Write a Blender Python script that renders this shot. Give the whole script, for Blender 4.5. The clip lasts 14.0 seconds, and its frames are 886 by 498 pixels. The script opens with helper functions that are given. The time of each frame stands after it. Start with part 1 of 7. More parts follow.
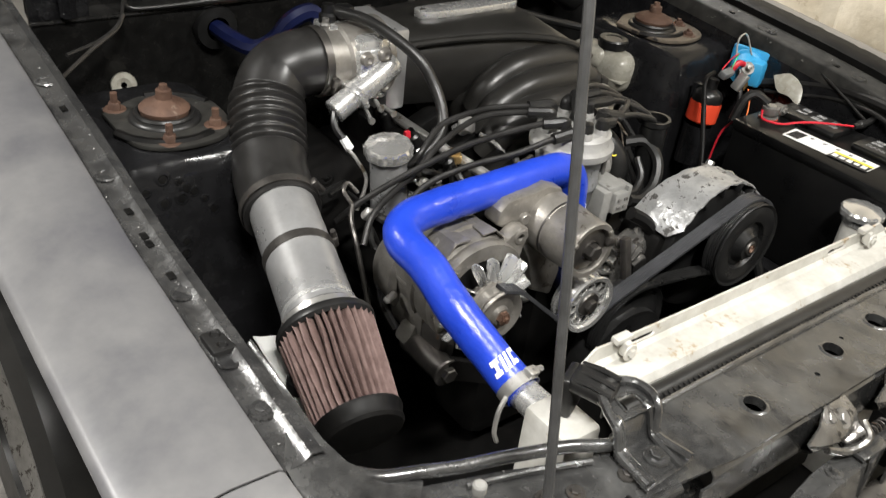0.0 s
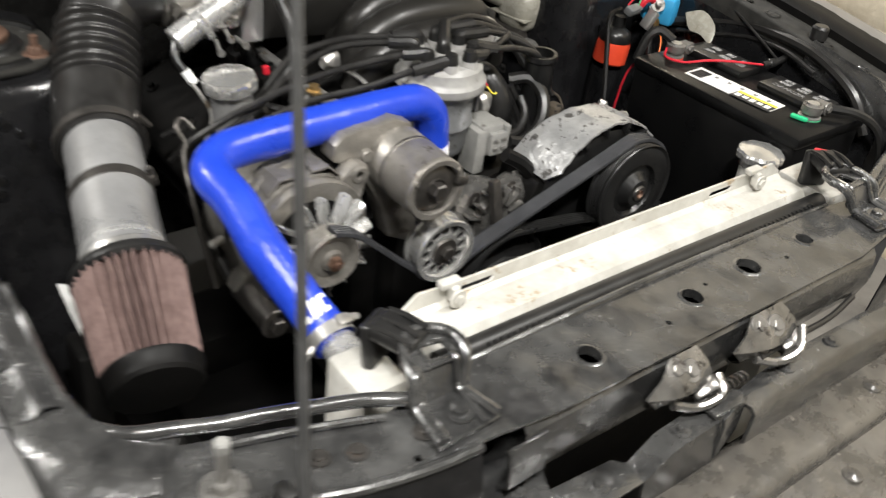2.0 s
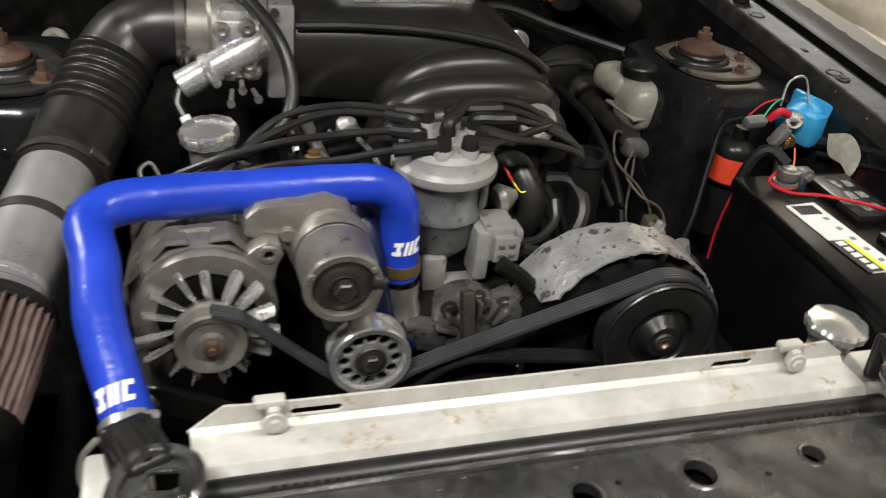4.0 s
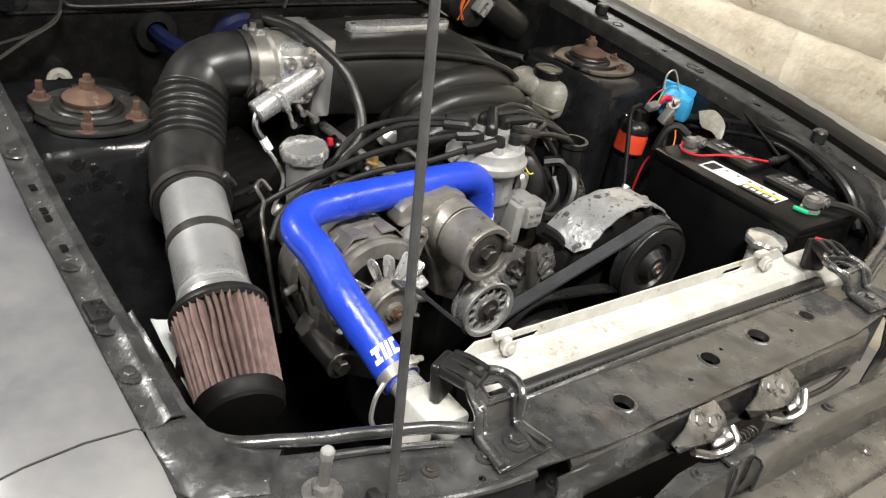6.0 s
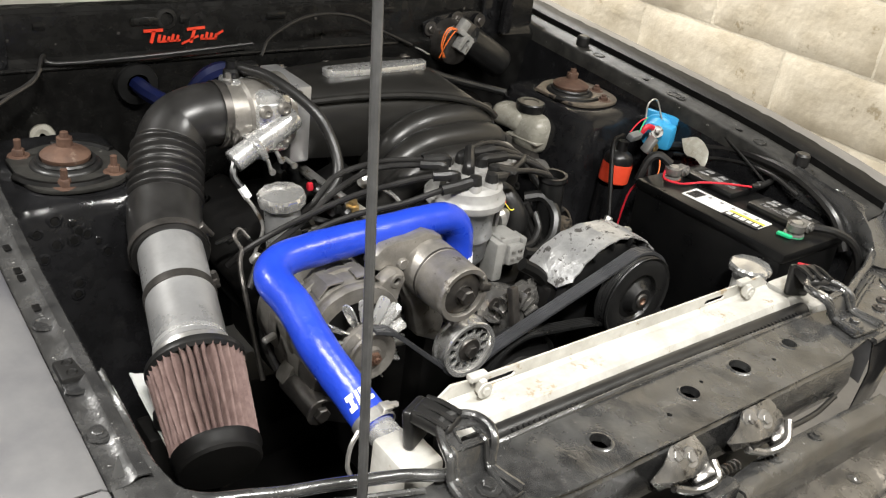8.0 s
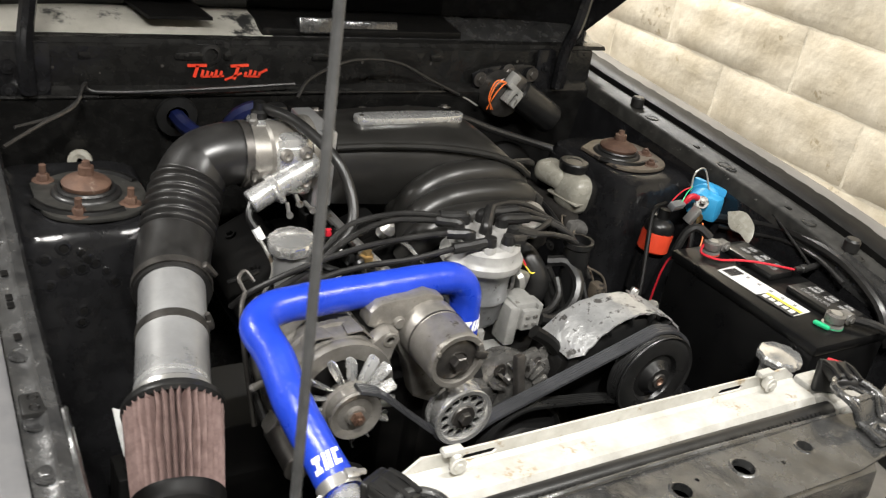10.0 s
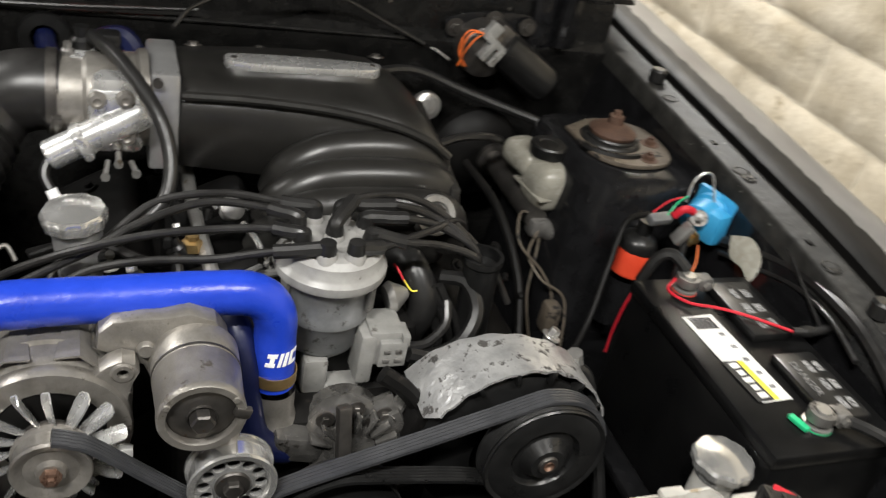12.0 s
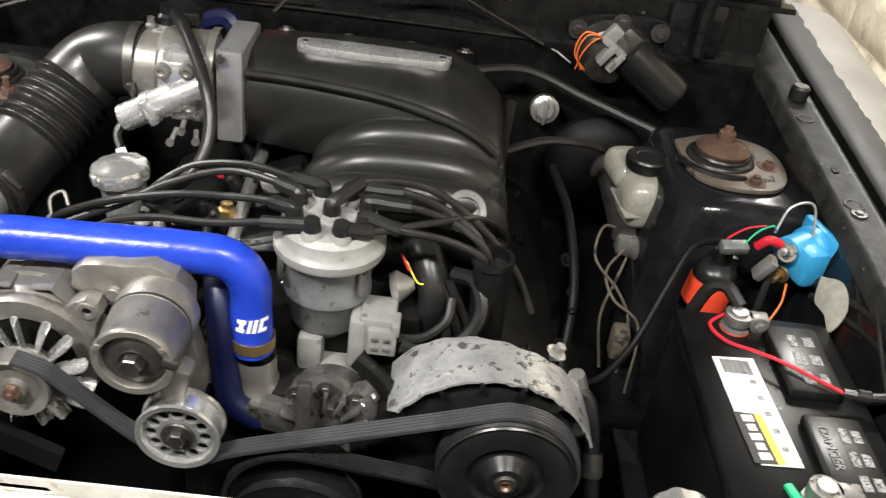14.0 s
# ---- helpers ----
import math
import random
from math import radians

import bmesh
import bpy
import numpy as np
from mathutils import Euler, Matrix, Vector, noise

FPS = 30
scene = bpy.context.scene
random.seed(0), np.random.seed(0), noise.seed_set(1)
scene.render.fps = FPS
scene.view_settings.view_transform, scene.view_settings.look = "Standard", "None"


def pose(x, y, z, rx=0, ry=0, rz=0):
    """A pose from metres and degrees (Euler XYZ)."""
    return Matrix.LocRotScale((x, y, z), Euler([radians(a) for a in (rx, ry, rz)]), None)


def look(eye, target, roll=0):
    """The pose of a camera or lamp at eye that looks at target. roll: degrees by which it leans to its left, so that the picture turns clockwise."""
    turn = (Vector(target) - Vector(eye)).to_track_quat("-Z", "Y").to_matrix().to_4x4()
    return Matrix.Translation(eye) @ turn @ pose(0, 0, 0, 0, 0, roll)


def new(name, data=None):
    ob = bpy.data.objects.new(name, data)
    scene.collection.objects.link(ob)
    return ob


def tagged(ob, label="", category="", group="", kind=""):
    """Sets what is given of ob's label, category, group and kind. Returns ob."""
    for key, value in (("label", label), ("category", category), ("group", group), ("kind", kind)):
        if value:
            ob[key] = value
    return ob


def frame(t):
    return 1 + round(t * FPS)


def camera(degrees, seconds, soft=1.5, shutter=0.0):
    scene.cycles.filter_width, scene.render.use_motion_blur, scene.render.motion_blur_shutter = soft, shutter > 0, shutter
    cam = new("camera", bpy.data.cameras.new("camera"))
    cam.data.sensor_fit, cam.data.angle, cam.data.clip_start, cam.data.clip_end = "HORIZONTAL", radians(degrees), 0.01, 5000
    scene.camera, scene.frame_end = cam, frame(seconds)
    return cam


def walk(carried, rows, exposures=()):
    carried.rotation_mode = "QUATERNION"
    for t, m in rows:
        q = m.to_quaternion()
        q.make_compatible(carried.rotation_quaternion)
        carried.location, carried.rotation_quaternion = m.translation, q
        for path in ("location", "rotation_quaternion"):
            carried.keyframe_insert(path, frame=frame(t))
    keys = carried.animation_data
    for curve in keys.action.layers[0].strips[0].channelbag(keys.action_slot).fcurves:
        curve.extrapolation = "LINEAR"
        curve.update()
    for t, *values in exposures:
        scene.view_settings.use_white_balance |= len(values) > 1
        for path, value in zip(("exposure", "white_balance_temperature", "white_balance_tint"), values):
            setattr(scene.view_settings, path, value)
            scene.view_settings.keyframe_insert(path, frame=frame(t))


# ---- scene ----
cam = camera(52.8, 14.0, 1.2, 0.6)
PATH = [
    (0, (0.117, 0.157, 1.394), (1.213, 1.436, 0.316), 7.3),
    (0.5, (0.121, 0.139, 1.391), (1.209, 1.393, 0.276), 7.5),
    (1, (0.154, 0.129, 1.385), (1.241, 1.353, 0.237), 6.9),
    (1.5, (0.203, 0.113, 1.363), (1.303, 1.342, 0.231), 7.1),
    (2, (0.317, 0.093, 1.328), (1.405, 1.332, 0.196), 7.6),
    (2.5, (0.542, 0.192, 1.256), (1.522, 1.448, 0.047), 8.9),
    (3, (0.784, 0.293, 1.254), (1.514, 1.601, -0.071), 7.4),
    (3.5, (0.845, 0.162, 1.329), (1.373, 1.634, 0.081), 9.6),
    (3.7, (0.817, 0.09, 1.302), (1.33, 1.694, 0.223), 7.0),
    (5.8, (0.204, 0.023, 1.367), (1.326, 1.347, 0.373), 10.6),
    (6, (0.169, 0.041, 1.375), (1.319, 1.347, 0.39), 10.7),
    (6.5, (0.179, 0.037, 1.379), (1.303, 1.376, 0.406), 8.6),
    (7, (0.188, 0.023, 1.393), (1.319, 1.375, 0.446), 7.5),
    (7.2, (0.191, 0.018, 1.395), (1.329, 1.371, 0.46), 7.5),
    (9.3, (0.265, 0.022, 1.42), (1.361, 1.415, 0.493), 9.8),
    (9.5, (0.276, 0.013, 1.429), (1.337, 1.443, 0.52), 9.6),
    (10, (0.325, 0.001, 1.424), (1.321, 1.492, 0.538), 9.9),
    (10.5, (0.391, -0.032, 1.421), (1.36, 1.466, 0.517), 11.0),
    (11, (0.489, -0.003, 1.404), (1.44, 1.483, 0.462), 11.1),
    (11.5, (0.681, 0.119, 1.392), (1.593, 1.599, 0.404), 13.7),
    (12, (0.81, 0.168, 1.385), (1.524, 1.718, 0.343), 12.8),
    (12.5, (0.991, 0.097, 1.392), (1.298, 1.746, 0.303), 10.9),
    (13, (1.055, 0.095, 1.389), (1.205, 1.738, 0.26), 9.8),
    (13.5, (1.075, 0.128, 1.395), (1.203, 1.783, 0.279), 9.4),
    (14, (1.144, 0.133, 1.394), (1.217, 1.798, 0.288), 8.1),
]
EXPOSURES = [(0.0, -0.25), (1.0, -0.12), (2.0, -0.15), (2.5, -0.25), (3.0, -0.45), (3.5, -0.82), (3.7, -0.8), (4.7, -0.3), (5.8, -0.08), (7.2, -0.08), (9.5, -0.1), (10.5, -0.15), (11.5, -0.28), (12.0, -0.4), (12.5, -0.4), (13.0, -0.18), (14.0, 0.0)]
walk(cam, [(t, look(eye, target, roll)) for t, eye, target, roll in PATH], EXPOSURES)


# ---- world, light and exposure ----
world = bpy.data.worlds.new("garage_world")
world.use_nodes = True
scene.world = world
world.node_tree.nodes["Background"].inputs[0].default_value = (0.75, 0.78, 0.82, 1)
world.node_tree.nodes["Background"].inputs[1].default_value = 0.035
scene.view_settings.exposure = 0.0


def lamp(name, place, target, sx, sy, watts, colour):
    data = bpy.data.lights.new(name, "AREA")
    data.shape, data.size, data.size_y, data.energy, data.color = "RECTANGLE", sx, sy, watts, colour
    ob = new(name, data)
    ob.matrix_world = look(place, target)
    return ob


WARM = (1.0, 0.98, 0.94)
# unseen fixtures, assumed; third brightens the block wall, fourth the left side
LAMPS = ((0.15, -0.25, 92), (1.6, -0.1, 44), (2.2, 2.75, 100), (-1.1, 1.75, 90))
for lx, ly, watts in LAMPS:
    lamp("ceiling_lamp_light", (lx, ly, 2.54), (lx, ly, 0), 0.6, 0.1, watts, WARM)


# ---- materials ----
def material(name, c1, c2=None, rough=0.5, metal=0.0, scale=30.0, fine=400.0, bump=0.15, depth=0.0004,
             wear=None, wear_at=0.62, wear_scale=45.0, rough_var=0.12, coat=0.0, dust=None, dust_amount=0.5, spec=0.5,
             per_object=0.0, wear_rough=None, lumps=3.0, grit=0.0):
    """Two-tone noise colour, fine bump, worn patches, dust lying on faces that look up."""
    m = bpy.data.materials.new(name)
    m.use_nodes = True
    nt = m.node_tree
    N, L = nt.nodes, nt.links
    b = N["Principled BSDF"]
    b.inputs["Metallic"].default_value = metal
    b.inputs["Coat Weight"].default_value = coat
    b.inputs["Coat Roughness"].default_value = 0.08
    b.inputs["Specular IOR Level"].default_value = spec
    tc = N.new("ShaderNodeTexCoord")
    geo = N.new("ShaderNodeNewGeometry")
    n1 = N.new("ShaderNodeTexNoise")
    n1.inputs["Scale"].default_value, n1.inputs["Detail"].default_value = scale, 6
    n1.inputs["Roughness"].default_value = 0.65
    L.new(geo.outputs["Position"], n1.inputs["Vector"])
    n2 = N.new("ShaderNodeTexNoise")
    n2.inputs["Scale"].default_value, n2.inputs["Detail"].default_value = fine, lumps
    L.new(geo.outputs["Position"], n2.inputs["Vector"])
    ramp = N.new("ShaderNodeValToRGB")
    ramp.color_ramp.elements[0].position, ramp.color_ramp.elements[1].position = 0.32, 0.68
    ramp.color_ramp.elements[0].color = (*c1, 1)
    ramp.color_ramp.elements[1].color = (*(c2 or [v * 1.35 for v in c1]), 1)
    L.new(n1.outputs["Fac"], ramp.inputs["Fac"])
    colour = ramp.outputs["Color"]
    rough_out = N.new("ShaderNodeMapRange")
    rough_out.inputs["To Min"].default_value = max(0.03, rough - rough_var)
    rough_out.inputs["To Max"].default_value = min(1, rough + rough_var)
    L.new(n1.outputs["Fac"], rough_out.inputs["Value"])
    rough_sock = rough_out.outputs["Result"]
    if per_object:
        info = N.new("ShaderNodeObjectInfo")
        mr = N.new("ShaderNodeMapRange")
        mr.inputs["To Min"].default_value, mr.inputs["To Max"].default_value = 1 - per_object, 1 + per_object
        L.new(info.outputs["Random"], mr.inputs["Value"])
        mul = N.new("ShaderNodeMix")
        mul.data_type, mul.blend_type = "RGBA", "MULTIPLY"
        mul.inputs["Factor"].default_value = 1
        L.new(colour, mul.inputs["A"])
        L.new(mr.outputs["Result"], mul.inputs["B"])
        colour = mul.outputs["Result"]

    def blend(mask, col, amount_rough):
        nonlocal colour, rough_sock
        mx = N.new("ShaderNodeMix")
        mx.data_type = "RGBA"
        L.new(mask, mx.inputs["Factor"])
        L.new(colour, mx.inputs["A"])
        mx.inputs["B"].default_value = (*col, 1)
        colour = mx.outputs["Result"]
        rx = N.new("ShaderNodeMix")
        L.new(mask, rx.inputs["Factor"])
        L.new(rough_sock, rx.inputs["A"])
        rx.inputs["B"].default_value = amount_rough
        rough_sock = rx.outputs["Result"]

    if wear:
        n3 = N.new("ShaderNodeTexNoise")
        n3.inputs["Scale"].default_value, n3.inputs["Detail"].default_value = wear_scale, 8
        n3.inputs["Roughness"].default_value = 0.7
        L.new(geo.outputs["Position"], n3.inputs["Vector"])
        r3 = N.new("ShaderNodeValToRGB")
        r3.color_ramp.elements[0].position, r3.color_ramp.elements[1].position = wear_at, wear_at + 0.05
        L.new(n3.outputs["Fac"], r3.inputs["Fac"])
        blend(r3.outputs["Color"], wear, wear_rough if wear_rough is not None else min(1, rough + 0.25))
    if dust:
        sep = N.new("ShaderNodeSeparateXYZ")
        L.new(geo.outputs["Normal"], sep.inputs["Vector"])
        n4 = N.new("ShaderNodeTexNoise")
        n4.inputs["Scale"].default_value, n4.inputs["Detail"].default_value = 17, 9
        n4.inputs["Roughness"].default_value = 0.72
        L.new(geo.outputs["Position"], n4.inputs["Vector"])
        r4 = N.new("ShaderNodeMapRange")
        r4.inputs["From Min"].default_value, r4.inputs["From Max"].default_value = 0.42, 0.72
        r4.inputs["To Max"].default_value = dust_amount
        L.new(n4.outputs["Fac"], r4.inputs["Value"])
        up = N.new("ShaderNodeMath")
        up.operation, up.use_clamp = "MULTIPLY", True
        L.new(sep.outputs["Z"], up.inputs[0])
        L.new(r4.outputs["Result"], up.inputs[1])
        blend(up.outputs["Value"], dust, 0.5)
    L.new(colour, b.inputs["Base Color"])
    L.new(rough_sock, b.inputs["Roughness"])
    bp = N.new("ShaderNodeBump")
    bp.inputs["Strength"].default_value, bp.inputs["Distance"].default_value = bump, depth or 0.0004
    L.new(n2.outputs["Fac"], bp.inputs["Height"])
    normal = bp.outputs["Normal"]
    if grit:
        # scuffs and orange peel over the larger dents
        n5 = N.new("ShaderNodeTexNoise")
        n5.inputs["Scale"].default_value, n5.inputs["Detail"].default_value = 170, 5
        L.new(geo.outputs["Position"], n5.inputs["Vector"])
        b5 = N.new("ShaderNodeBump")
        b5.inputs["Strength"].default_value, b5.inputs["Distance"].default_value = 0.8, grit
        L.new(n5.outputs["Fac"], b5.inputs["Height"])
        L.new(normal, b5.inputs["Normal"])
        normal = b5.outputs["Normal"]
    L.new(normal, b.inputs["Normal"])
    return m


DUST = (0.2, 0.195, 0.185)
BAY = material("bay_black_paint", (0.007, 0.007, 0.0075), (0.013, 0.013, 0.014), 0.16, wear=(0.2, 0.195, 0.19), wear_at=0.7, wear_scale=60, dust=DUST, dust_amount=0.018, bump=1.0, fine=18, depth=0.0035, rough_var=0.1, lumps=1.2, spec=0.35, grit=0.0002)
SUPPORT = material("worn_black_gloss", (0.009, 0.009, 0.0095), (0.045, 0.045, 0.044), 0.24, scale=16, wear=(0.55, 0.54, 0.52), wear_at=0.665, wear_scale=170, wear_rough=0.25, dust=(0.26, 0.258, 0.25), dust_amount=0.17, bump=1.0, fine=15, depth=0.01, rough_var=0.2, lumps=1.2, spec=1.0, coat=0.7, grit=0.0006)
FENDER = material("satin_dark_grey_paint", (0.085, 0.085, 0.094), (0.195, 0.193, 0.19), 0.34, wear=(0.42, 0.42, 0.42), wear_at=0.74, wear_scale=40, scale=4.5, rough_var=0.14, bump=0.1, fine=18, depth=0.001, coat=0.2)
RAIL = material("scuffed_black_rail", (0.012, 0.012, 0.0125), (0.045, 0.045, 0.045), 0.24, wear=(0.5, 0.49, 0.47), wear_at=0.65, wear_scale=110, dust=DUST, dust_amount=0.18, bump=0.9, fine=20, depth=0.0045, lumps=1.2, spec=0.9, coat=0.4, grit=0.0005)
LEDGE = material("dusty_black_ledge", (0.012, 0.0118, 0.011), (0.035, 0.034, 0.031), 0.5, wear=(0.3, 0.29, 0.27), wear_at=0.66, wear_scale=70, dust=(0.2, 0.185, 0.16), dust_amount=0.06, bump=0.8, fine=24, depth=0.003, spec=0.24)
FIREWALL = material("firewall_black", (0.006, 0.0059, 0.0058), (0.014, 0.0137, 0.013), 0.22, wear=(0.2, 0.195, 0.185), wear_at=0.69, wear_scale=70, bump=0.6, fine=22, depth=0.004, dust=DUST, dust_amount=0.05, spec=0.36, grit=0.0003)
COWL = material("overspray_cowl", (0.3, 0.288, 0.25), (0.5, 0.48, 0.43), 0.45, scale=9, wear=(0.03, 0.03, 0.03), wear_at=0.56, wear_scale=7, wear_rough=0.3)
RUBBER = material("black_rubber", (0.009, 0.009, 0.009), (0.017, 0.0165, 0.016), 0.36, dust=DUST, dust_amount=0.05, bump=0.2)
RUBBER_SOFT = material("matt_rubber_hose", (0.011, 0.0105, 0.0102), (0.021, 0.0202, 0.0195), 0.33, bump=0.1, dust=DUST, dust_amount=0.05)
PLASTIC = material("black_plastic", (0.006, 0.006, 0.006), (0.012, 0.012, 0.012), 0.32, bump=0.15, dust=DUST, dust_amount=0.05)
# near-black for black parts, and for shade in holes and engine depths
DARK = material("black_and_deep_shade", (0.004, 0.004, 0.004), (0.008, 0.0075, 0.007), 0.5, wear=(0.025, 0.021, 0.018), wear_at=0.64, spec=0.16)
INTAKE = material("satin_black_manifold", (0.013, 0.0125, 0.0115), (0.024, 0.023, 0.0212), 0.33, scale=14, bump=0.3, fine=900, depth=0.0002, rough_var=0.07)
CAST = material("cast_aluminium", (0.2, 0.187, 0.168), (0.34, 0.322, 0.294), 0.38, 0.6, wear=(0.12, 0.105, 0.088), wear_at=0.61, wear_scale=32, bump=0.5, fine=420, depth=0.0006)
CAST_GREY = material("dirty_cast_grey", (0.17, 0.165, 0.155), (0.3, 0.29, 0.275), 0.4, 0.6, wear=(0.06, 0.052, 0.045), wear_at=0.55, bump=0.4, fine=300)
ALU = material("brushed_aluminium", (0.66, 0.66, 0.65), (0.8, 0.8, 0.79), 0.27, 0.75, wear=(0.45, 0.44, 0.43), wear_at=0.64, wear_rough=0.42, bump=0.1, fine=700)
ALU_MATT = material("matt_aluminium_tube", (0.42, 0.42, 0.42), (0.6, 0.6, 0.6), 0.3, 0.68, scale=14, wear=(0.3, 0.3, 0.3), wear_at=0.64, bump=0.12)
CHROME = material("chrome", (0.68, 0.675, 0.65), (0.84, 0.835, 0.82), 0.19, 0.8, rough_var=0.09, bump=0.1, fine=90, wear=(0.36, 0.33, 0.29), wear_at=0.66)
ZINC = material("zinc_steel", (0.4, 0.39, 0.37), (0.58, 0.57, 0.55), 0.33, 0.75, wear=(0.2, 0.165, 0.125), wear_at=0.6)
WET_CAST = material("oily_dark_cast", (0.12, 0.117, 0.11), (0.28, 0.27, 0.255), 0.24, 0.7, wear=(0.03, 0.027, 0.024), wear_at=0.58, bump=0.8, fine=45, depth=0.003, lumps=1.5)
BEAM = material("dirty_brown_black_beam", (0.03, 0.0285, 0.026), (0.075, 0.07, 0.063), 0.26, wear=(0.2, 0.18, 0.155), wear_at=0.6, wear_scale=28, dust=(0.24, 0.215, 0.18), dust_amount=0.3, bump=0.9, fine=20, depth=0.006, lumps=1.5, spec=0.9, coat=0.4)
DARK_STEEL = material("dark_steel", (0.08, 0.075, 0.07), (0.15, 0.14, 0.13), 0.4, 0.8, wear=(0.13, 0.08, 0.05), wear_at=0.63)
ROD = material("prop_rod_grey", (0.05, 0.05, 0.05), (0.09, 0.09, 0.09), 0.35, 0.4, wear=(0.35, 0.34, 0.33), wear_at=0.67, wear_scale=120)
RUST = material("rusty_steel", (0.06, 0.031, 0.021), (0.125, 0.07, 0.046), 0.7, 0.1, wear=(0.2, 0.15, 0.115), wear_at=0.62, bump=0.8, fine=250, depth=0.001)
RUST_DUST = material("dusty_rusty_plate", (0.075, 0.062, 0.048), (0.165, 0.135, 0.102), 0.5, 0.1, wear=(0.018, 0.016, 0.015), wear_at=0.56, wear_scale=30, bump=0.6, fine=120, depth=0.001)
BLUE = material("blue_silicone", (0.011, 0.042, 0.42), (0.018, 0.058, 0.53), 0.3, scale=14, rough_var=0.1, bump=0.5, fine=95, depth=0.0016, wear=(0.05, 0.075, 0.3), wear_at=0.67)
BLUE_DARK = material("navy_silicone", (0.003, 0.006, 0.035), (0.005, 0.009, 0.05), 0.42, bump=0.1)
COTTON = material("oiled_red_cotton", (0.105, 0.064, 0.057), (0.195, 0.133, 0.12), 0.85, scale=60, bump=0.6, fine=900, depth=0.0006, wear=(0.08, 0.042, 0.037), wear_at=0.64)
SILVER_PAINT = material("dirty_white_radiator", (0.42, 0.405, 0.365), (0.62, 0.61, 0.57), 0.38, 0.12, scale=22, wear=(0.36, 0.29, 0.2), wear_at=0.6, wear_scale=24, bump=0.2, fine=120)
FOIL = material("worn_silver_shroud", (0.34, 0.34, 0.34), (0.6, 0.6, 0.59), 0.34, 0.5, wear=(0.1, 0.095, 0.09), wear_at=0.55, wear_scale=60, bump=0.8, fine=60, depth=0.003)
BELT = material("belt_rubber", (0.035, 0.036, 0.039), (0.055, 0.056, 0.06), 0.36, bump=0.3, fine=600)
PULLEY_BLACK = material("black_pulley", (0.009, 0.009, 0.009), (0.018, 0.018, 0.018), 0.3, 0.1, wear=(0.06, 0.055, 0.05), wear_at=0.66, dust=DUST, dust_amount=0.06)
CAP_GREY = material("grey_cap_plastic", (0.26, 0.255, 0.245), (0.37, 0.365, 0.35), 0.38, wear=(0.14, 0.13, 0.12), wear_at=0.62)
DIST_GREY = material("grey_distributor_body", (0.15, 0.155, 0.16), (0.24, 0.245, 0.25), 0.38, 0.3, wear=(0.08, 0.08, 0.075), wear_at=0.6)
MODULE = material("pale_grey_module", (0.2, 0.2, 0.19), (0.3, 0.295, 0.28), 0.46, wear=(0.09, 0.082, 0.075), wear_at=0.6)
RESERVOIR = material("yellowed_reservoir", (0.22, 0.21, 0.175), (0.36, 0.345, 0.295), 0.26, scale=25, wear=(0.17, 0.15, 0.11), wear_at=0.6)
BATTERY = material("battery_black", (0.004, 0.004, 0.0043), (0.007, 0.007, 0.007), 0.3, scale=15, dust=DUST, dust_amount=0.02, bump=0.3, fine=500, spec=0.22)
PAPER = material("white_label", (0.72, 0.72, 0.7), (0.82, 0.82, 0.8), 0.5, bump=0.03)
GREY_PRINT = material("grey_print", (0.12, 0.12, 0.12), (0.4, 0.4, 0.4), 0.5, bump=0.03, scale=160, wear=(0.03, 0.03, 0.03), wear_at=0.52, wear_scale=300)
YELLOW = material("yellow_print", (0.75, 0.62, 0.06), None, 0.5, bump=0.03)
INK = material("black_ink", (0.02, 0.02, 0.02), None, 0.5, bump=0.03)
RED = material("red_cable", (0.55, 0.015, 0.03), (0.65, 0.03, 0.05), 0.4, bump=0.05)
ORANGE = material("orange_plastic", (0.62, 0.05, 0.022), (0.72, 0.075, 0.03), 0.34, bump=0.05, wear=(0.28, 0.03, 0.018), wear_at=0.63)
ORANGE_WIRE = material("orange_wire", (0.75, 0.16, 0.03), None, 0.45, bump=0.05)
SKY = material("sky_blue_plastic", (0.03, 0.28, 0.55), (0.05, 0.36, 0.65), 0.4, bump=0.1, wear=(0.1, 0.2, 0.26), wear_at=0.68)
GREEN = material("green_plastic", (0.02, 0.42, 0.18), None, 0.4, bump=0.05)
BRASS = material("brass", (0.5, 0.33, 0.14), (0.62, 0.44, 0.2), 0.35, 0.9)
COPPER = material("rust_tinted_steel", (0.2, 0.115, 0.08), (0.36, 0.24, 0.18), 0.35, 0.75, wear=(0.12, 0.06, 0.04), wear_at=0.55, wear_scale=90)
LOGO_RED = material("red_decal", (0.72, 0.045, 0.02), (0.8, 0.07, 0.03), 0.45, bump=0.05)
WHITE_PRINT = material("white_print", (0.78, 0.78, 0.78), None, 0.45, bump=0.03)
BLOCK = material("cream_painted_block", (0.56, 0.482, 0.355), (0.8, 0.722, 0.585), 0.8, scale=7, fine=38, bump=0.7, depth=0.004, wear=(0.45, 0.37, 0.25), wear_at=0.6, wear_scale=9, per_object=0.06)
MORTAR = material("painted_mortar", (0.74, 0.66, 0.52), (0.86, 0.79, 0.65), 0.9, scale=20, fine=120, bump=0.6, depth=0.003)
PLASTER = material("grey_plaster", (0.26, 0.25, 0.23), (0.34, 0.33, 0.3), 0.85, scale=3, fine=80, bump=0.3, depth=0.002)
WHITE_CEILING = material("grey_ceiling_paint", (0.36, 0.36, 0.35), (0.44, 0.44, 0.43), 0.85, scale=3, fine=60)
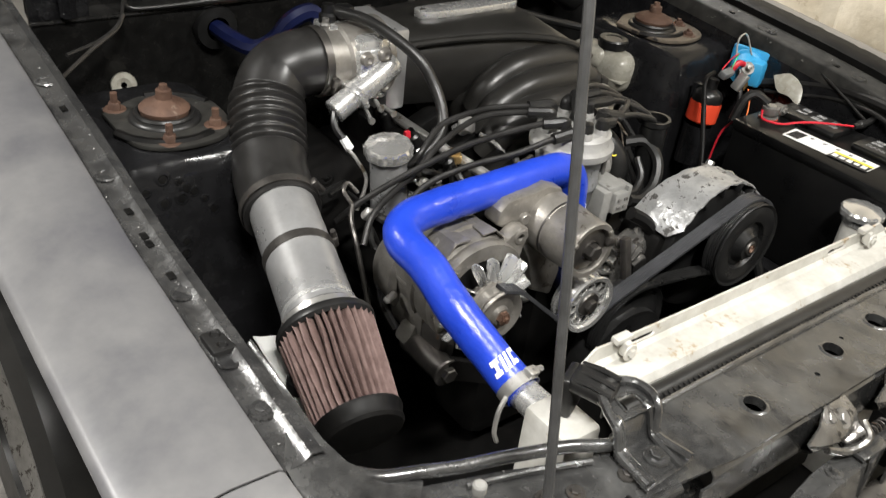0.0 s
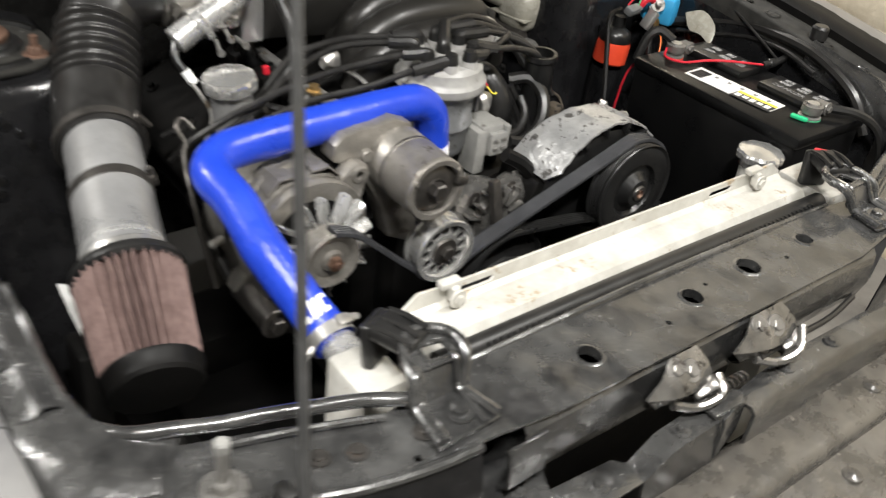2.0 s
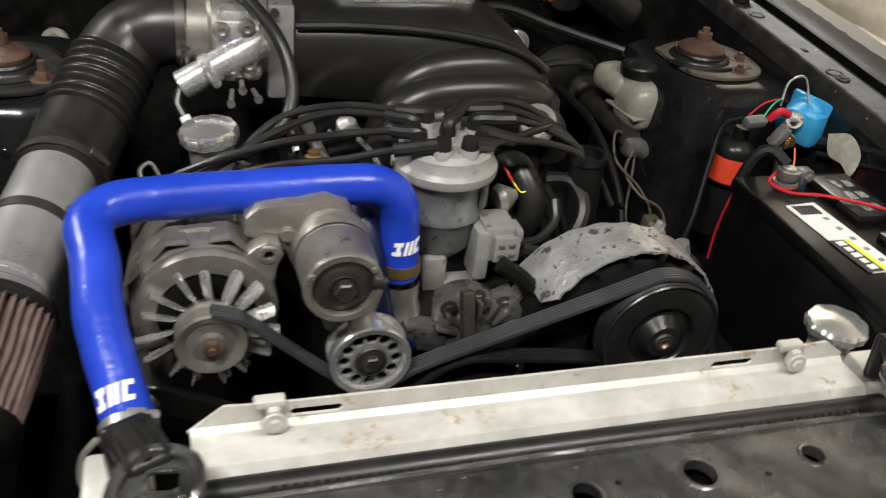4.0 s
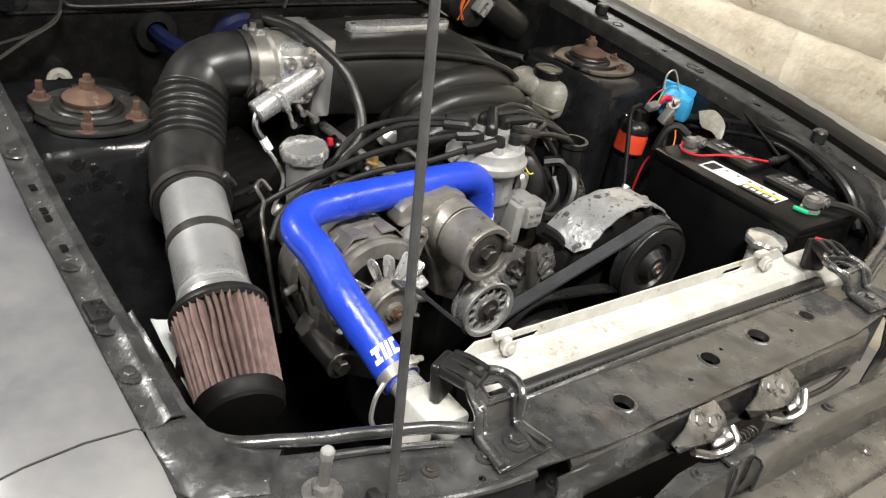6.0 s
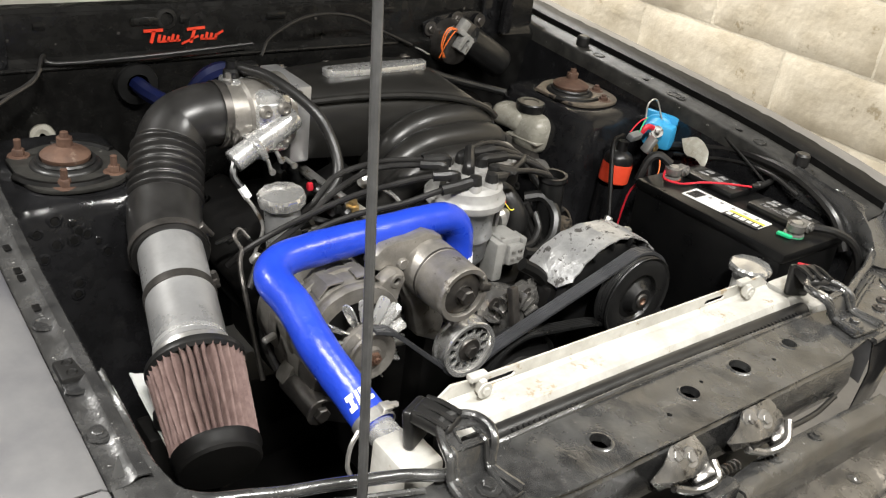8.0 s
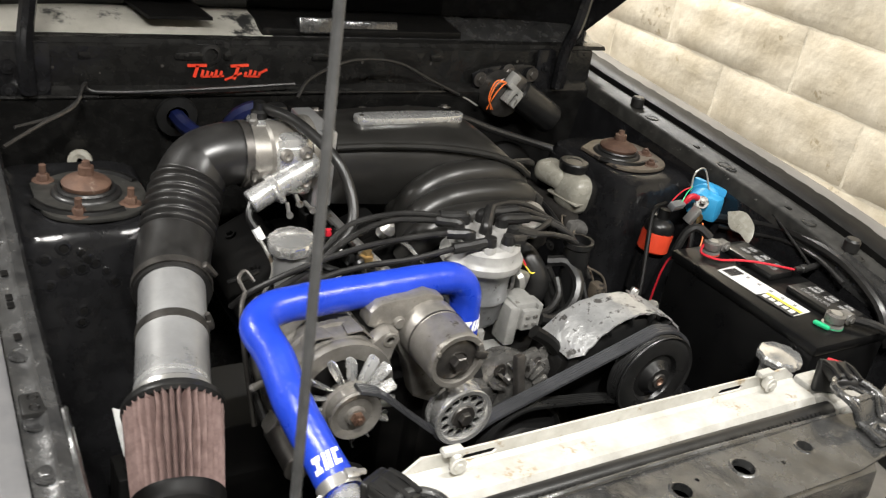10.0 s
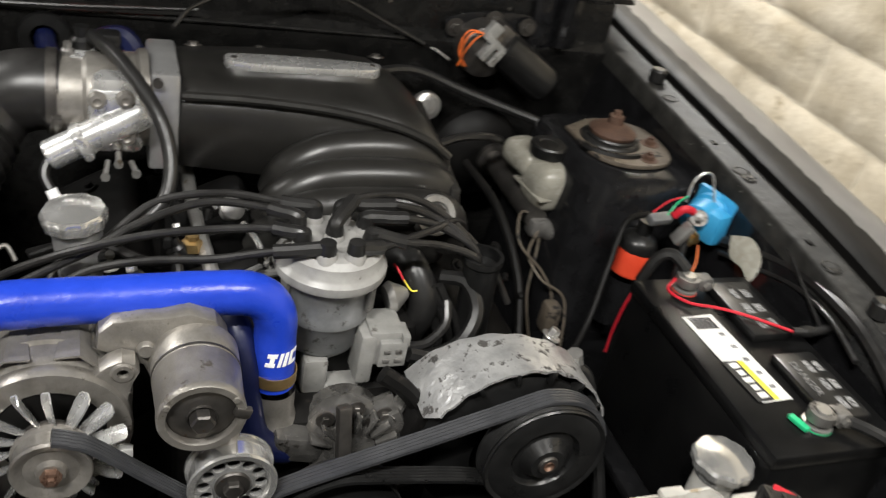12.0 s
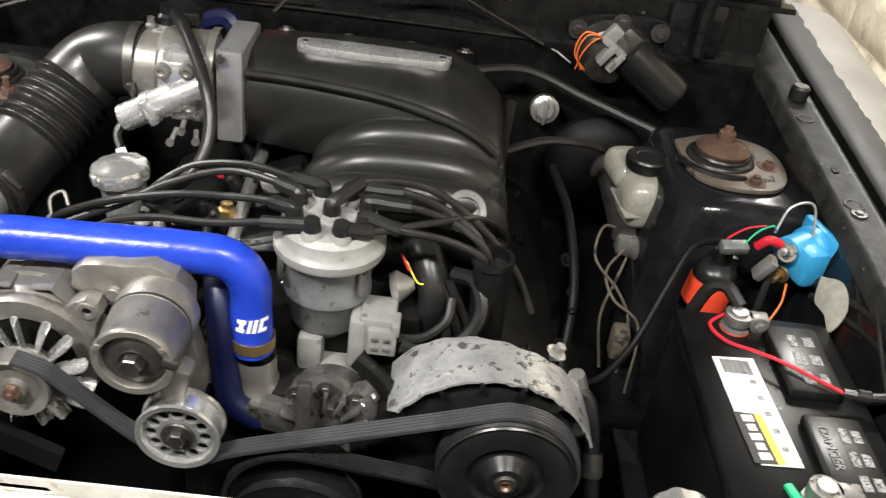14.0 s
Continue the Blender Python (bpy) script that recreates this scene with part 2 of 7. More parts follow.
CONCRETE = material("dark_garage_concrete", (0.1, 0.095, 0.088), (0.19, 0.18, 0.165), 0.7, scale=4, fine=70, bump=0.5, depth=0.003, wear=(0.05, 0.045, 0.04), wear_at=0.62, wear_scale=6)
GLOW = bpy.data.materials.new("lamp_diffuser")
GLOW.use_nodes = True
GLOW.node_tree.nodes["Principled BSDF"].inputs["Emission Color"].default_value = (1, 0.96, 0.9, 1)
GLOW.node_tree.nodes["Principled BSDF"].inputs["Emission Strength"].default_value = 3.0


# ---- mesh helpers ----
def V(*a):
    return Vector(a)


def link(name, bm, mat, parent=None, angle=35, smooth=True):
    me = bpy.data.meshes.new(name)
    bmesh.ops.recalc_face_normals(bm, faces=bm.faces[:])
    bm.to_mesh(me)
    bm.free()
    if smooth:
        for p in me.polygons:
            p.use_smooth = True
        me.set_sharp_from_angle(angle=radians(angle))
    me.materials.append(mat)
    ob = new(name, me)
    if parent is not None:
        ob.parent = parent
        if parent.type == "EMPTY":
            ob.location = -parent.location
    return ob


def part(name, bm, mat, parent, label="", angle=35):
    ob = link(name, bm, mat, parent, angle)
    return tagged(ob, label) if label else ob


def thing(name, at, label, category, group="", kind=""):
    e = new(name)
    e.location, e.empty_display_size = at, 0.02
    return tagged(e, label, category, group, kind)


def solo(name, bm, mat, label, category, group="", kind="", angle=35):
    return tagged(link(name, bm, mat, None, angle), label, category, group, kind)


def merge(*bms):
    out = bmesh.new()
    for b in bms:
        me = bpy.data.meshes.new("tmp")
        b.to_mesh(me)
        b.free()
        out.from_mesh(me)
        bpy.data.meshes.remove(me)
    return out


def box(cx, cy, cz, sx, sy, sz, bevel=0.002, rot=(0, 0, 0), seg=2, taper=1.0):
    bm = bmesh.new()
    bmesh.ops.create_cube(bm, size=1)
    for v in bm.verts:
        if v.co.z > 0 and taper != 1:
            v.co.x *= taper
            v.co.y *= taper
        v.co = V(v.co.x * sx, v.co.y * sy, v.co.z * sz)
    if bevel:
        bmesh.ops.bevel(bm, geom=bm.edges[:], offset=min(bevel, 0.45 * min(sx, sy, sz)), segments=seg, affect="EDGES", profile=0.5)
    bmesh.ops.transform(bm, matrix=pose(cx, cy, cz, *rot), verts=bm.verts)
    return bm


def frame_on(axis):
    z = Vector(axis).normalized()
    x = z.cross(V(0, 0, 1)) if abs(z.z) < 0.9 else z.cross(V(0, 1, 0))
    x.normalize()
    return x, z.cross(x), z


def lathe(profile, at, axis=(0, 1, 0), seg=32, lobes=0, lobe=0.0, lobe_rows=None):
    """A body of revolution: profile rows of (radius, distance along the axis)."""
    x, y, z = frame_on(axis)
    o = Vector(at)
    bm = bmesh.new()
    rings = []
    for i, (r, d) in enumerate(profile):
        if r < 1e-6:
            rings.append([bm.verts.new(o + z * d)])
            continue
        ring = []
        for k in range(seg):
            a = 2 * math.pi * k / seg
            rr = r
            if lobes and (lobe_rows is None or i in lobe_rows):
                rr = r * (1 - lobe * (0.5 - 0.5 * math.cos(lobes * a)) ** 2)
            ring.append(bm.verts.new(o + z * d + (x * math.cos(a) + y * math.sin(a)) * rr))
        rings.append(ring)
    for a, b in zip(rings, rings[1:]):
        for k in range(seg):
            k2 = (k + 1) % seg
            if len(a) == 1 and len(b) == 1:
                continue
            if len(a) == 1:
                bm.faces.new((a[0], b[k], b[k2]))
            elif len(b) == 1:
                bm.faces.new((a[k], b[0], a[k2]))
            else:
                bm.faces.new((a[k], b[k], b[k2], a[k2]))
    return bm


def curve_points(pts, res=8):
    P = [Vector(p) for p in pts]
    if len(P) == 2:
        return [P[0].lerp(P[1], i / res) for i in range(res + 1)]
    out = []
    for i in range(len(P) - 1):
        p0 = P[i - 1] if i else P[0] * 2 - P[1]
        p1, p2 = P[i], P[i + 1]
        p3 = P[i + 2] if i + 2 < len(P) else P[-1] * 2 - P[-2]
        for k in range(res):
            t = k / res
            out.append(0.5 * ((2 * p1) + (p2 - p0) * t + (2 * p0 - 5 * p1 + 4 * p2 - p3) * t * t + (3 * p1 - p0 - 3 * p2 + p3) * t ** 3))
    out.append(P[-1])
    return out


def tube(pts, r, seg=10, res=8, radius=None, cap=True):
    """A tube along a smooth line; radius(u) may vary it from 0 to 1 along the way."""
    C = curve_points(pts, res)
    length = [0]
    for a, b in zip(C, C[1:]):
        length.append(length[-1] + (b - a).length)
    bm = bmesh.new()
    up = None
    rings = []
    for i, p in enumerate(C):
        t = (C[min(i + 1, len(C) - 1)] - C[max(i - 1, 0)]).normalized()
        if up is None:
            up = frame_on(t)[0]
        up = (up - t * up.dot(t)).normalized()
        side = t.cross(up)
        rr = r if radius is None else radius(length[i] / length[-1])
        rings.append([bm.verts.new(p + (up * math.cos(2 * math.pi * k / seg) + side * math.sin(2 * math.pi * k / seg)) * rr) for k in range(seg)])
    for a, b in zip(rings, rings[1:]):
        for k in range(seg):
            bm.faces.new((a[k], b[k], b[(k + 1) % seg], a[(k + 1) % seg]))
    if cap:
        bm.faces.new(rings[0][::-1])
        bm.faces.new(rings[-1])
    return bm


def circle(cx, cy, r, n=20):
    return [(cx + r * math.cos(2 * math.pi * k / n), cy + r * math.sin(2 * math.pi * k / n)) for k in range(n)]


def plate(outline, thick, m=None, holes=(), bevel=0.0):
    """A flat plate from an outline in its own x, y, with holes through it; thick goes along -z."""
    bm = bmesh.new()
    edges = []
    for loop in (outline, *holes):
        vs = [bm.verts.new((x, y, 0)) for x, y in loop]
        edges += [bm.edges.new((vs[i], vs[(i + 1) % len(vs)])) for i in range(len(vs))]
    bmesh.ops.triangle_fill(bm, use_beauty=True, edges=edges)
    top = bm.faces[:]
    ext = bmesh.ops.extrude_face_region(bm, geom=top)
    bmesh.ops.translate(bm, vec=(0, 0, -thick), verts=[g for g in ext["geom"] if isinstance(g, bmesh.types.BMVert)])
    bmesh.ops.recalc_face_normals(bm, faces=bm.faces[:])
    if bevel:
        rim = [e for e in bm.edges if len(e.link_faces) == 2 and e.calc_face_angle(0) > 1.2]
        bmesh.ops.bevel(bm, geom=rim, offset=bevel, segments=2, affect="EDGES", profile=0.5)
    if m is not None:
        bmesh.ops.transform(bm, matrix=m, verts=bm.verts)
    return bm


def sheet(rows, thick=0.0):
    """A skin through rows of points, thickened."""
    bm = bmesh.new()
    g = [[bm.verts.new(p) for p in row] for row in rows]
    for a, b in zip(g, g[1:]):
        for k in range(len(a) - 1):
            bm.faces.new((a[k], a[k + 1], b[k + 1], b[k]))
    bmesh.ops.recalc_face_normals(bm, faces=bm.faces[:])
    if thick:
        bmesh.ops.solidify(bm, geom=bm.faces[:], thickness=thick)
    return bm


def lerp_table(table, x):
    return float(np.interp(x, [a for a, b in table], [b for a, b in table]))


def hexbolt(at, axis, r=0.006, h=0.006, washer=True):
    prof = [(0, h), (r * 0.85, h), (r, h * 0.85), (r, 0)]
    bm = lathe(prof, at, axis, 6)
    return merge(bm, lathe([(0, 0.002), (r * 1.7, 0.0018), (r * 1.8, 0)], at, axis, 20)) if washer else bm


def band(at, axis, r, width, thick=0.0015, seg=40):
    return lathe([(r, -width / 2), (r + thick, -width / 2), (r + thick, width / 2), (r, width / 2), (r, -width / 2)], at, axis, seg)


def clamp_on(parent, at, axis, r, width=0.012, screw=(0, 0, 1), mat=None, label="worm-drive hose clamp"):
    """A worm-drive clamp: a band with a screw housing on one side."""
    mat = mat or ZINC
    c = part("hose_clamp", band(at, axis, r, width), mat, parent, label)
    s = Vector(screw).normalized()
    t = Vector(axis).normalized().cross(s)
    hb = bmesh.new()
    bmesh.ops.create_cube(hb, size=1)
    m = Matrix((t, Vector(axis).normalized(), s)).transposed().to_4x4()
    bmesh.ops.transform(hb, matrix=Matrix.Translation(Vector(at) + s * (r + 0.004)) @ m @ Matrix.Diagonal((0.016, width * 0.9, 0.008, 1)), verts=hb.verts)
    bmesh.ops.bevel(hb, geom=hb.edges[:], offset=0.0015, segments=2, affect="EDGES", profile=0.5)
    p0 = Vector(at) + s * (r + 0.005)
    part("clamp_screw", merge(hb, lathe([(0, 0.018), (0.004, 0.018), (0.0045, 0.008), (0.0045, 0)], p0, t, 6)), mat, c)
    return c


def bar(x0, y0, x1, y1, w):
    d = V(x1 - x0, y1 - y0, 0).normalized() * w / 2
    n = V(-d.y, d.x, 0)
    return [(x0 + n.x, y0 + n.y), (x0 - n.x, y0 - n.y), (x1 - n.x, y1 - n.y), (x1 + n.x, y1 + n.y)]


def facing(y):
    """Turns a plate's own x, y into world x, z at the depth y, facing the front of the car."""
    return Matrix(((1, 0, 0, 0), (0, 0, -1, y), (0, 1, 0, 0), (0, 0, 0, 1)))


# ---- the garage ----
WALL_X = 2.7


def build_garage():
    solo("floor", box(0.1, 1.2, -0.05, 5.6, 7.4, 0.1, 0), CONCRETE, "dark stained concrete garage floor", "floor", kind="structure")
    solo("ceiling", box(0.1, 1.2, 2.65, 5.6, 7.4, 0.1, 0), WHITE_CEILING, "grey painted garage ceiling", "ceiling", kind="structure")
    solo("wall_west", box(-2.65, 1.2, 1.3, 0.1, 7.4, 2.6, 0), PLASTER, "plain grey plastered garage wall", "wall", kind="structure")
    solo("wall_south", box(0.05, -2.45, 1.3, 5.3, 0.1, 2.6, 0), PLASTER, "plain grey plastered garage wall", "wall", kind="structure")
    solo("wall_north", box(0.05, 4.85, 1.3, 5.3, 0.1, 2.6, 0), PLASTER, "plain grey plastered garage wall", "wall", kind="structure")


def build_lamp(x, y):
    t = thing("ceiling_lamp", (x, y, 2.6), "assumed white lamp on the garage ceiling, out of view", "lamp", "ceiling lamps")
    part("housing", box(x, y, 2.585, 0.66, 0.17, 0.03, 0.006), WHITE_CEILING, t)
    part("diffuser", box(x, y, 2.56, 0.6, 0.11, 0.02, 0.006), GLOW, t)


# ---- the car's body ----
RAIL_L = [(0.55, 0.79), (0.62, 0.796), (0.7, 0.803), (0.9, 0.822), (1.0, 0.832), (1.18, 0.864), (1.42, 0.898), (1.75, 0.94)]
RAIL_R = [(0.5, 0.80), (0.62, 0.82), (0.8, 0.85), (0.9, 0.863), (1.0, 0.873), (1.25, 0.892), (1.55, 0.912), (1.75, 0.93)]


def build_car():
    car = thing("car", (1.05, 1.3, 0.0), "old black car with its hood raised and engine bay bare", "car")
    ys = [0.645 + i * (1.75 - 0.645) / 16 for i in range(17)]
    # fenders
    for side, rail in ((-1, RAIL_L), (1, RAIL_R)):
        rows = []
        for y in ys:
            z = lerp_table(rail, y) + (0.012 if side > 0 else 0)
            e = 0.385 if side < 0 else 1.722
            s = side
            pts = [(e, -0.03), (e, -0.002), (e + s * 0.006, 0.002), (e + s * 0.05, 0.003), (e + s * 0.1, -0.004), (e + s * 0.128, -0.012)]
            # the bay's worn side ends in a folded lip, the far side rolls over into the flank
            pts += [(e + s * 0.136, -0.016), (e + s * 0.138, -0.021), (e + s * 0.134, -0.026), (e + s * 0.105, -0.03), (e + s * 0.09, -0.06)] if side < 0 else [
                (e + s * 0.15, -0.022), (e + s * 0.166, -0.04), (e + s * 0.18, -0.085), (e + s * 0.192, -0.16), (e + s * 0.2, -0.3), (e + s * 0.19, -0.45)]
            rows.append([V(x, y, z + dz) for x, dz in pts])
        part("fender", sheet(rows, 0.002), FENDER, car, "satin dark grey painted fender", 50)
        if side > 0:
            rnd = random.Random(4)
            rows = []
            for k in range(90):
                y = 0.65 + k * (1.745 - 0.65) / 89
                z = lerp_table(rail, y) + 0.0165
                w = 0.05 + rnd.uniform(-0.003, 0.003)
                rows.append([V(e - 0.0015, y, z - 0.034), V(e - 0.0015, y, z - 0.005), V(e + 0.006, y, z), V(e + w * 0.6, y, z + 0.0008), V(e + w, y, z + 0.0006)])
            part("painted_edge", sheet(rows, 0.0008), DARK, car, "black overspray with a ragged edge along the fender", 50)
        # front end of the fender
        rows = []
        for y in (0.6422, 0.60, 0.50, 0.38, 0.25):
            z = lerp_table(rail, y) - (0.643 - y) * 0.1 - max(0, 0.60 - y) * 0.25 + (0.012 if side > 0 else 0)
            e = 0.385 if side < 0 else 1.722
            k = (0.643 - y) * 0.06
            rows.append([V(e + side * (dx - k), y, z + dz) for dx, dz in ((0.0, -0.05), (0.0, -0.002), (0.006, 0.002), (0.05, 0.003), (0.1, -0.004), (0.128, -0.012), *(((0.136, -0.017), (0.137, -0.024), (0.105, -0.03)) if side < 0 else ((0.152, -0.04), (0.166, -0.085), (0.18, -0.3))))])
        part("nose_panel", sheet(rows, 0.003), FENDER, car, "satin grey front panel butting against the fender", 50)
        # rail with flange, then the apron wall
        e = 0.387 if side < 0 else 1.720
        s = -side
        rows, wall = [], []
        for y in ys:
            z = lerp_table(rail, y)
            lip = ((0, -0.006), (0.018, -0.004), (0.026, 0.003), (0.038, 0.001), (0.044, -0.012), (0.046, -0.06)) if side < 0 else ((0, -0.001), (0.009, -0.001), (0.013, -0.005), (0.040, -0.006), (0.046, -0.011), (0.048, -0.06))
            rows.append([V(e + s * a, y, z + b) for a, b in lip])
            wall.append([V(e + s * 0.044, y, z - 0.03), V(e + s * 0.06, y, z - 0.16), V(e + s * 0.075, y, 0.52), V(e + s * 0.14, y, 0.42)])
        part("apron_rail", sheet(rows, 0.002), RAIL if side < 0 else LEDGE, car, "worn black rail with bolt holes", 50)
        part("apron", sheet(wall, 0.002), BAY, car, "black inner fender wall", 50)
        # strips, bolts and holes of the rail
        for y in ((0.717,) if side < 0 else (0.72, 1.1)):
            z = lerp_table(rail, y)
            part("bolt", hexbolt((e + s * (0.013 if side < 0 else 0.026), y, z - (0.003 if side < 0 else 0.005)), (0, 0, 1), 0.006, 0.004), RAIL, car)
        for y in ((0.93, 0.99, 1.005, 1.05, 1.27) if side < 0 else (0.95, 1.2, 1.4)):
            z = lerp_table(rail, y)
            part("slot", box(e + s * (0.0155 if side < 0 else 0.026), y, z - (0.0035 if side < 0 else 0.0053), 0.008, 0.013, 0.003, 0.001), DARK, car, "dark slot in the rail")
        for y in (0.81, 1.4) if side > 0 else ():
            z = lerp_table(rail, y)
            part("rubber_bumper", lathe([(0, 0.018), (0.011, 0.018), (0.014, 0.014), (0.014, -0.004)], (e + s * 0.022, y, z), (0, 0, 1), 16), RUBBER, car, "round rubber hood bumper")
        for y in (0.717, 0.79, 0.90, 1.12, 1.34):
            z = lerp_table(rail, y)
            part("dimple", lathe([(0, 0.0002), (0.009, 0.0002), (0.0105, 0.0022), (0.0125, 0.0022), (0.014, 0.0)], (e + s * (0.0155 if side < 0 else 0.026), y, z - (0.0042 if side < 0 else 0.0062)), (0, 0, 1), 24), RAIL if side < 0 else LEDGE, car, "pressed round dimple")
        if side < 0:
            z = lerp_table(rail, 0.814)
            clip = part("rail_clip", box(e + 0.016, 0.814, z - 0.003, 0.026, 0.036, 0.010, 0.003), RUBBER, car, "flat dark clip with two holes")
            for dy in (-0.009, 0.009):
                part("clip_hole", lathe([(0, -0.001), (0.0035, 0.0), (0.005, 0.0012), (0.006, 0)], (e + 0.016, 0.814 + dy, z + 0.002), (0, 0, 1), 12), DARK, clip)
    # strut towers
    for cx, rail, side in ((0.535, RAIL_L, -1), (1.585, RAIL_R, 1)):
        cy, top = 1.294, 0.828
        bm = bmesh.new()
        tower_x = cx + side * 0.012
        rings = []
        for z, hw, hd, r in ((0.40, 0.16, 0.17, 0.05), (0.7, 0.125, 0.15, 0.05), (0.80, 0.112, 0.132, 0.045), (0.820, 0.105, 0.124, 0.04), (top, 0.092, 0.11, 0.035)):
            ring = []
            for sx, sy, a0 in ((1, 1, 0), (-1, 1, 90), (-1, -1, 180), (1, -1, 270)):
                for k in range(5):
                    a = radians(a0 + k * 22.5)
                    ring.append(bm.verts.new((tower_x + sx * (hw - r) + r * math.cos(a), cy + sy * (hd - r) + r * math.sin(a), z)))
            rings.append(ring)
        for a, b in zip(rings, rings[1:]):
            for k in range(len(a)):
                bm.faces.new((a[k], a[(k + 1) % len(a)], b[(k + 1) % len(b)], b[k]))
        bm.faces.new(rings[-1])
        tw = part("strut_tower", bm, BAY, car, "glossy black strut tower with rusty top mount", 40)
        cx -= 0.012 if side > 0 else 0
        cy -= 0.024 if side < 0 else 0
        out = [(cx - 0.072, cy + 0.045), (cx - 0.066, cy - 0.055), (cx - 0.02, cy - 0.09), (cx + 0.05, cy - 0.082), (cx + 0.08, cy - 0.03), (cx + 0.072, cy + 0.05), (cx, cy + 0.08)]
        if side > 0:
            out = [(cx + (a - cx) * 0.98 + 0.012, cy + (q - cy) * 0.98) for a, q in out]
        out = [(p.x, p.y) for p in curve_points([(*q, 0) for q in out + out[:1]], 5)[:-1]]
        part("mount_plate", plate(out, 0.007, pose(0, 0, top + 0.009), bevel=0.0015), LEDGE if side < 0 else RUST_DUST, tw, "dusty rusted mount plate")
        for rr, a0, a1 in ((0.078, 195, 300), (0.078, 20, 90)) if side < 0 else ((0.064, 200, 290),):
            part("plate_slot", tube([(cx + rr * math.cos(radians(a0 + (a1 - a0) * k / 5)), cy + rr * math.sin(radians(a0 + (a1 - a0) * k / 5)), top + 0.0085) for k in range(6)], 0.006, 6), DARK, tw, "dark slot in the mount plate")
        part("upper_mount", lathe([(r * (0.9 if side < 0 else 1), h) for r, h in [(0.036, 0), (0.036, 0.01), (0.038, 0.013), (0.0385, 0.017), (0.034, 0.021), (0.026, 0.025), (0.017, 0.028), (0.0125, 0.03), (0.012, 0.042), (0.007, 0.043), (0.006, 0.05), (0, 0.051)]], (cx, cy, top + 0.008), (0, 0, 1), 28), RUST, tw, "rusty strut bearing")
        part("mount_ring", lathe([(0.036, 0.012), (0.04, 0.012), (0.042, 0.009), (0.041, 0.007), (0.046, 0.006), (0.049, 0.003), (0.05, 0)], (cx, cy, top + 0.008), (0, 0, 1), 32), RUBBER, tw)
        for ang in (250, 320, 140) if side < 0 else (300, 350):
            bx, by = cx + 0.068 * math.cos(radians(ang)), cy + 0.078 * math.sin(radians(ang))
            part("mount_nut", merge(hexbolt((bx, by, top + 0.008), (0, 0, 1), 0.009, 0.009 if side > 0 else 0.012), lathe([(0.005, 0.008), (0.005, 0.013 if side > 0 else 0.026), (0, 0.014 if side > 0 else 0.027)], (bx, by, top + 0.008), (0, 0, 1), 10)), RUST, tw)
        if side < 0:
            part("bushing", lathe([(0.005, 0.004), (0.012, 0.0), (0.02, 0.001), (0.0215, 0.006), (0.02, 0.016)], (0.568, 1.53, 0.775), (0.25, 1, -0.3), 24), RESERVOIR, tw, "pale plastic grommet")
        spots = ((0.486, 0.803), (0.461, 0.789), (0.484, 0.77), (0.551, 0.748), (0.504, 0.694), (0.508, 0.795), (0.516, 0.784), (0.526, 0.778), (0.508, 0.772), (0.507, 0.71), (0.466, 0.752), (0.54, 0.765)) if side < 0 else ()
        for i, (hx, hz) in enumerate(spots):
            k = (0.80 - hz) / 0.1
            r = (0.0065, 0.0055, 0.0065, 0.006, 0.0055, 0.004)[i % 6]
            hy = 1.294 - 0.132 - 0.018 * k
            part("drilled_hole", lathe([(0, 0.0015), (r * 0.8, 0.001), (r, -0.002)], (hx, hy, hz), (0, -1, 0.15), 12), DARK, tw)
            part("hole_rim", lathe([(r * 0.9, -0.002), (r * 1.08, 0.0009), (r * 1.5, 0.0004), (r * 1.9, -0.0008)], (hx, hy, hz), (0, -1, 0.15), 16), BAY, tw)
    # radiator support
    z = 0.768
    holes = [circle(0.874, 0.493, 0.0125), circle(1.043, 0.504, 0.0125), circle(1.150, 0.509, 0.0145), circle(1.264, 0.511, 0.0105), circle(1.075, 0.512, 0.003, 8), circle(0.985, 0.487, 0.0035, 8), circle(1.21, 0.498, 0.003, 8)]
    out = [(0.70, 0.462), (0.80, 0.452), (1.30, 0.452), (1.40, 0.466), (1.405, 0.54), (1.36, 0.546), (0.76, 0.546), (0.70, 0.535)]
    sup = part("radiator_support", plate(out, 0.003, pose(0, 0, z), holes), SUPPORT, car, "scuffed glossy black radiator support with round holes")
    part("front_flange", sheet([[V(x, 0.4605, z - 0.003), V(x, 0.452, z - 0.012), V(x, 0.448, z - 0.05), V(x, 0.455, z - 0.075)] for x in (0.76, 0.9, 1.05, 1.2, 1.34)], 0.002), SUPPORT, sup)
    part("rear_lip", tube([(0.74, 0.5475, z - 0.002), (1.05, 0.5485, z + 0.002), (1.37, 0.5475, z - 0.002)], 0.004, 8), SUPPORT, sup)
    part("rear_flange", sheet([[V(x, 0.5485, z - 0.004), V(x, 0.552, z - 0.03), V(x, 0.552, z - 0.12)] for x in (0.74, 1.05, 1.37)], 0.002), SUPPORT, sup)
    for cx, cy in ((0.874, 0.493), (1.043, 0.504), (1.15, 0.509), (1.264, 0.511)):
        r = 0.0145 if cx == 1.15 else 0.0105 if cx > 1.2 else 0.0125
        part("hole_rim", lathe([(r, 0.0012), (r + 0.002, 0.0012), (r + 0.004, 0), (r, -0.01), (r, 0.0012)], (cx, cy, z), (0, 0, 1), 24), SUPPORT, sup)
        part("well", lathe([(0.024, 0), (0.024, -0.045), (0, -0.045)], (cx, cy, z - 0.0035), (0, 0, 1), 16), DARK, sup)
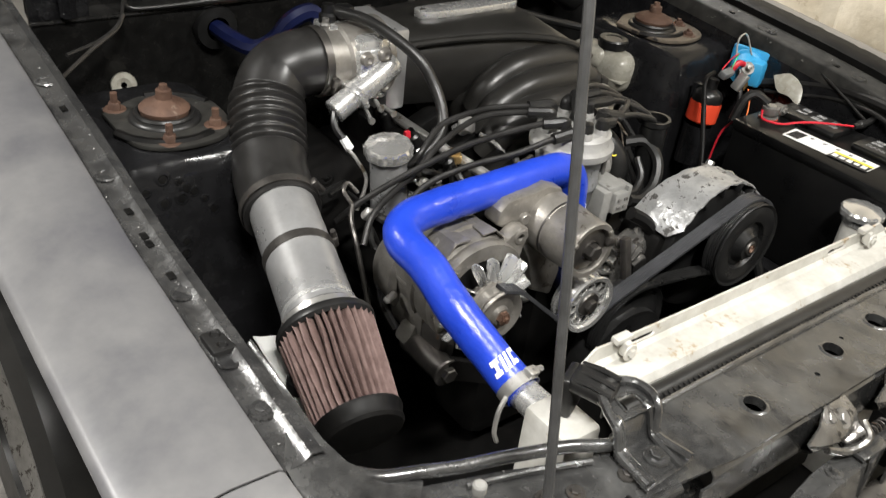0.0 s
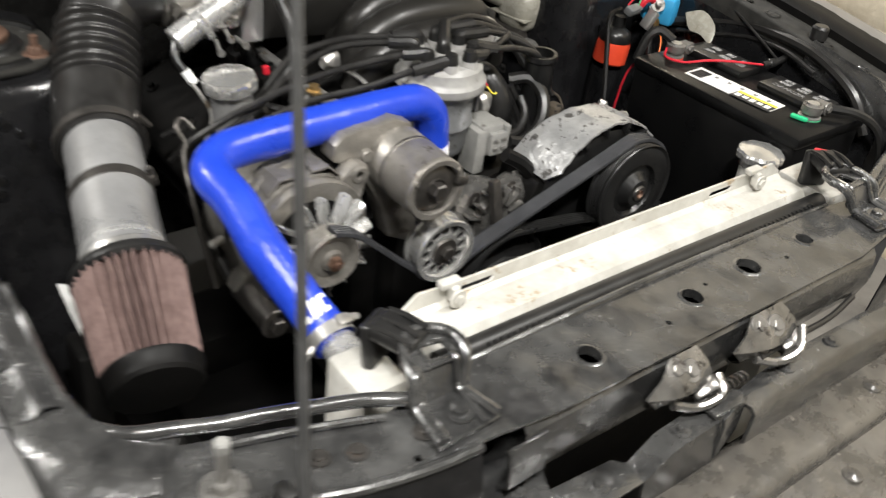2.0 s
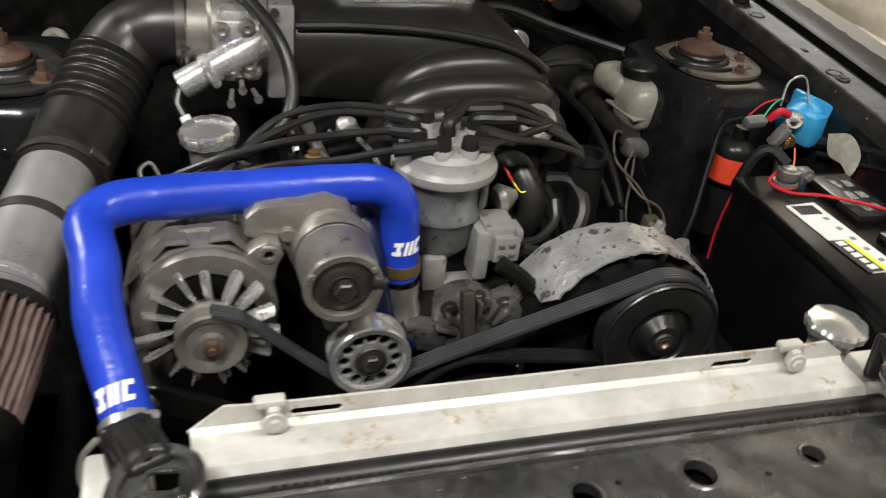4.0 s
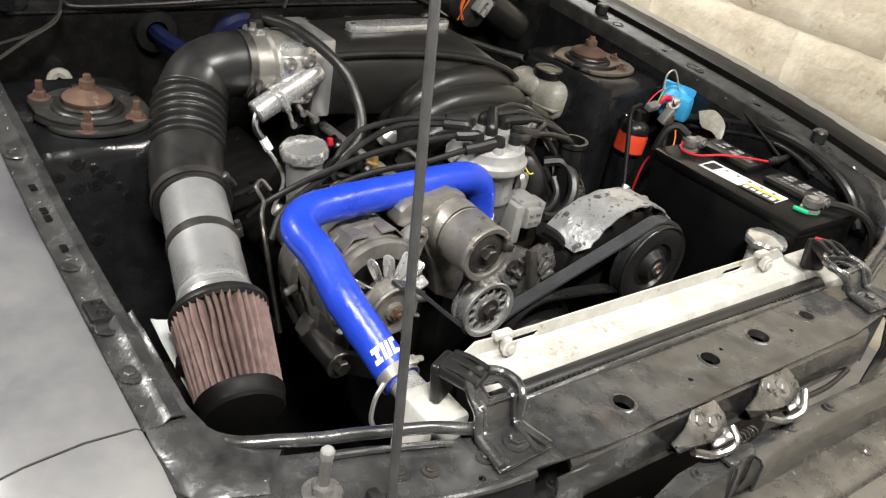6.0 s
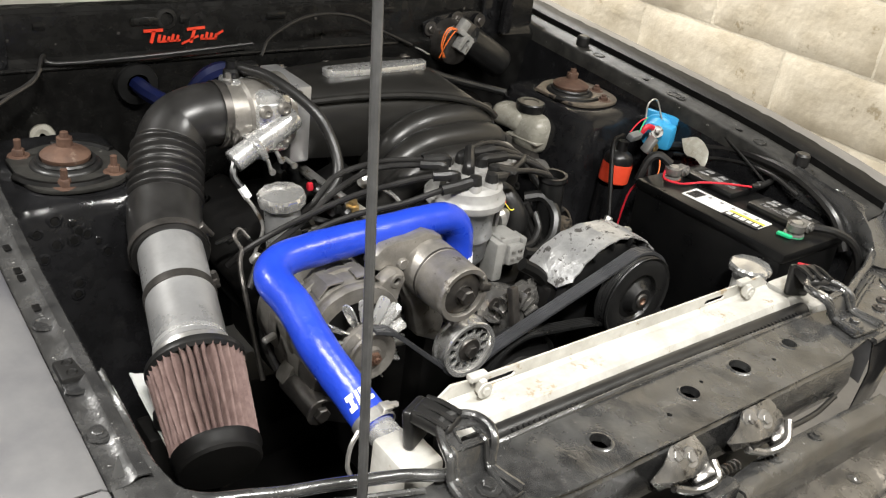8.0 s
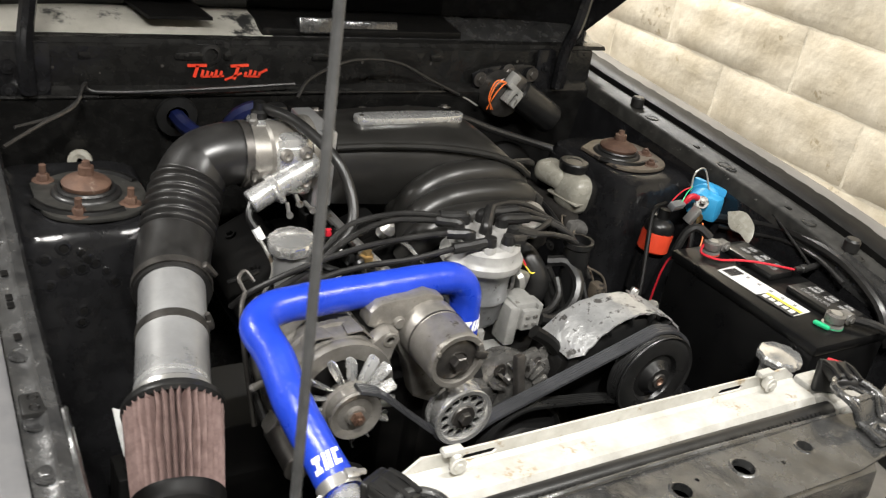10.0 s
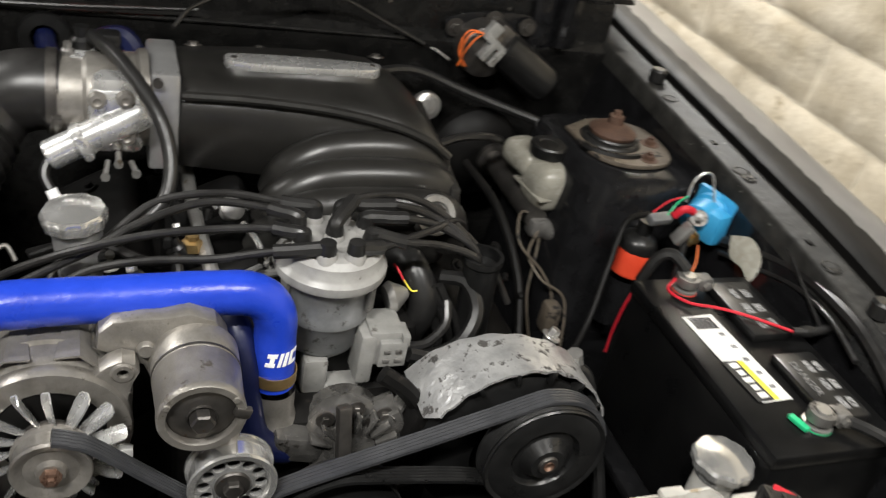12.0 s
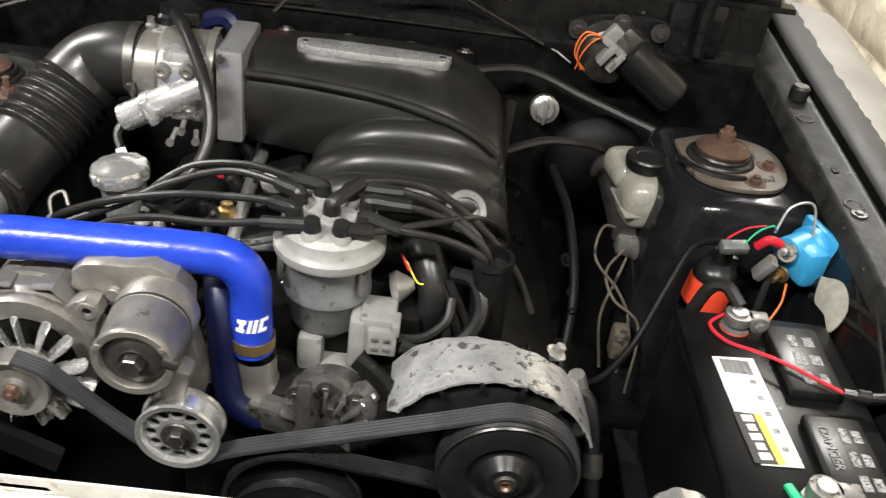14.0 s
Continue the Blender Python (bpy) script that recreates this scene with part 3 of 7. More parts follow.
    # headlamp panels at both corners
    for side in (-1, 1):
        fx = (lambda x: x) if side < 0 else (lambda x: 2.105 - x)
        out = [(0.40, 0.66), (0.425, 0.635), (0.455, 0.605), (0.485, 0.590), (0.575, 0.562), (0.66, 0.53), (0.70, 0.537), (0.715, 0.46), (0.66, 0.462), (0.60, 0.474), (0.488, 0.520), (0.40, 0.565), (0.376, 0.585), (0.39, 0.62)]
        out = [(fx(a), b) for a, b in out]
        pan = part("headlamp_panel", plate(out, 0.003, pose(0, 0, z - 0.001), [circle(fx(0.545), 0.497, 0.004, 10), circle(fx(0.655), 0.474, 0.004, 10)]), SUPPORT, car, "dusty black headlamp mounting panel")
        part("front_roll", tube([(fx(a), b, z - 0.003) for a, b in ((0.38, 0.583), (0.43, 0.548), (0.488, 0.518), (0.545, 0.493), (0.60, 0.473), (0.66, 0.461), (0.71, 0.458))], 0.0055, 10), SUPPORT, pan)
        part("rear_roll", tube([(fx(a), b, z + dz) for a, b, dz in ((0.441, 0.632, 0.008), (0.463, 0.608, 0.011), (0.495, 0.593, 0.013), (0.53, 0.579, 0.013), (0.575, 0.566, 0.013), (0.64, 0.545, 0.012), (0.68, 0.527, 0.01), (0.70, 0.535, 0.002))], 0.0068, 12), SUPPORT, pan)
        part("rear_step", tube([(fx(a), b - 0.016, z + dz) for a, b, dz in ((0.53, 0.579, 0.003), (0.575, 0.566, 0.004), (0.62, 0.552, 0.004), (0.655, 0.54, 0.003))], 0.0035, 8), SUPPORT, pan)
        part("front_skirt", sheet([[V(fx(a), b, z - 0.004), V(fx(a), b - 0.01, z - 0.05), V(fx(a), b - 0.005, z - 0.14)] for a, b in ((0.38, 0.583), (0.43, 0.548), (0.488, 0.518), (0.545, 0.493), (0.60, 0.473), (0.66, 0.461), (0.71, 0.458))], 0.002), BAY, pan)
        part("adjuster_boss", lathe([(0.034, 0), (0.033, 0.003), (0.022, 0.005), (0.02, 0.006), (0, 0.006)], (fx(0.506), 0.527, z - 0.001), (0, 0, 1), 28), SUPPORT, pan)
        ad = part("adjuster_screw", merge(lathe([(0.0055, 0), (0.0055, 0.045), (0, 0.046)], (fx(0.506), 0.524, z + 0.004), (0, 0, 1), 12), hexbolt((fx(0.506), 0.524, z + 0.004), (0, 0, 1), 0.011, 0.012)), CAST_GREY, pan, "grimy zinc headlamp adjuster stud")
        part("adjuster_cap", lathe([(0.006, 0), (0.0065, 0.002), (0.0065, 0.009), (0.005, 0.011), (0, 0.0115)], (fx(0.506), 0.524, z + 0.046), (0, 0, 1), 12), MODULE, ad)
        inner = [(0.431, 0.80), (0.431, 0.74), (0.4305, 0.69), (0.432, 0.66), (0.442, 0.63), (0.463, 0.606), (0.50, 0.590)]
        outer = [(0.427, 0.80), (0.424, 0.74), (0.412, 0.69), (0.389, 0.652), (0.388, 0.612), (0.41, 0.58), (0.47, 0.558)]
        rows = []
        for k, ((ax, ay), (ox, oy)) in enumerate(zip(inner, outer)):
            u = max(0, (k - 2.5) / 3.5)
            zr = lerp_table(RAIL_L if side < 0 else RAIL_R, ay) * (1 - u) + (z + 0.0035) * u
            rows.append([V(fx(ox - (0.004 if k > 3 else 0)), oy - (0.012 if k > 3 else 0.002), z + 0.0006 if k > 3 else zr - 0.006), V(fx(ox), oy, zr - 0.001), V(fx(ox * 0.5 + ax * 0.5), oy * 0.5 + ay * 0.5, zr - 0.0005), V(fx(ax), ay, zr + 0.003), V(fx(ax + 0.004), ay + 0.004, zr - 0.004), V(fx(ax + 0.005), ay + 0.006, zr - 0.05)])
        part("corner_gusset", sheet(rows, 0.002), SUPPORT, pan, "", 60)
        for bx, by in ((0.424, 0.60), (0.46, 0.60), (0.615, 0.505), (0.585, 0.515), (0.675, 0.495)):
            part("bolt", hexbolt((fx(bx), by, z), (0, 0, 1), 0.0055, 0.005), DARK_STEEL if by < 0.55 else SUPPORT, pan)
        # radiator hold-down bracket: bolted foot, stamped arch with a square window, rubber-clad tongue
        br = part("hold_down_bracket", plate([(fx(a), b) for a, b in ((0.671, 0.467), (0.741, 0.471), (0.733, 0.516), (0.677, 0.518))], 0.004, pose(0, 0, z + 0.007), [circle(fx(0.711), 0.492, 0.004, 8)], 0.001), SUPPORT, car, "glossy black radiator hold-down bracket")
        part("riser", sheet([[V(fx(x0 + (x1 - x0) * k / 4), y, zz) for k in range(5)] for x0, x1, y, zz in ((0.679, 0.731, 0.515, z + 0.005), (0.681, 0.734, 0.521, z + 0.014), (0.683, 0.738, 0.525, z + 0.027), (0.684, 0.742, 0.530, z + 0.033))], 0.003), SUPPORT, br)
        part("arch_plate", plate([(fx(a), b) for a, b in ((0.684, 0.528), (0.743, 0.526), (0.747, 0.548), (0.738, 0.566), (0.712, 0.575), (0.692, 0.566))], 0.004, pose(0, 0, z + 0.035), [[(fx(a), b) for a, b in ((0.704, 0.535), (0.731, 0.534), (0.732, 0.553), (0.711, 0.556))]], 0.001), SUPPORT, br)
        part("rolled_edge", tube([(fx(a), b, z + h) for a, b, h in ((0.674, 0.469, 0.010), (0.679, 0.509, 0.010), (0.680, 0.517, 0.017), (0.682, 0.524, 0.031), (0.687, 0.545, 0.038), (0.701, 0.567, 0.040), (0.722, 0.571, 0.040), (0.741, 0.560, 0.039), (0.746, 0.540, 0.038), (0.741, 0.525, 0.031), (0.733, 0.516, 0.017), (0.732, 0.509, 0.010), (0.739, 0.472, 0.010))], 0.0052, 10), SUPPORT, br)
        for dx in (0.684, 0.725):
            part("foot_rib", tube([(fx(dx - 0.002), 0.47, z + 0.008), (fx(dx + 0.002), 0.509, z + 0.009), (fx(dx + 0.004), 0.519, z + 0.018), (fx(dx + 0.006), 0.527, z + 0.032), (fx(dx + 0.005), 0.535, z + 0.035)], 0.0038, 8), SUPPORT, br)
        part("window_lip", tube([(fx(a), b, z + 0.035) for a, b in ((0.704, 0.535), (0.731, 0.534), (0.732, 0.553), (0.711, 0.556), (0.704, 0.535))], 0.0018, 6, 4), SUPPORT, br)
        part("bolt", hexbolt((fx(0.711), 0.492, z + 0.008), (0, 0, 1), 0.0078, 0.007), SUPPORT, br)
        part("rubber_tongue", box(fx(0.703), 0.579, z + 0.036, 0.036, 0.048, 0.018, 0.006, (6, 0, 26 * -side), 3), RUBBER, br, "rubber-covered tongue over the tank")
        part("tongue_end", box(fx(0.694), 0.600, z + 0.018, 0.038, 0.013, 0.05, 0.005, (-8, 0, 26 * -side), 3), RUBBER, br)
        for q in (-0.014, 0.0, 0.014):
            part("tongue_rib", tube([(fx(0.711 + q), 0.558 + q * 0.45, z + 0.045), (fx(0.703 + q), 0.579 + q * 0.45, z + 0.047), (fx(0.696 + q), 0.598 + q * 0.45, z + 0.044)], 0.003, 6), RUBBER, br)
    # firewall and cowl
    fw = part("firewall", sheet([[V(x, 1.575, 0.975), V(x, 1.565, 0.968), V(x, 1.562, 0.90), V(x, 1.548, 0.893), V(x, 1.542, 0.887), V(x, 1.542, 0.875), V(x, 1.555, 0.85), V(x, 1.56, 0.5), V(x, 1.45, 0.35)] for x in (0.44, 0.6, 0.8, 1.0, 1.2, 1.35, 1.4, 1.55, 1.68)], 0.003), FIREWALL, car, "black painted firewall with a red decal", 40)
    part("seam_lip", tube([(0.44, 1.54, 0.888), (0.7, 1.538, 0.89), (1.0, 1.538, 0.892), (1.3, 1.54, 0.889)], 0.004, 8), FIREWALL, fw)
    part("cowl_panel", sheet([[V(x, y, zz) for y, zz in ((1.57, 0.975), (1.58, 0.979), (1.62, 0.982), (1.66, 1.0), (1.74, 1.01))] for x in (0.42, 0.7, 0.93)], 0.003), COWL, car, "pale cowl panel with black overspray")
    # right half of the cowl takes the black rail colour
    part("cowl_panel", sheet([[V(x, y, zz) for y, zz in ((1.57, 0.975), (1.58, 0.979), (1.62, 0.982), (1.66, 1.0), (1.74, 1.01))] for x in (0.932, 1.3, 1.72)], 0.003), RAIL, car, "black right half of the cowl panel")
    # solid dark pieces on the cowl, their colour standing for shade in openings
    part("cowl_opening", plate([(0.672, 1.70), (0.70, 1.60), (0.815, 1.60), (0.795, 1.70)], 0.006, pose(0, 0, 1.004, 6, 0, 0) @ Matrix.Translation((0, 0, -0.16))), DARK, car, "dark piece standing for the shade in a cowl opening")
    part("cowl_opening", box(1.13, 1.655, 0.995, 0.44, 0.1, 0.016, 0.004, (8, 0, 0)), DARK, car, "dark piece standing for the shade in a cowl opening")
    for x0, x1, y0, hh in ((0.98, 1.062, 1.615, 0.03), (1.07, 1.2, 1.63, 0.022)):
        part("vent_box", box((x0 + x1) / 2, y0, 0.985 + hh / 2, x1 - x0, 0.035, hh, 0.004, (-18, 0, 0)), RAIL, car, "grey sheet vent box in the cowl")
    part("cowl_edge", sheet([[V(x, 1.566, 0.9745), V(x, 1.572, 0.981), V(x, 1.60, 0.9815)] for x in (0.42, 0.7, 1.0, 1.3, 1.72)], 0.003), FIREWALL, car, "black painted cowl edge")
    for x, w in ((0.76, 0.05), (1.015, 0.04), (0.585, 0.02), (0.83, 0.014), (1.27, 0.03)):
        part("pressed_plate", box(x, 1.5615, 0.954, w, 0.008, 0.014, 0.003), FIREWALL, fw)
    part("cowl_grommet", lathe([(0.012, 0.004), (0.018, 0.003), (0.02, 0)], (0.80, 1.562, 0.957), (0, -1, 0), 16), RUBBER, fw)
    rnd = random.Random(11)
    for i in range(22):
        part("rivet", lathe([(0, 0.003), (0.003, 0.002), (0.004, 0)], (rnd.uniform(0.5, 1.66), 1.5625, rnd.uniform(0.905, 0.965)), (0, -1, 0), 8), DARK_STEEL if i % 2 else FIREWALL, fw)
    # red painted flourish: a long top bar, a row of leaning dashes and a swash
    strokes = [(0.757, 0.938, 0.792, 0.938, 0.0055), (0.776, 0.938, 0.770, 0.916, 0.006), (0.836, 0.937, 0.870, 0.939, 0.0055), (0.851, 0.937, 0.843, 0.912, 0.006), (0.826, 0.911, 0.858, 0.924, 0.004)]
    strokes += [(x, 0.930 - 0.002 * (k % 3), x - 0.003, 0.916 + 0.002 * (k % 2), 0.005) for k, x in enumerate((0.786, 0.795, 0.803, 0.811, 0.820, 0.866, 0.875, 0.884, 0.893))]
    strokes += [(0.783, 0.917, 0.824, 0.918, 0.0035), (0.862, 0.918, 0.893, 0.917, 0.0035), (0.893, 0.924, 0.906, 0.931, 0.0045)]
    for x0, z0, x1, z1, w in strokes:
        part("decal_stroke", plate(bar(x0, z0, x1, z1, w), 0.0008, facing(1.557)), LOGO_RED, fw, "red painted stroke")
    # hood, hinges and prop rod
    th = radians(40)
    rows = []
    for x, edge in ((0.40, -0.055), (0.44, -0.02), (0.6, 0.0), (1.05, 0.004), (1.5, 0.0), (1.69, -0.02), (1.735, -0.055)):
        rows.append([V(x, 1.74 - d * math.cos(th), 1.0 + d * math.sin(th) + h + edge) for d, h in ((-0.02, -0.02), (0.0, 0.0), (0.4, 0.012), (0.85, 0.012), (1.26, 0.0), (1.3, -0.03))])
    hood = part("hood", sheet(rows, 0.02), BAY, car, "raised black hood")
    for x0, x1, d0, d1 in ((0.50, 1.60, 0.40, 0.48), (0.50, 1.60, 1.0, 1.1), (0.50, 0.6, 0.45, 1.1), (1.5, 1.6, 0.45, 1.1)):
        d = (d0 + d1) / 2
        part("hood_rib", box((x0 + x1) / 2, 1.74 - d * math.cos(th) - 0.012, 0.994 + d * math.sin(th) - 0.018, x1 - x0, d1 - d0, 0.02, 0.006, (-40, 0, 0)), BAY, hood)
    for x in (0.475, 1.55):
        h = part("hood_hinge", merge(tube([(x + 0.02, 1.53, 0.90), (x + 0.015, 1.52, 0.98), (x + 0.02, 1.50, 1.05), (x + 0.03, 1.50, 1.12)], 0.013, 8), box(x + 0.01, 1.548, 0.93, 0.09, 0.012, 0.10, 0.004)), BAY, car, "black hood hinge bolted to the firewall")
        for dx, dz in ((-0.02, 0.01), (0.03, -0.025), (-0.02, -0.03)):
            part("bolt", hexbolt((x + 0.01 + dx, 1.541, 0.93 + dz), (0, -1, 0), 0.007, 0.005), BAY, h)
    part("prop_rod", tube([(0.551, 0.472, 0.768), (0.5535, 0.484, 0.79), (0.565, 0.512, 0.90), (0.596, 0.589, 1.20), (0.638, 0.695, 1.61), (0.661, 0.752, 1.83)], 0.0046, 10), ROD, car, "thin steel prop rod")
    part("rod_clip", box(0.541, 0.49, 0.776, 0.012, 0.02, 0.018, 0.003), RUBBER, car)
    # lower front structure
    low = part("front_beam", sheet([[V(x, y, zz) for y, zz in ((0.41, 0.58), (0.40, 0.64), (0.388, 0.648), (0.345, 0.645), (0.335, 0.642), (0.331, 0.634), (0.326, 0.640), (0.28, 0.632), (0.20, 0.60), (0.185, 0.5), (0.19, 0.3))] for x in (0.62, 0.76, 1.05, 1.34, 1.46)], 0.004), BEAM, car, "dirty black front beam below the support", 50)
    left = part("bracket_plate", plate([(0.752, 0.517), (0.776, 0.519), (0.839, 0.519), (0.80, 0.452), (0.795, 0.44), (0.873, 0.435), (0.885, 0.422), (0.88, 0.397), (0.745, 0.397), (0.732, 0.44), (0.735, 0.48)], 0.004, pose(0, 0, 0.676), [circle(0.842, 0.419, 0.003, 8)], 0.0012), SUPPORT, low, "flat black bracket with two washers")
    for bx, by in ((0.768, 0.452), (0.838, 0.419), (0.80, 0.497)):
        part("washer", merge(lathe([(0.0, 0.004), (0.004, 0.004), (0.0055, 0.0015), (0.0105, 0.0012), (0.0115, 0)], (bx, by, 0.676), (0, 0, 1), 18)), SUPPORT, left)
    part("step", sheet([[V(0.882, 0.424, 0.6755), V(0.886, 0.424, 0.6765), V(0.916, 0.424, 0.698), V(0.922, 0.424, 0.700), V(0.988, 0.427, 0.700)], [V(0.88, 0.397, 0.6755), V(0.884, 0.397, 0.6765), V(0.914, 0.396, 0.698), V(0.92, 0.396, 0.700), V(0.99, 0.398, 0.700)], [V(0.878, 0.392, 0.645), V(0.882, 0.392, 0.645), V(0.912, 0.391, 0.645), V(0.918, 0.391, 0.645), V(0.99, 0.392, 0.645)]], 0.003), SUPPORT, low, "stepped bracket")
    part("washer", lathe([(0, 0.005), (0.004, 0.005), (0.006, 0.0015), (0.010, 0.001), (0.011, -0.001)], (0.942, 0.411, 0.7005), (0, 0, 1), 18), SUPPORT, low)
    part("hook_ear", plate([(0.982, 0.400), (0.982, 0.424), (0.996, 0.44), (1.016, 0.443), (1.032, 0.432), (1.036, 0.408), (1.026, 0.399)], 0.006, pose(0, 0, 0.709), [circle(1.008, 0.424, 0.006, 12)], 0.0015), SUPPORT, low, "ear with a round hole")
    part("ear_lip", sheet([[V(1.036, 0.408, 0.708), V(1.037, 0.406, 0.70), V(1.036, 0.405, 0.66)], [V(0.99, 0.398, 0.703), V(0.99, 0.396, 0.695), V(0.99, 0.395, 0.65)]], 0.004), SUPPORT, low)
    part("bar", sheet([[V(x, 0.424 + dy, 0.694), V(x, 0.398 + dy, 0.696), V(x, 0.392 + dy, 0.69), V(x, 0.388, 0.645)] for x, dy in ((1.04, -0.004), (1.09, 0.002), (1.165, 0.006), (1.30, 0.004), (1.40, 0.0))], 0.004), SUPPORT, low, "scuffed bar", 50)
    for bx, by in ((1.13, 0.415), (1.22, 0.414)):
        part("washer", lathe([(0, 0.004), (0.004, 0.004), (0.0055, 0.0015), (0.0095, 0.001), (0.0105, -0.001)], (bx, by, 0.6965), (0, 0, 1), 16), SUPPORT, low)
    for bx, by in ((0.903, 0.364), (0.80, 0.36), (1.12, 0.30), (1.26, 0.364)):
        part("rivet", lathe([(0, 0.004), (0.005, 0.003), (0.007, 0.0015), (0.011, 0.001), (0.012, -0.001)], (bx, by, 0.6465 if by > 0.33 else 0.637), (0, 0, 1), 16), BEAM, low)
    part("side_stay", sheet([[V(0.74, 0.452, 0.75), V(0.745, 0.45, 0.70), V(0.75, 0.47, 0.677)], [V(0.785, 0.452, 0.75), V(0.79, 0.452, 0.70), V(0.79, 0.475, 0.677)]], 0.003), SUPPORT, low)
    latch = None
    for x0, x1, x2 in ((0.900, 0.948, 1.006), (1.036, 1.082, 1.158)):
        rows = []
        for k in range(6):
            u = k / 5
            top = V(x1 + (x2 - x1) * u * 0.72, 0.452, 0.762)
            mid = V(x0 + (x2 - x0) * u, 0.432 - 0.012 * math.sin(u * 3.1), 0.744 - 0.014 * u)
            low = V(x0 + 0.03 + (x2 - x0 - 0.03) * u, 0.438, 0.712 + 0.008 * u)
            rows.append([top, top.lerp(mid, 0.5) + V(0, -0.004, 0.003), mid, mid.lerp(low, 0.5) + V(0, -0.004, 0), low, low + V(0, 0.02, -0.012)])
        ca = part("hood_latch", sheet(rows, 0.003), WET_CAST, car, "grimy shiny steel hood catch", 55)
        latch = latch or ca
        for u, q in ((0.25, 0.3), (0.62, 0.55)):
            p = V(x1 + (x2 - x1) * u * 0.5, 0.447, 0.763).lerp(V(x0 + (x2 - x0) * u, 0.425, 0.742), q)
            part("bolt", hexbolt(tuple(p), (0, -0.7, 0.7), 0.007, 0.005), CAST_GREY, ca)
        part("lever", merge(tube([(x0 + 0.04, 0.428, 0.722), (x0 + 0.07, 0.416, 0.715), (x0 + 0.10, 0.412, 0.722), (x2, 0.428, 0.735)], 0.005, 8), box(x2 - 0.012, 0.43, 0.716, 0.03, 0.02, 0.024, 0.004, (20, -25, -15))), WET_CAST, ca)
    part("latch_spring", tube([(1.0 + 0.0016 * q, 0.418 + 0.006 * math.cos(q * 1.3), 0.722 + 0.006 * math.sin(q * 1.3)) for q in range(30)], 0.0014, 6, 2), DARK_STEEL, latch, "rusty coil spring")
    part("latch_cable", tube([(1.08, 0.425, 0.725), (1.15, 0.435, 0.71), (1.25, 0.44, 0.70), (1.32, 0.45, 0.70)], 0.004, 8), RUBBER, latch)
    # underbody: out of view, near-black for the shade below the bay
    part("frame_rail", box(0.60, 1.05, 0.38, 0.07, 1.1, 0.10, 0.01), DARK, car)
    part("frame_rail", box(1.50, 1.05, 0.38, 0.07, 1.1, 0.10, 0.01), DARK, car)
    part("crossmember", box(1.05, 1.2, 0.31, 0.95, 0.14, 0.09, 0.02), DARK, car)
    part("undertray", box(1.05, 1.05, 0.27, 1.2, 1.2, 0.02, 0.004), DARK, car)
    for x in (0.36, 1.75):
        w = part("wheel", lathe([(0.18, -0.09), (0.28, -0.1), (0.305, -0.08), (0.31, 0), (0.305, 0.08), (0.28, 0.1), (0.18, 0.09), (0.18, -0.09)], (x, 1.3, 0.31), (1, 0, 0), 36), RUBBER, car, "black tyre")
        part("rim", lathe([(0, -0.03), (0.1, -0.04), (0.18, -0.08), (0.18, 0.08), (0.1, 0.04), (0, 0.03)], (x, 1.3, 0.31), (1, 0, 0), 24), CAST_GREY, w)
    return car


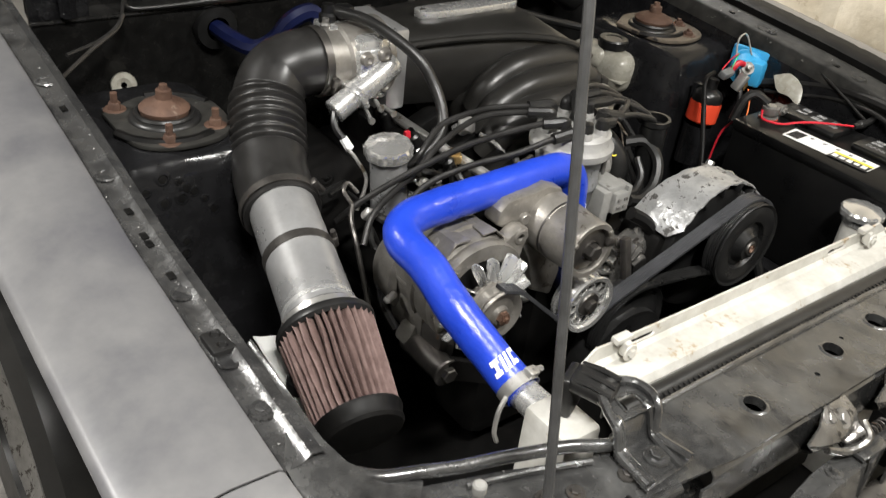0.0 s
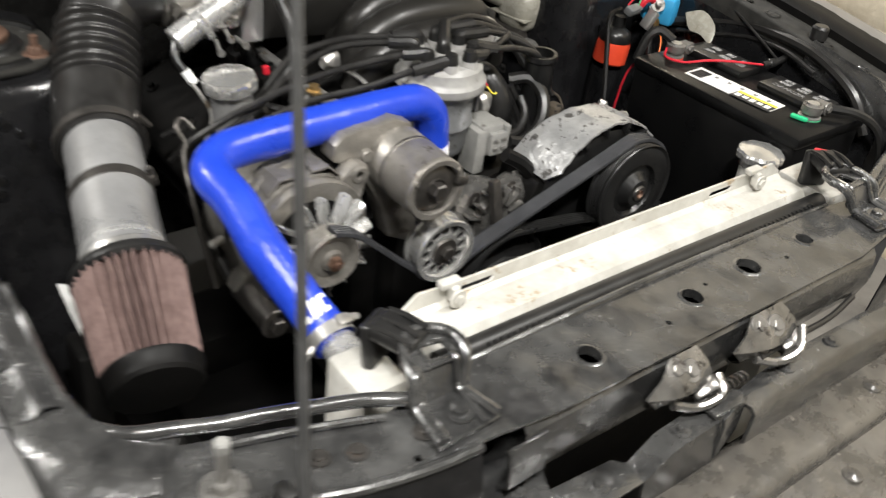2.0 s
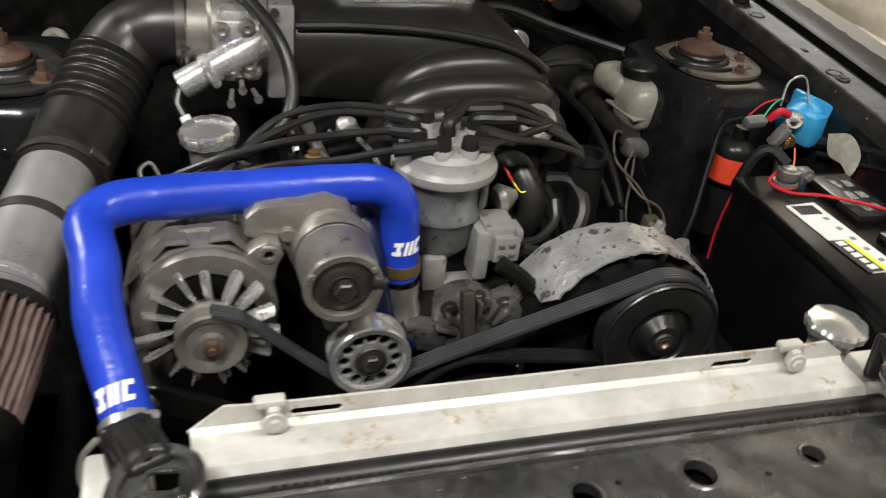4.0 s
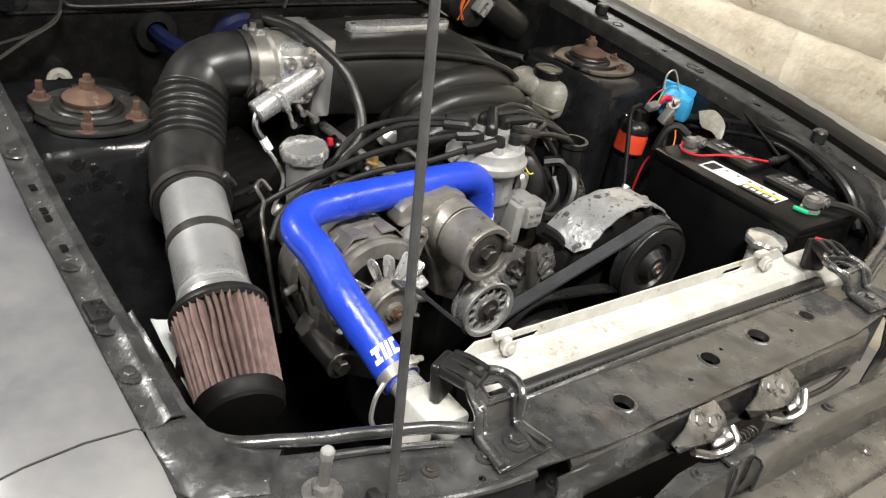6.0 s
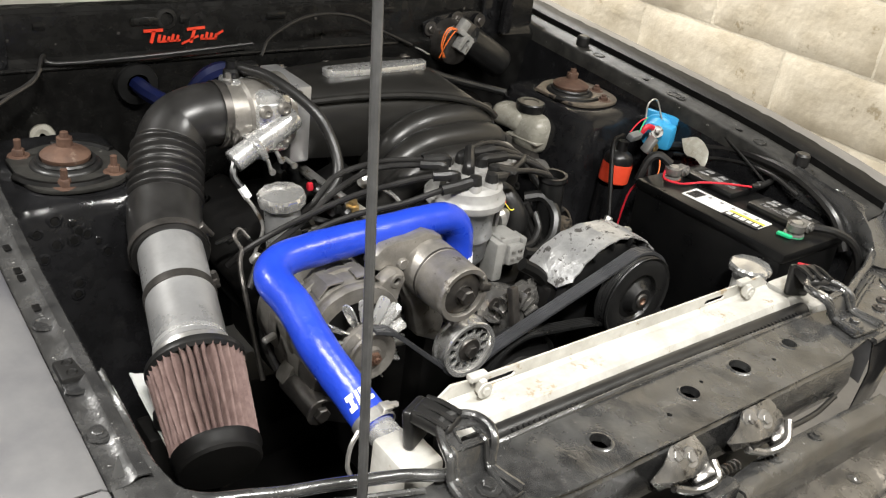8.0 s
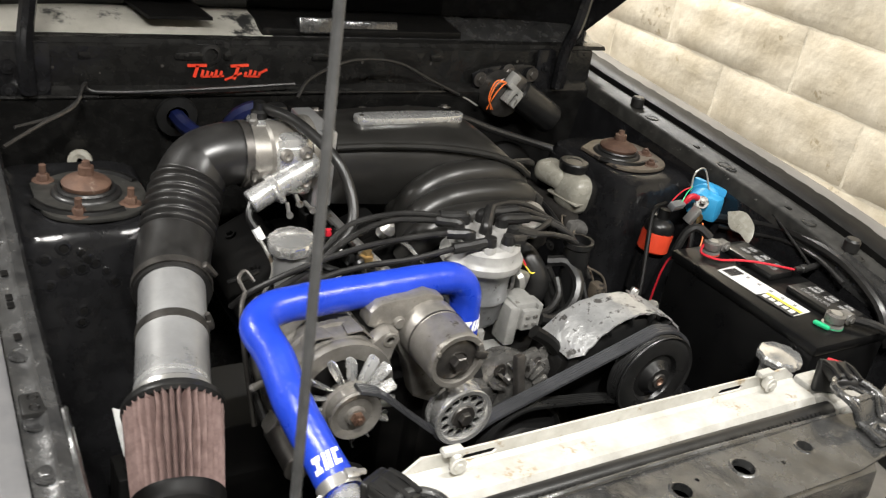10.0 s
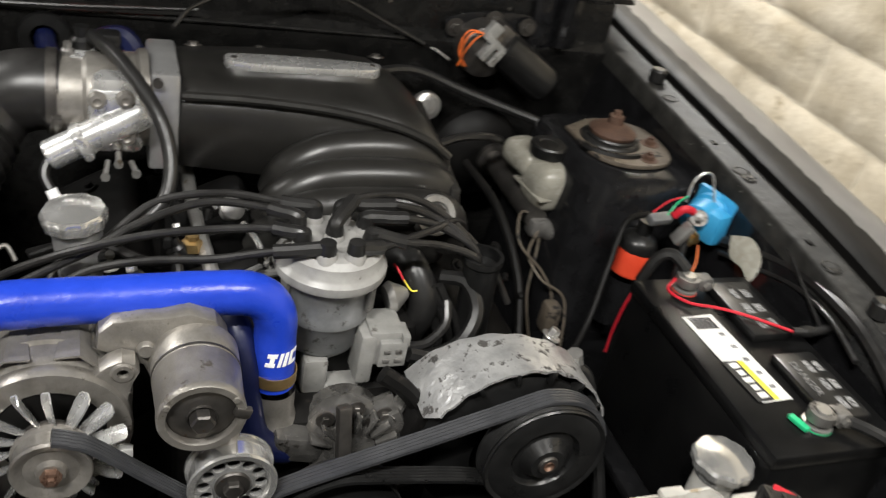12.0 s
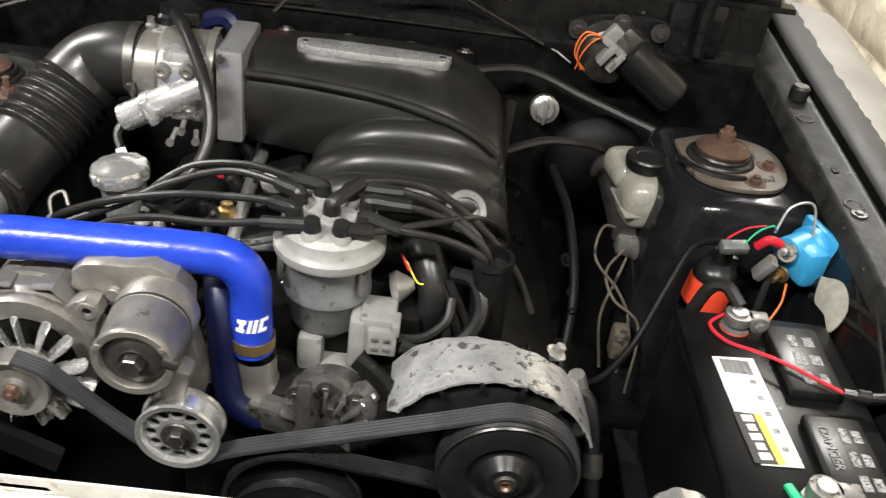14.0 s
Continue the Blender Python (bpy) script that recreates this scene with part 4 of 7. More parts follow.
# ---- radiator ----
def build_radiator():
    r = thing("radiator", (1.06, 0.6, 0.29), "dirty white aluminium radiator behind the support", "radiator")
    flange = [(0.745, 0.745), (0.738, 0.762), (0.768, 0.786), (0.80, 0.784), (1.32, 0.784), (1.362, 0.786), (1.385, 0.77), (1.385, 0.745)]
    slots = [[(0.845 + 0.02 * a + dx, 0.772 + 0.004 * b) for a, b in ((-1, -1), (1, -1), (1.2, 0), (1, 1), (-1, 1), (-1.2, 0))] for dx in (0, 0.41)]
    part("rear_flange", plate(flange, 0.003, facing(0.634), slots), SILVER_PAINT, r, "upright rear lip with slots")
    part("top_plate", sheet([[V(x, 0.634, 0.766), V(x, 0.628, 0.762), V(x, 0.60, 0.763), V(x, 0.592, 0.762), V(x, 0.586, 0.754), V(x, 0.586, 0.735)] for x in (0.74, 0.9, 1.06, 1.22, 1.385)], 0.002), SILVER_PAINT, r)
    for x in (0.805, 1.315):
        tab = part("mount_tab", merge(box(x, 0.632, 0.789, 0.026, 0.012, 0.008, 0.002), box(x + 0.003, 0.626, 0.778, 0.012, 0.012, 0.02, 0.004)), SILVER_PAINT, r)
        part("nut", hexbolt((x + 0.003, 0.619, 0.776), (0, -1, 0), 0.006, 0.005), SILVER_PAINT, tab)
    part("core", box(1.06, 0.612, 0.53, 0.62, 0.04, 0.42, 0.003), DARK, r, "dark finned core")
    part("header_bar", tube([(0.745, 0.567, 0.757), (1.05, 0.567, 0.759), (1.385, 0.567, 0.757)], 0.0125, 12), RUBBER, r, "black ribbed bar along the core")
    ribs = [box(0.80 + i * 0.0085, 0.5565, 0.765, 0.003, 0.006, 0.004, 0) for i in range(66)]
    tagged(part("core_fin", merge(*ribs), PLASTIC, r), kind="stuff")
    # end tanks
    for x, y, sx, sy in ((0.683, 0.592, 0.052, 0.066), (1.435, 0.602, 0.066, 0.086)):
        part("end_tank", box(x, y, 0.522, sx, sy, 0.48, 0.006), SILVER_PAINT, r, "white aluminium end tank")
    part("inlet", tube([(0.69, 0.625, 0.737), (0.692, 0.66, 0.735), (0.692, 0.70, 0.742)], 0.019, 20), ALU, r)
    part("filler_cap", merge(lathe([(0.025, -0.012), (0.026, 0.0), (0.034, 0.002), (0.0348, 0.010), (0.032, 0.014), (0.02, 0.016), (0.012, 0.018), (0, 0.0185)], (1.428, 0.692, 0.748), (0, 0, 1), 72, 9, 0.06, (2, 3, 4))), CHROME, r, "lobed chrome pressure cap")
    part("filler_neck", lathe([(0.023, 0), (0.023, 0.06)], (1.428, 0.692, 0.685), (0, 0, 1), 24), SILVER_PAINT, r)
    part("neck_arm", tube([(1.428, 0.692, 0.70), (1.432, 0.66, 0.69), (1.435, 0.62, 0.69)], 0.02, 14), SILVER_PAINT, r)


# ---- upper radiator hose ----
HOSE = [(0.692, 0.662, 0.736), (0.688, 0.685, 0.743), (0.668, 0.76, 0.789), (0.664, 0.815, 0.817), (0.658, 0.862, 0.833), (0.682, 0.886, 0.840), (0.74, 0.893, 0.842), (0.84, 0.897, 0.843), (0.92, 0.901, 0.843), (0.958, 0.903, 0.836), (0.977, 0.902, 0.812), (0.980, 0.899, 0.77), (0.982, 0.897, 0.724)]


def build_hose():
    h = thing("radiator_hose", (0.692, 0.662, 0.736), "bright blue silicone upper radiator hose", "hose")
    part("hose", tube(HOSE, 0.0228, 28, 10, lambda u: 0.0228 + 0.0005 * math.sin(u * 61) * math.sin(u * 23)), BLUE, h)
    clamp_on(h, (0.690, 0.668, 0.738), (-0.05, 0.95, 0.3), 0.0236, 0.014, (0.3, -0.3, 1), ZINC, "perforated steel hose clamp")
    part("clamp_tail", tube([(0.665, 0.66, 0.742), (0.652, 0.655, 0.728), (0.648, 0.652, 0.705), (0.652, 0.65, 0.69)], 0.003, 6), ZINC, h, "loose end of the steel clamp")
    part("hose_clamp", band((0.982, 0.8975, 0.738), (0.01, -0.02, -1), 0.0232, 0.014), BRASS, h, "dull brass-coloured clamp band")
    # white print: plain slanted blocks lying on the hose
    line = curve_points(HOSE, 10)

    def blocks(hint, facing_way, size, wide):
        k = min(range(1, len(line) - 1), key=lambda q: (line[q] - Vector(hint)).length)
        t = (line[k + 1] - line[k - 1]).normalized()
        w = t if t.z > 0 else -t
        n = Vector(facing_way)
        n = (n - t * n.dot(t)).normalized()
        u = w.cross(n)
        for a0, a1, b0, b1 in ((-0.95, -0.4, 0.18, 0.5), (-0.95, -0.4, -0.5, -0.2), (-0.75, -0.5, -0.2, 0.18), (-0.26, -0.06, -0.5, 0.5), (0.04, 0.26, -0.5, 0.5), (0.4, 0.62, -0.5, 0.5), (0.62, 0.95, 0.24, 0.5), (0.62, 0.95, -0.5, -0.24)):
            rows = []
            for b in (b0, b1):
                row = []
                for q in range(5):
                    a = (a0 + (a1 - a0) * q / 4 + 0.22 * b) * wide
                    row.append(line[k] + (u * math.sin(a / 0.0235) + n * math.cos(a / 0.0235)) * 0.0237 + w * b * size)
                rows.append(row)
            part("print_block", sheet(rows, 0.0004), WHITE_PRINT, h, "white printed block")
    blocks((0.981, 0.899, 0.772), (0.19, -0.8, 0.5), 0.017, 0.019)
    blocks((0.684, 0.697, 0.751), (-0.25, -0.5, 0.8), 0.019, 0.019)


# ---- engine block and front ----
def build_engine():
    e = thing("engine", (1.05, 1.2, 0.33), "engine between the frame rails, its block near-black for shade", "engine")
    # block, heads and covers carry the bay's shade in their near-black colour
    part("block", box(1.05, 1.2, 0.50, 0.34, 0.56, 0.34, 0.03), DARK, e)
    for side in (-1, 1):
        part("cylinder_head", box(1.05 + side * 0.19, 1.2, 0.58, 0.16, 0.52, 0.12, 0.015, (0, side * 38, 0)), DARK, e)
        vc = part("valve_cover", box(1.05 + side * 0.235, 1.2, 0.645, 0.13, 0.50, 0.075, 0.02, (0, side * 30, 0), 3), DARK, e, "valve cover, near-black for the bay's shade")
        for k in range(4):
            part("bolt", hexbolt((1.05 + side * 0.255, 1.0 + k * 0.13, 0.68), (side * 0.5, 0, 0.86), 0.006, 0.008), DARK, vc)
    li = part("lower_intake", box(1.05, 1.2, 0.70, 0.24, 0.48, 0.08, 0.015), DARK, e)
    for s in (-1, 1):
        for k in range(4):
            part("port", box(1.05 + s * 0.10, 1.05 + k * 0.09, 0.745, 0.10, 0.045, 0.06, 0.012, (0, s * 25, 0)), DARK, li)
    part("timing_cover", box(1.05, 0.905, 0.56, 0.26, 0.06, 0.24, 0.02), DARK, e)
    wp = part("water_pump", merge(lathe([(0, -0.012), (0.026, -0.012), (0.032, -0.004), (0.046, 0.0), (0.052, 0.01), (0.054, 0.03), (0.05, 0.05)], (1.07, 0.862, 0.655), (0, 1, -0.25), 36), box(1.01, 0.875, 0.655, 0.06, 0.04, 0.035, 0.006, (0, 12, 0)), box(1.115, 0.875, 0.675, 0.035, 0.04, 0.05, 0.006, (0, -25, 0)), tube([(1.11, 0.86, 0.69), (1.13, 0.88, 0.70)], 0.009, 10)), WET_CAST, e, "dirty cast water pump")
    for k in range(7):
        ang = radians(20 + k * 23)
        part("rib", box(1.07 + 0.04 * math.cos(ang), 0.856, 0.655 + 0.04 * math.sin(ang), 0.026, 0.018, 0.005, 0.0015, (0, -math.degrees(ang), 0)), WET_CAST, wp)
    for k in range(3):
        ang = radians(50 + k * 40)
        part("bolt", hexbolt((1.07 + 0.052 * math.cos(ang), 0.862, 0.655 + 0.052 * math.sin(ang)), (0, -1, 0.1), 0.006, 0.006), DARK_STEEL, wp)
    part("pump_strap", box(1.05, 0.832, 0.70, 0.016, 0.012, 0.07, 0.003, (-15, 0, 10)), DARK_STEEL, wp)
    part("thermostat_neck", merge(lathe([(0.034, -0.015), (0.036, 0.0), (0.03, 0.006), (0.0245, 0.02), (0.024, 0.05)], (0.985, 0.90, 0.665), (-0.02, 0, 1), 24), box(1.02, 0.91, 0.655, 0.09, 0.06, 0.03, 0.012)), CAST, e, "cast thermostat housing")
    crank = part("crank_pulley", lathe([(0, -0.03), (0.03, -0.03), (0.035, -0.02), (0.075, -0.018), (0.082, -0.02), (0.084, 0.02), (0.07, 0.025), (0, 0.03)], (1.05, 0.81, 0.545), (0, 1, 0), 48), PULLEY_BLACK, e, "black crank pulley")
    part("pump_pulley", lathe([(0, -0.005), (0.02, -0.005), (0.03, 0.004), (0.068, 0.006), (0.072, -0.002), (0.074, 0.0), (0.072, 0.03), (0, 0.03)], (1.05, 0.797, 0.60), (0, 1, 0), 48), PULLEY_BLACK, e)
    part("heater_hose", tube([(0.93, 0.96, 0.80), (0.94, 0.92, 0.79), (0.948, 0.895, 0.755), (0.953, 0.885, 0.71), (0.962, 0.872, 0.672), (0.985, 0.868, 0.652), (1.0, 0.872, 0.645)], 0.0165, 14), BLUE_DARK, e, "blue silicone bypass hose")
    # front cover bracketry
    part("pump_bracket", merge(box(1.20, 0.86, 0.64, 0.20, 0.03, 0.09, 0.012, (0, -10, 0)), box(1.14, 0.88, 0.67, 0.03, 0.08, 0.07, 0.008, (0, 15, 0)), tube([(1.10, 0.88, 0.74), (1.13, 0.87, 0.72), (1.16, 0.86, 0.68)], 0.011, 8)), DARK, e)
    for bx, bz in ((1.155, 0.655), (1.12, 0.615), (1.19, 0.60)):
        part("bolt", hexbolt((bx, 0.838, bz), (0, -1, 0), 0.008, 0.007), DARK_STEEL, e)
    # fuel rails, injectors and small fittings
    rail = part("fuel_rail", merge(tube([(0.93, 1.02, 0.772), (0.92, 1.2, 0.772), (0.92, 1.42, 0.772)], 0.009, 10), tube([(0.93, 1.02, 0.772), (1.0, 1.03, 0.775), (1.03, 1.04, 0.775)], 0.005, 8)), ZINC, e, "zinc fuel rail")
    for k in range(4):
        inj = part("injector", lathe([(0.007, -0.03), (0.010, -0.02), (0.010, 0.012), (0.006, 0.016), (0.006, 0.026)], (0.90, 1.08 + k * 0.09, 0.77), (-0.5, 0, 0.86), 12), PLASTIC, e)
        part("injector_plug", box(0.882, 1.08 + k * 0.09, 0.785, 0.010, 0.009, 0.013, 0.002), RED if k == 1 else PLASTIC, inj)
    part("fitting", merge(lathe([(0.012, 0), (0.012, 0.012), (0.008, 0.014), (0.008, 0.02), (0, 0.021)], (0.91, 1.083, 0.774), (0, 0, 1), 6)), BRASS, e, "brass sensor fitting")
    part("fitting", merge(lathe([(0.010, 0), (0.012, 0.012), (0.016, 0.014), (0.016, 0.018), (0.006, 0.03), (0, 0.031)], (0.955, 1.13, 0.795), (0.3, -0.5, 0.8), 14)), ZINC, e, "zinc pressure valve")
    part("bracket_arm", tube([(0.97, 1.10, 0.80), (0.985, 1.075, 0.79), (1.0, 1.04, 0.76)], 0.004, 8), CHROME, e)
    # made-up bits and bolts at random spots, added for metallic glints
    rnd = random.Random(31)
    for i in range(26):
        if i < 15:
            x, y, z = rnd.uniform(0.80, 1.0), rnd.uniform(1.0, 1.2), rnd.uniform(0.735, 0.785)
        else:
            x, y, z = rnd.uniform(1.27, 1.38), rnd.uniform(0.95, 1.25), rnd.uniform(0.62, 0.72)
        turn = (rnd.uniform(-60, 60), rnd.uniform(-60, 60), rnd.uniform(0, 180))
        if i % 3:
            part("harness_clip", box(x, y, z, rnd.uniform(0.006, 0.016), rnd.uniform(0.005, 0.01), rnd.uniform(0.004, 0.012), 0.0015, turn), rnd.choice((ZINC, DARK_STEEL, PLASTIC, CHROME) if i < 15 else (DARK, PLASTIC)), e)
        else:
            part("bolt", hexbolt((x, y, z), (rnd.uniform(-0.5, 0.5), rnd.uniform(-0.8, 0.1), 0.8), 0.006, 0.007), rnd.choice((ZINC, DARK_STEEL)) if i < 15 else DARK, e)
    # oil filler
    neck = part("oil_filler", lathe([(0.027, 0), (0.027, 0.085), (0.03, 0.088), (0.03, 0.098)], (0.792, 1.08, 0.725), (-0.1, -0.02, 1), 28), ALU_MATT, e, "aluminium oil filler neck")
    part("filler_cap", lathe([(0.03, 0), (0.035, 0.002), (0.036, 0.014), (0.033, 0.019), (0.022, 0.0205), (0.016, 0.024), (0, 0.0245)], (0.783, 1.078, 0.814), (-0.1, -0.02, 1), 72, 10, 0.05, (1, 2, 3)), CHROME, neck, "lobed chrome oil cap")
    part("dipstick", merge(tube([(0.70, 0.96, 0.60), (0.69, 1.0, 0.72), (0.695, 1.03, 0.755), (0.705, 1.045, 0.77)], 0.004, 8), tube([(0.705, 1.045, 0.77), (0.70, 1.06, 0.785), (0.712, 1.07, 0.79), (0.722, 1.058, 0.778)], 0.003, 6)), DARK_STEEL, e, "steel dipstick with a ring handle")
    part("bracket_clip", box(0.717, 1.02, 0.765, 0.02, 0.012, 0.018, 0.004, (20, 30, 0)), ZINC, e)
    # black tube for the wire loom
    part("loom_tube", lathe([(0.022, -0.16), (0.022, -0.01), (0.025, -0.006), (0.025, 0.002), (0.02, 0.002), (0.02, -0.012), (0, -0.012)], (1.240, 0.982, 0.826), (-0.05, 0, 1), 24), PLASTIC, e, "black upright tube holding plug wires")
    part("coolant_elbow", tube([(1.17, 1.0, 0.70), (1.18, 0.99, 0.75), (1.165, 1.02, 0.79), (1.15, 1.06, 0.78)], 0.02, 12), RUBBER, e)
    return e


# ---- alternator, tensioner, idler, power steering, belts ----
def build_alternator():
    a = thing("alternator", (0.765, 0.88, 0.66), "tan-grey cast alternator with a bare cooling fan", "alternator")
    c = (0.765, 0.0, 0.738)
    part("housing", merge(lathe([(0, 0.155), (0.045, 0.155), (0.066, 0.145), (0.072, 0.12), (0.072, 0.075), (0.0735, 0.074), (0.0735, 0.064), (0.074, 0.04), (0.07, 0.03), (0.05, 0.026), (0, 0.026)], (c[0] - 0.003, 0.812, c[2] + 0.002), (0, 1, 0), 40)), CAST, a)
    part("rear_half", merge(lathe([(0, 0.05), (0.046, 0.05), (0.058, 0.035), (0.064, 0.0), (0.058, -0.01)], (0.745, 0.925, 0.722), (-0.15, 1, -0.08), 36), box(0.714, 0.895, 0.695, 0.04, 0.08, 0.075, 0.018), box(0.704, 0.88, 0.672, 0.03, 0.03, 0.05, 0.008, (0, 30, 0))), CAST, a)
    for k in range(9):
        ang = radians(20 + k * 40)
        part("rib", box(c[0] + 0.071 * math.cos(ang), 0.885, c[2] + 0.071 * math.sin(ang), 0.010, 0.07, 0.008, 0.003, (0, -math.degrees(ang), 0)), CAST, a)
    ear = [(0.70, 0.775), (0.725, 0.797), (0.755, 0.808), (0.782, 0.806), (0.802, 0.800), (0.814, 0.810), (0.826, 0.815), (0.838, 0.811), (0.842, 0.799), (0.836, 0.786), (0.832, 0.768), (0.836, 0.75), (0.828, 0.70), (0.80, 0.68), (0.73, 0.69)]
    part("front_ear", plate(ear, 0.022, facing(0.836), [circle(0.827, 0.801, 0.0055, 12)], 0.003), CAST, a, "cast ear with a bolt hole")
    part("casting_ring", lathe([(0.05, 0.002), (0.0725, 0.0), (0.074, 0.004), (0.074, 0.014), (0.07, 0.02)], (0.763, 0.829, 0.737), (0, 1, 0), 44), CAST, a)
    part("ear_rim", lathe([(0.0055, -0.0015), (0.0095, -0.0015), (0.0115, 0.0), (0.0125, 0.02)], (0.827, 0.836, 0.801), (0, 1, 0), 24), CAST, a)
    part("casting_step", lathe([(0.0715, 0.0), (0.0765, 0.003), (0.0765, 0.010), (0.072, 0.013)], (0.761, 0.868, 0.741), (0, 1, 0), 44), CAST, a)
    for ang in (70, 115, 160):
        d = V(math.cos(radians(ang)), 0, math.sin(radians(ang)))
        o = V(0.762, 0.862, 0.74)
        part("ridge", sheet([[o + d * 0.0745 + V(-0.02 * d.z, -0.018, 0.02 * d.x), o + d * 0.0835 + V(0, -0.018, 0), o + d * 0.0745 + V(0.02 * d.z, -0.018, -0.02 * d.x)], [o + d * 0.074 + V(-0.014 * d.z, 0.03, 0.014 * d.x), o + d * 0.079 + V(0, 0.03, 0), o + d * 0.074 + V(0.014 * d.z, 0.03, -0.014 * d.x)]], 0.002), CAST, a)
    part("lower_lug", merge(lathe([(0.016, -0.02), (0.018, -0.018), (0.018, 0.06), (0, 0.06)], (0.70, 0.82, 0.655), (0, 1, 0), 18), box(0.715, 0.85, 0.675, 0.03, 0.06, 0.05, 0.01)), DARK_STEEL, a)
    part("lug_bolt", hexbolt((0.70, 0.80, 0.655), (0, -1, 0), 0.011, 0.010), DARK_STEEL, a)
    part("lower_brace", sheet([[V(0.692, 0.812, 0.668), V(0.712, 0.808, 0.672), V(0.795, 0.812, 0.625)], [V(0.69, 0.812, 0.645), V(0.712, 0.808, 0.64), V(0.785, 0.812, 0.598)]], 0.012), DARK, a, "black brace below the alternator")
    part("terminal", lathe([(0.005, 0), (0.005, 0.02), (0.003, 0.021), (0, 0.024)], (0.685, 0.905, 0.715), (-0.8, -0.4, 0.1), 10), ZINC, a)
    # near-black disc in place of the shade between and behind the blades
    part("fan_recess", lathe([(0.052, 0.004), (0.0515, 0.0), (0, 0.0)], (0.765, 0.8335, 0.733), (0, 1, 0), 36), DARK, a, "dark disc for the shade behind the fan")
    fan = part("fan", lathe([(0, -0.006), (0.03, -0.006), (0.032, 0.0), (0.032, 0.004), (0, 0.004)], (0.765, 0.818, 0.731), (0, 1, 0), 36), DARK_STEEL, a, "bare steel cooling fan")
    for k in range(15):
        # bent fingers: a flat web in the fan's plane and an upturned blade along its edge
        ang = 2 * math.pi * k / 15 + 0.12
        lean = radians(12 + 5 * (k % 2))
        d, e = V(math.cos(ang), 0, math.sin(ang)), V(math.cos(ang + lean), 0, math.sin(ang + lean))
        n = V(-e.z, 0, e.x)
        o = V(0.764, 0.819, 0.731) + d * 0.028
        length = 0.045 if k % 3 else 0.041
        rows = []
        for u, dep, wd in ((0.0, 0.005, 0.004), (0.3, 0.012, 0.007), (0.7, 0.014, 0.0085), (0.94, 0.013, 0.008), (1.0, 0.009, 0.006)):
            p = o + e * (u * length)
            rows.append([p + n * wd, p + n * 0.0015, p - V(0, 0.0015, 0), p - n * 0.0015 - V(0, dep, 0)])
        part("fan_blade", sheet(rows, 0.0016), ALU, fan)
    pl = part("pulley", lathe([(0, -0.006), (0.012, -0.006), (0.014, 0.0), (0.024, 0.001), (0.03, -0.003), (0.0345, -0.004), (0.036, -0.001), (0.035, 0.002), (0.033, 0.004), (0.033, 0.018), (0.036, 0.020), (0.036, 0.023), (0, 0.023)], (0.765, 0.790, 0.730), (0, 1, 0), 44), CAST, a, "worn alternator pulley")
    part("shaft_nut", lathe([(0, -0.012), (0.004, -0.012), (0.005, -0.009), (0.009, -0.008), (0.010, 0)], (0.765, 0.786, 0.730), (0, 1, 0), 6), COPPER, pl, "rusty shaft nut")
    return a


def build_tensioner():
    t = thing("belt_tensioner", (0.895, 0.82, 0.75), "grey cast belt tensioner with a black end cap", "belt tensioner")
    c = (0.893, 0.774, 0.797)
    part("drum", lathe([(0.0315, 0.006), (0.0315, 0.0), (0.0325, -0.002), (0.039, -0.0025), (0.0405, 0.0), (0.0405, 0.006), (0.0395, 0.008), (0.0415, 0.052), (0.0408, 0.0535), (0.0418, 0.055), (0.0425, 0.085), (0.038, 0.09), (0, 0.09)], c, (0, 1, 0), 52), CAST, t)
    part("drum_seam", band((c[0], c[1] + 0.056, c[2]), (0, 1, 0), 0.0414, 0.0028, 0.0008, 52), DARK_STEEL, t, "dark seam round the drum")
    part("end_cap", lathe([(0, 0.002), (0.017, 0.002), (0.029, 0.004), (0.0312, 0.006), (0.0312, 0.012)], c, (0, 1, 0), 44), DARK_STEEL, t, "dull black end cap")
    part("centre_bolt", merge(hexbolt((c[0], c[1] + 0.002, c[2]), (0, -1, 0), 0.0115, 0.013, False), lathe([(0.0135, 0.003), (0.0135, 0.0)], (c[0], c[1] + 0.002, c[2]), (0, -1, 0), 24)), DARK_STEEL, t)
    part("cap_stop", box(c[0] + 0.036, c[1] + 0.0, c[2] + 0.004, 0.016, 0.008, 0.011, 0.002, (0, 18, 0)), DARK_STEEL, t)
    for a in (35, 152):
        part("rim_rivet", lathe([(0, 0.002), (0.003, 0.0018), (0.0036, 0)], (c[0] + 0.036 * math.cos(radians(a)), c[1] - 0.0022, c[2] + 0.036 * math.sin(radians(a))), (0, -1, 0), 12), CAST, t)
    out = [(0.803, 0.812), (0.806, 0.832), (0.818, 0.843), (0.842, 0.846), (0.862, 0.846), (0.888, 0.85), (0.912, 0.84), (0.926, 0.815), (0.924, 0.77), (0.94, 0.70), (0.93, 0.66), (0.892, 0.68), (0.872, 0.74), (0.856, 0.765), (0.846, 0.79), (0.826, 0.80)]
    part("bracket", plate(out, 0.03, facing(0.858), (), 0.004), CAST, t, "sand-cast mounting bracket")
    part("bracket_boss", lathe([(0, -0.006), (0.007, -0.006), (0.0085, -0.004), (0.009, 0.004)], (0.848, 0.858, 0.812), (0, 1, 0), 20), CAST, t)
    part("arm", box(0.922, 0.815, 0.742, 0.026, 0.03, 0.05, 0.008, (0, 15, 0)), CAST, t)
    return t


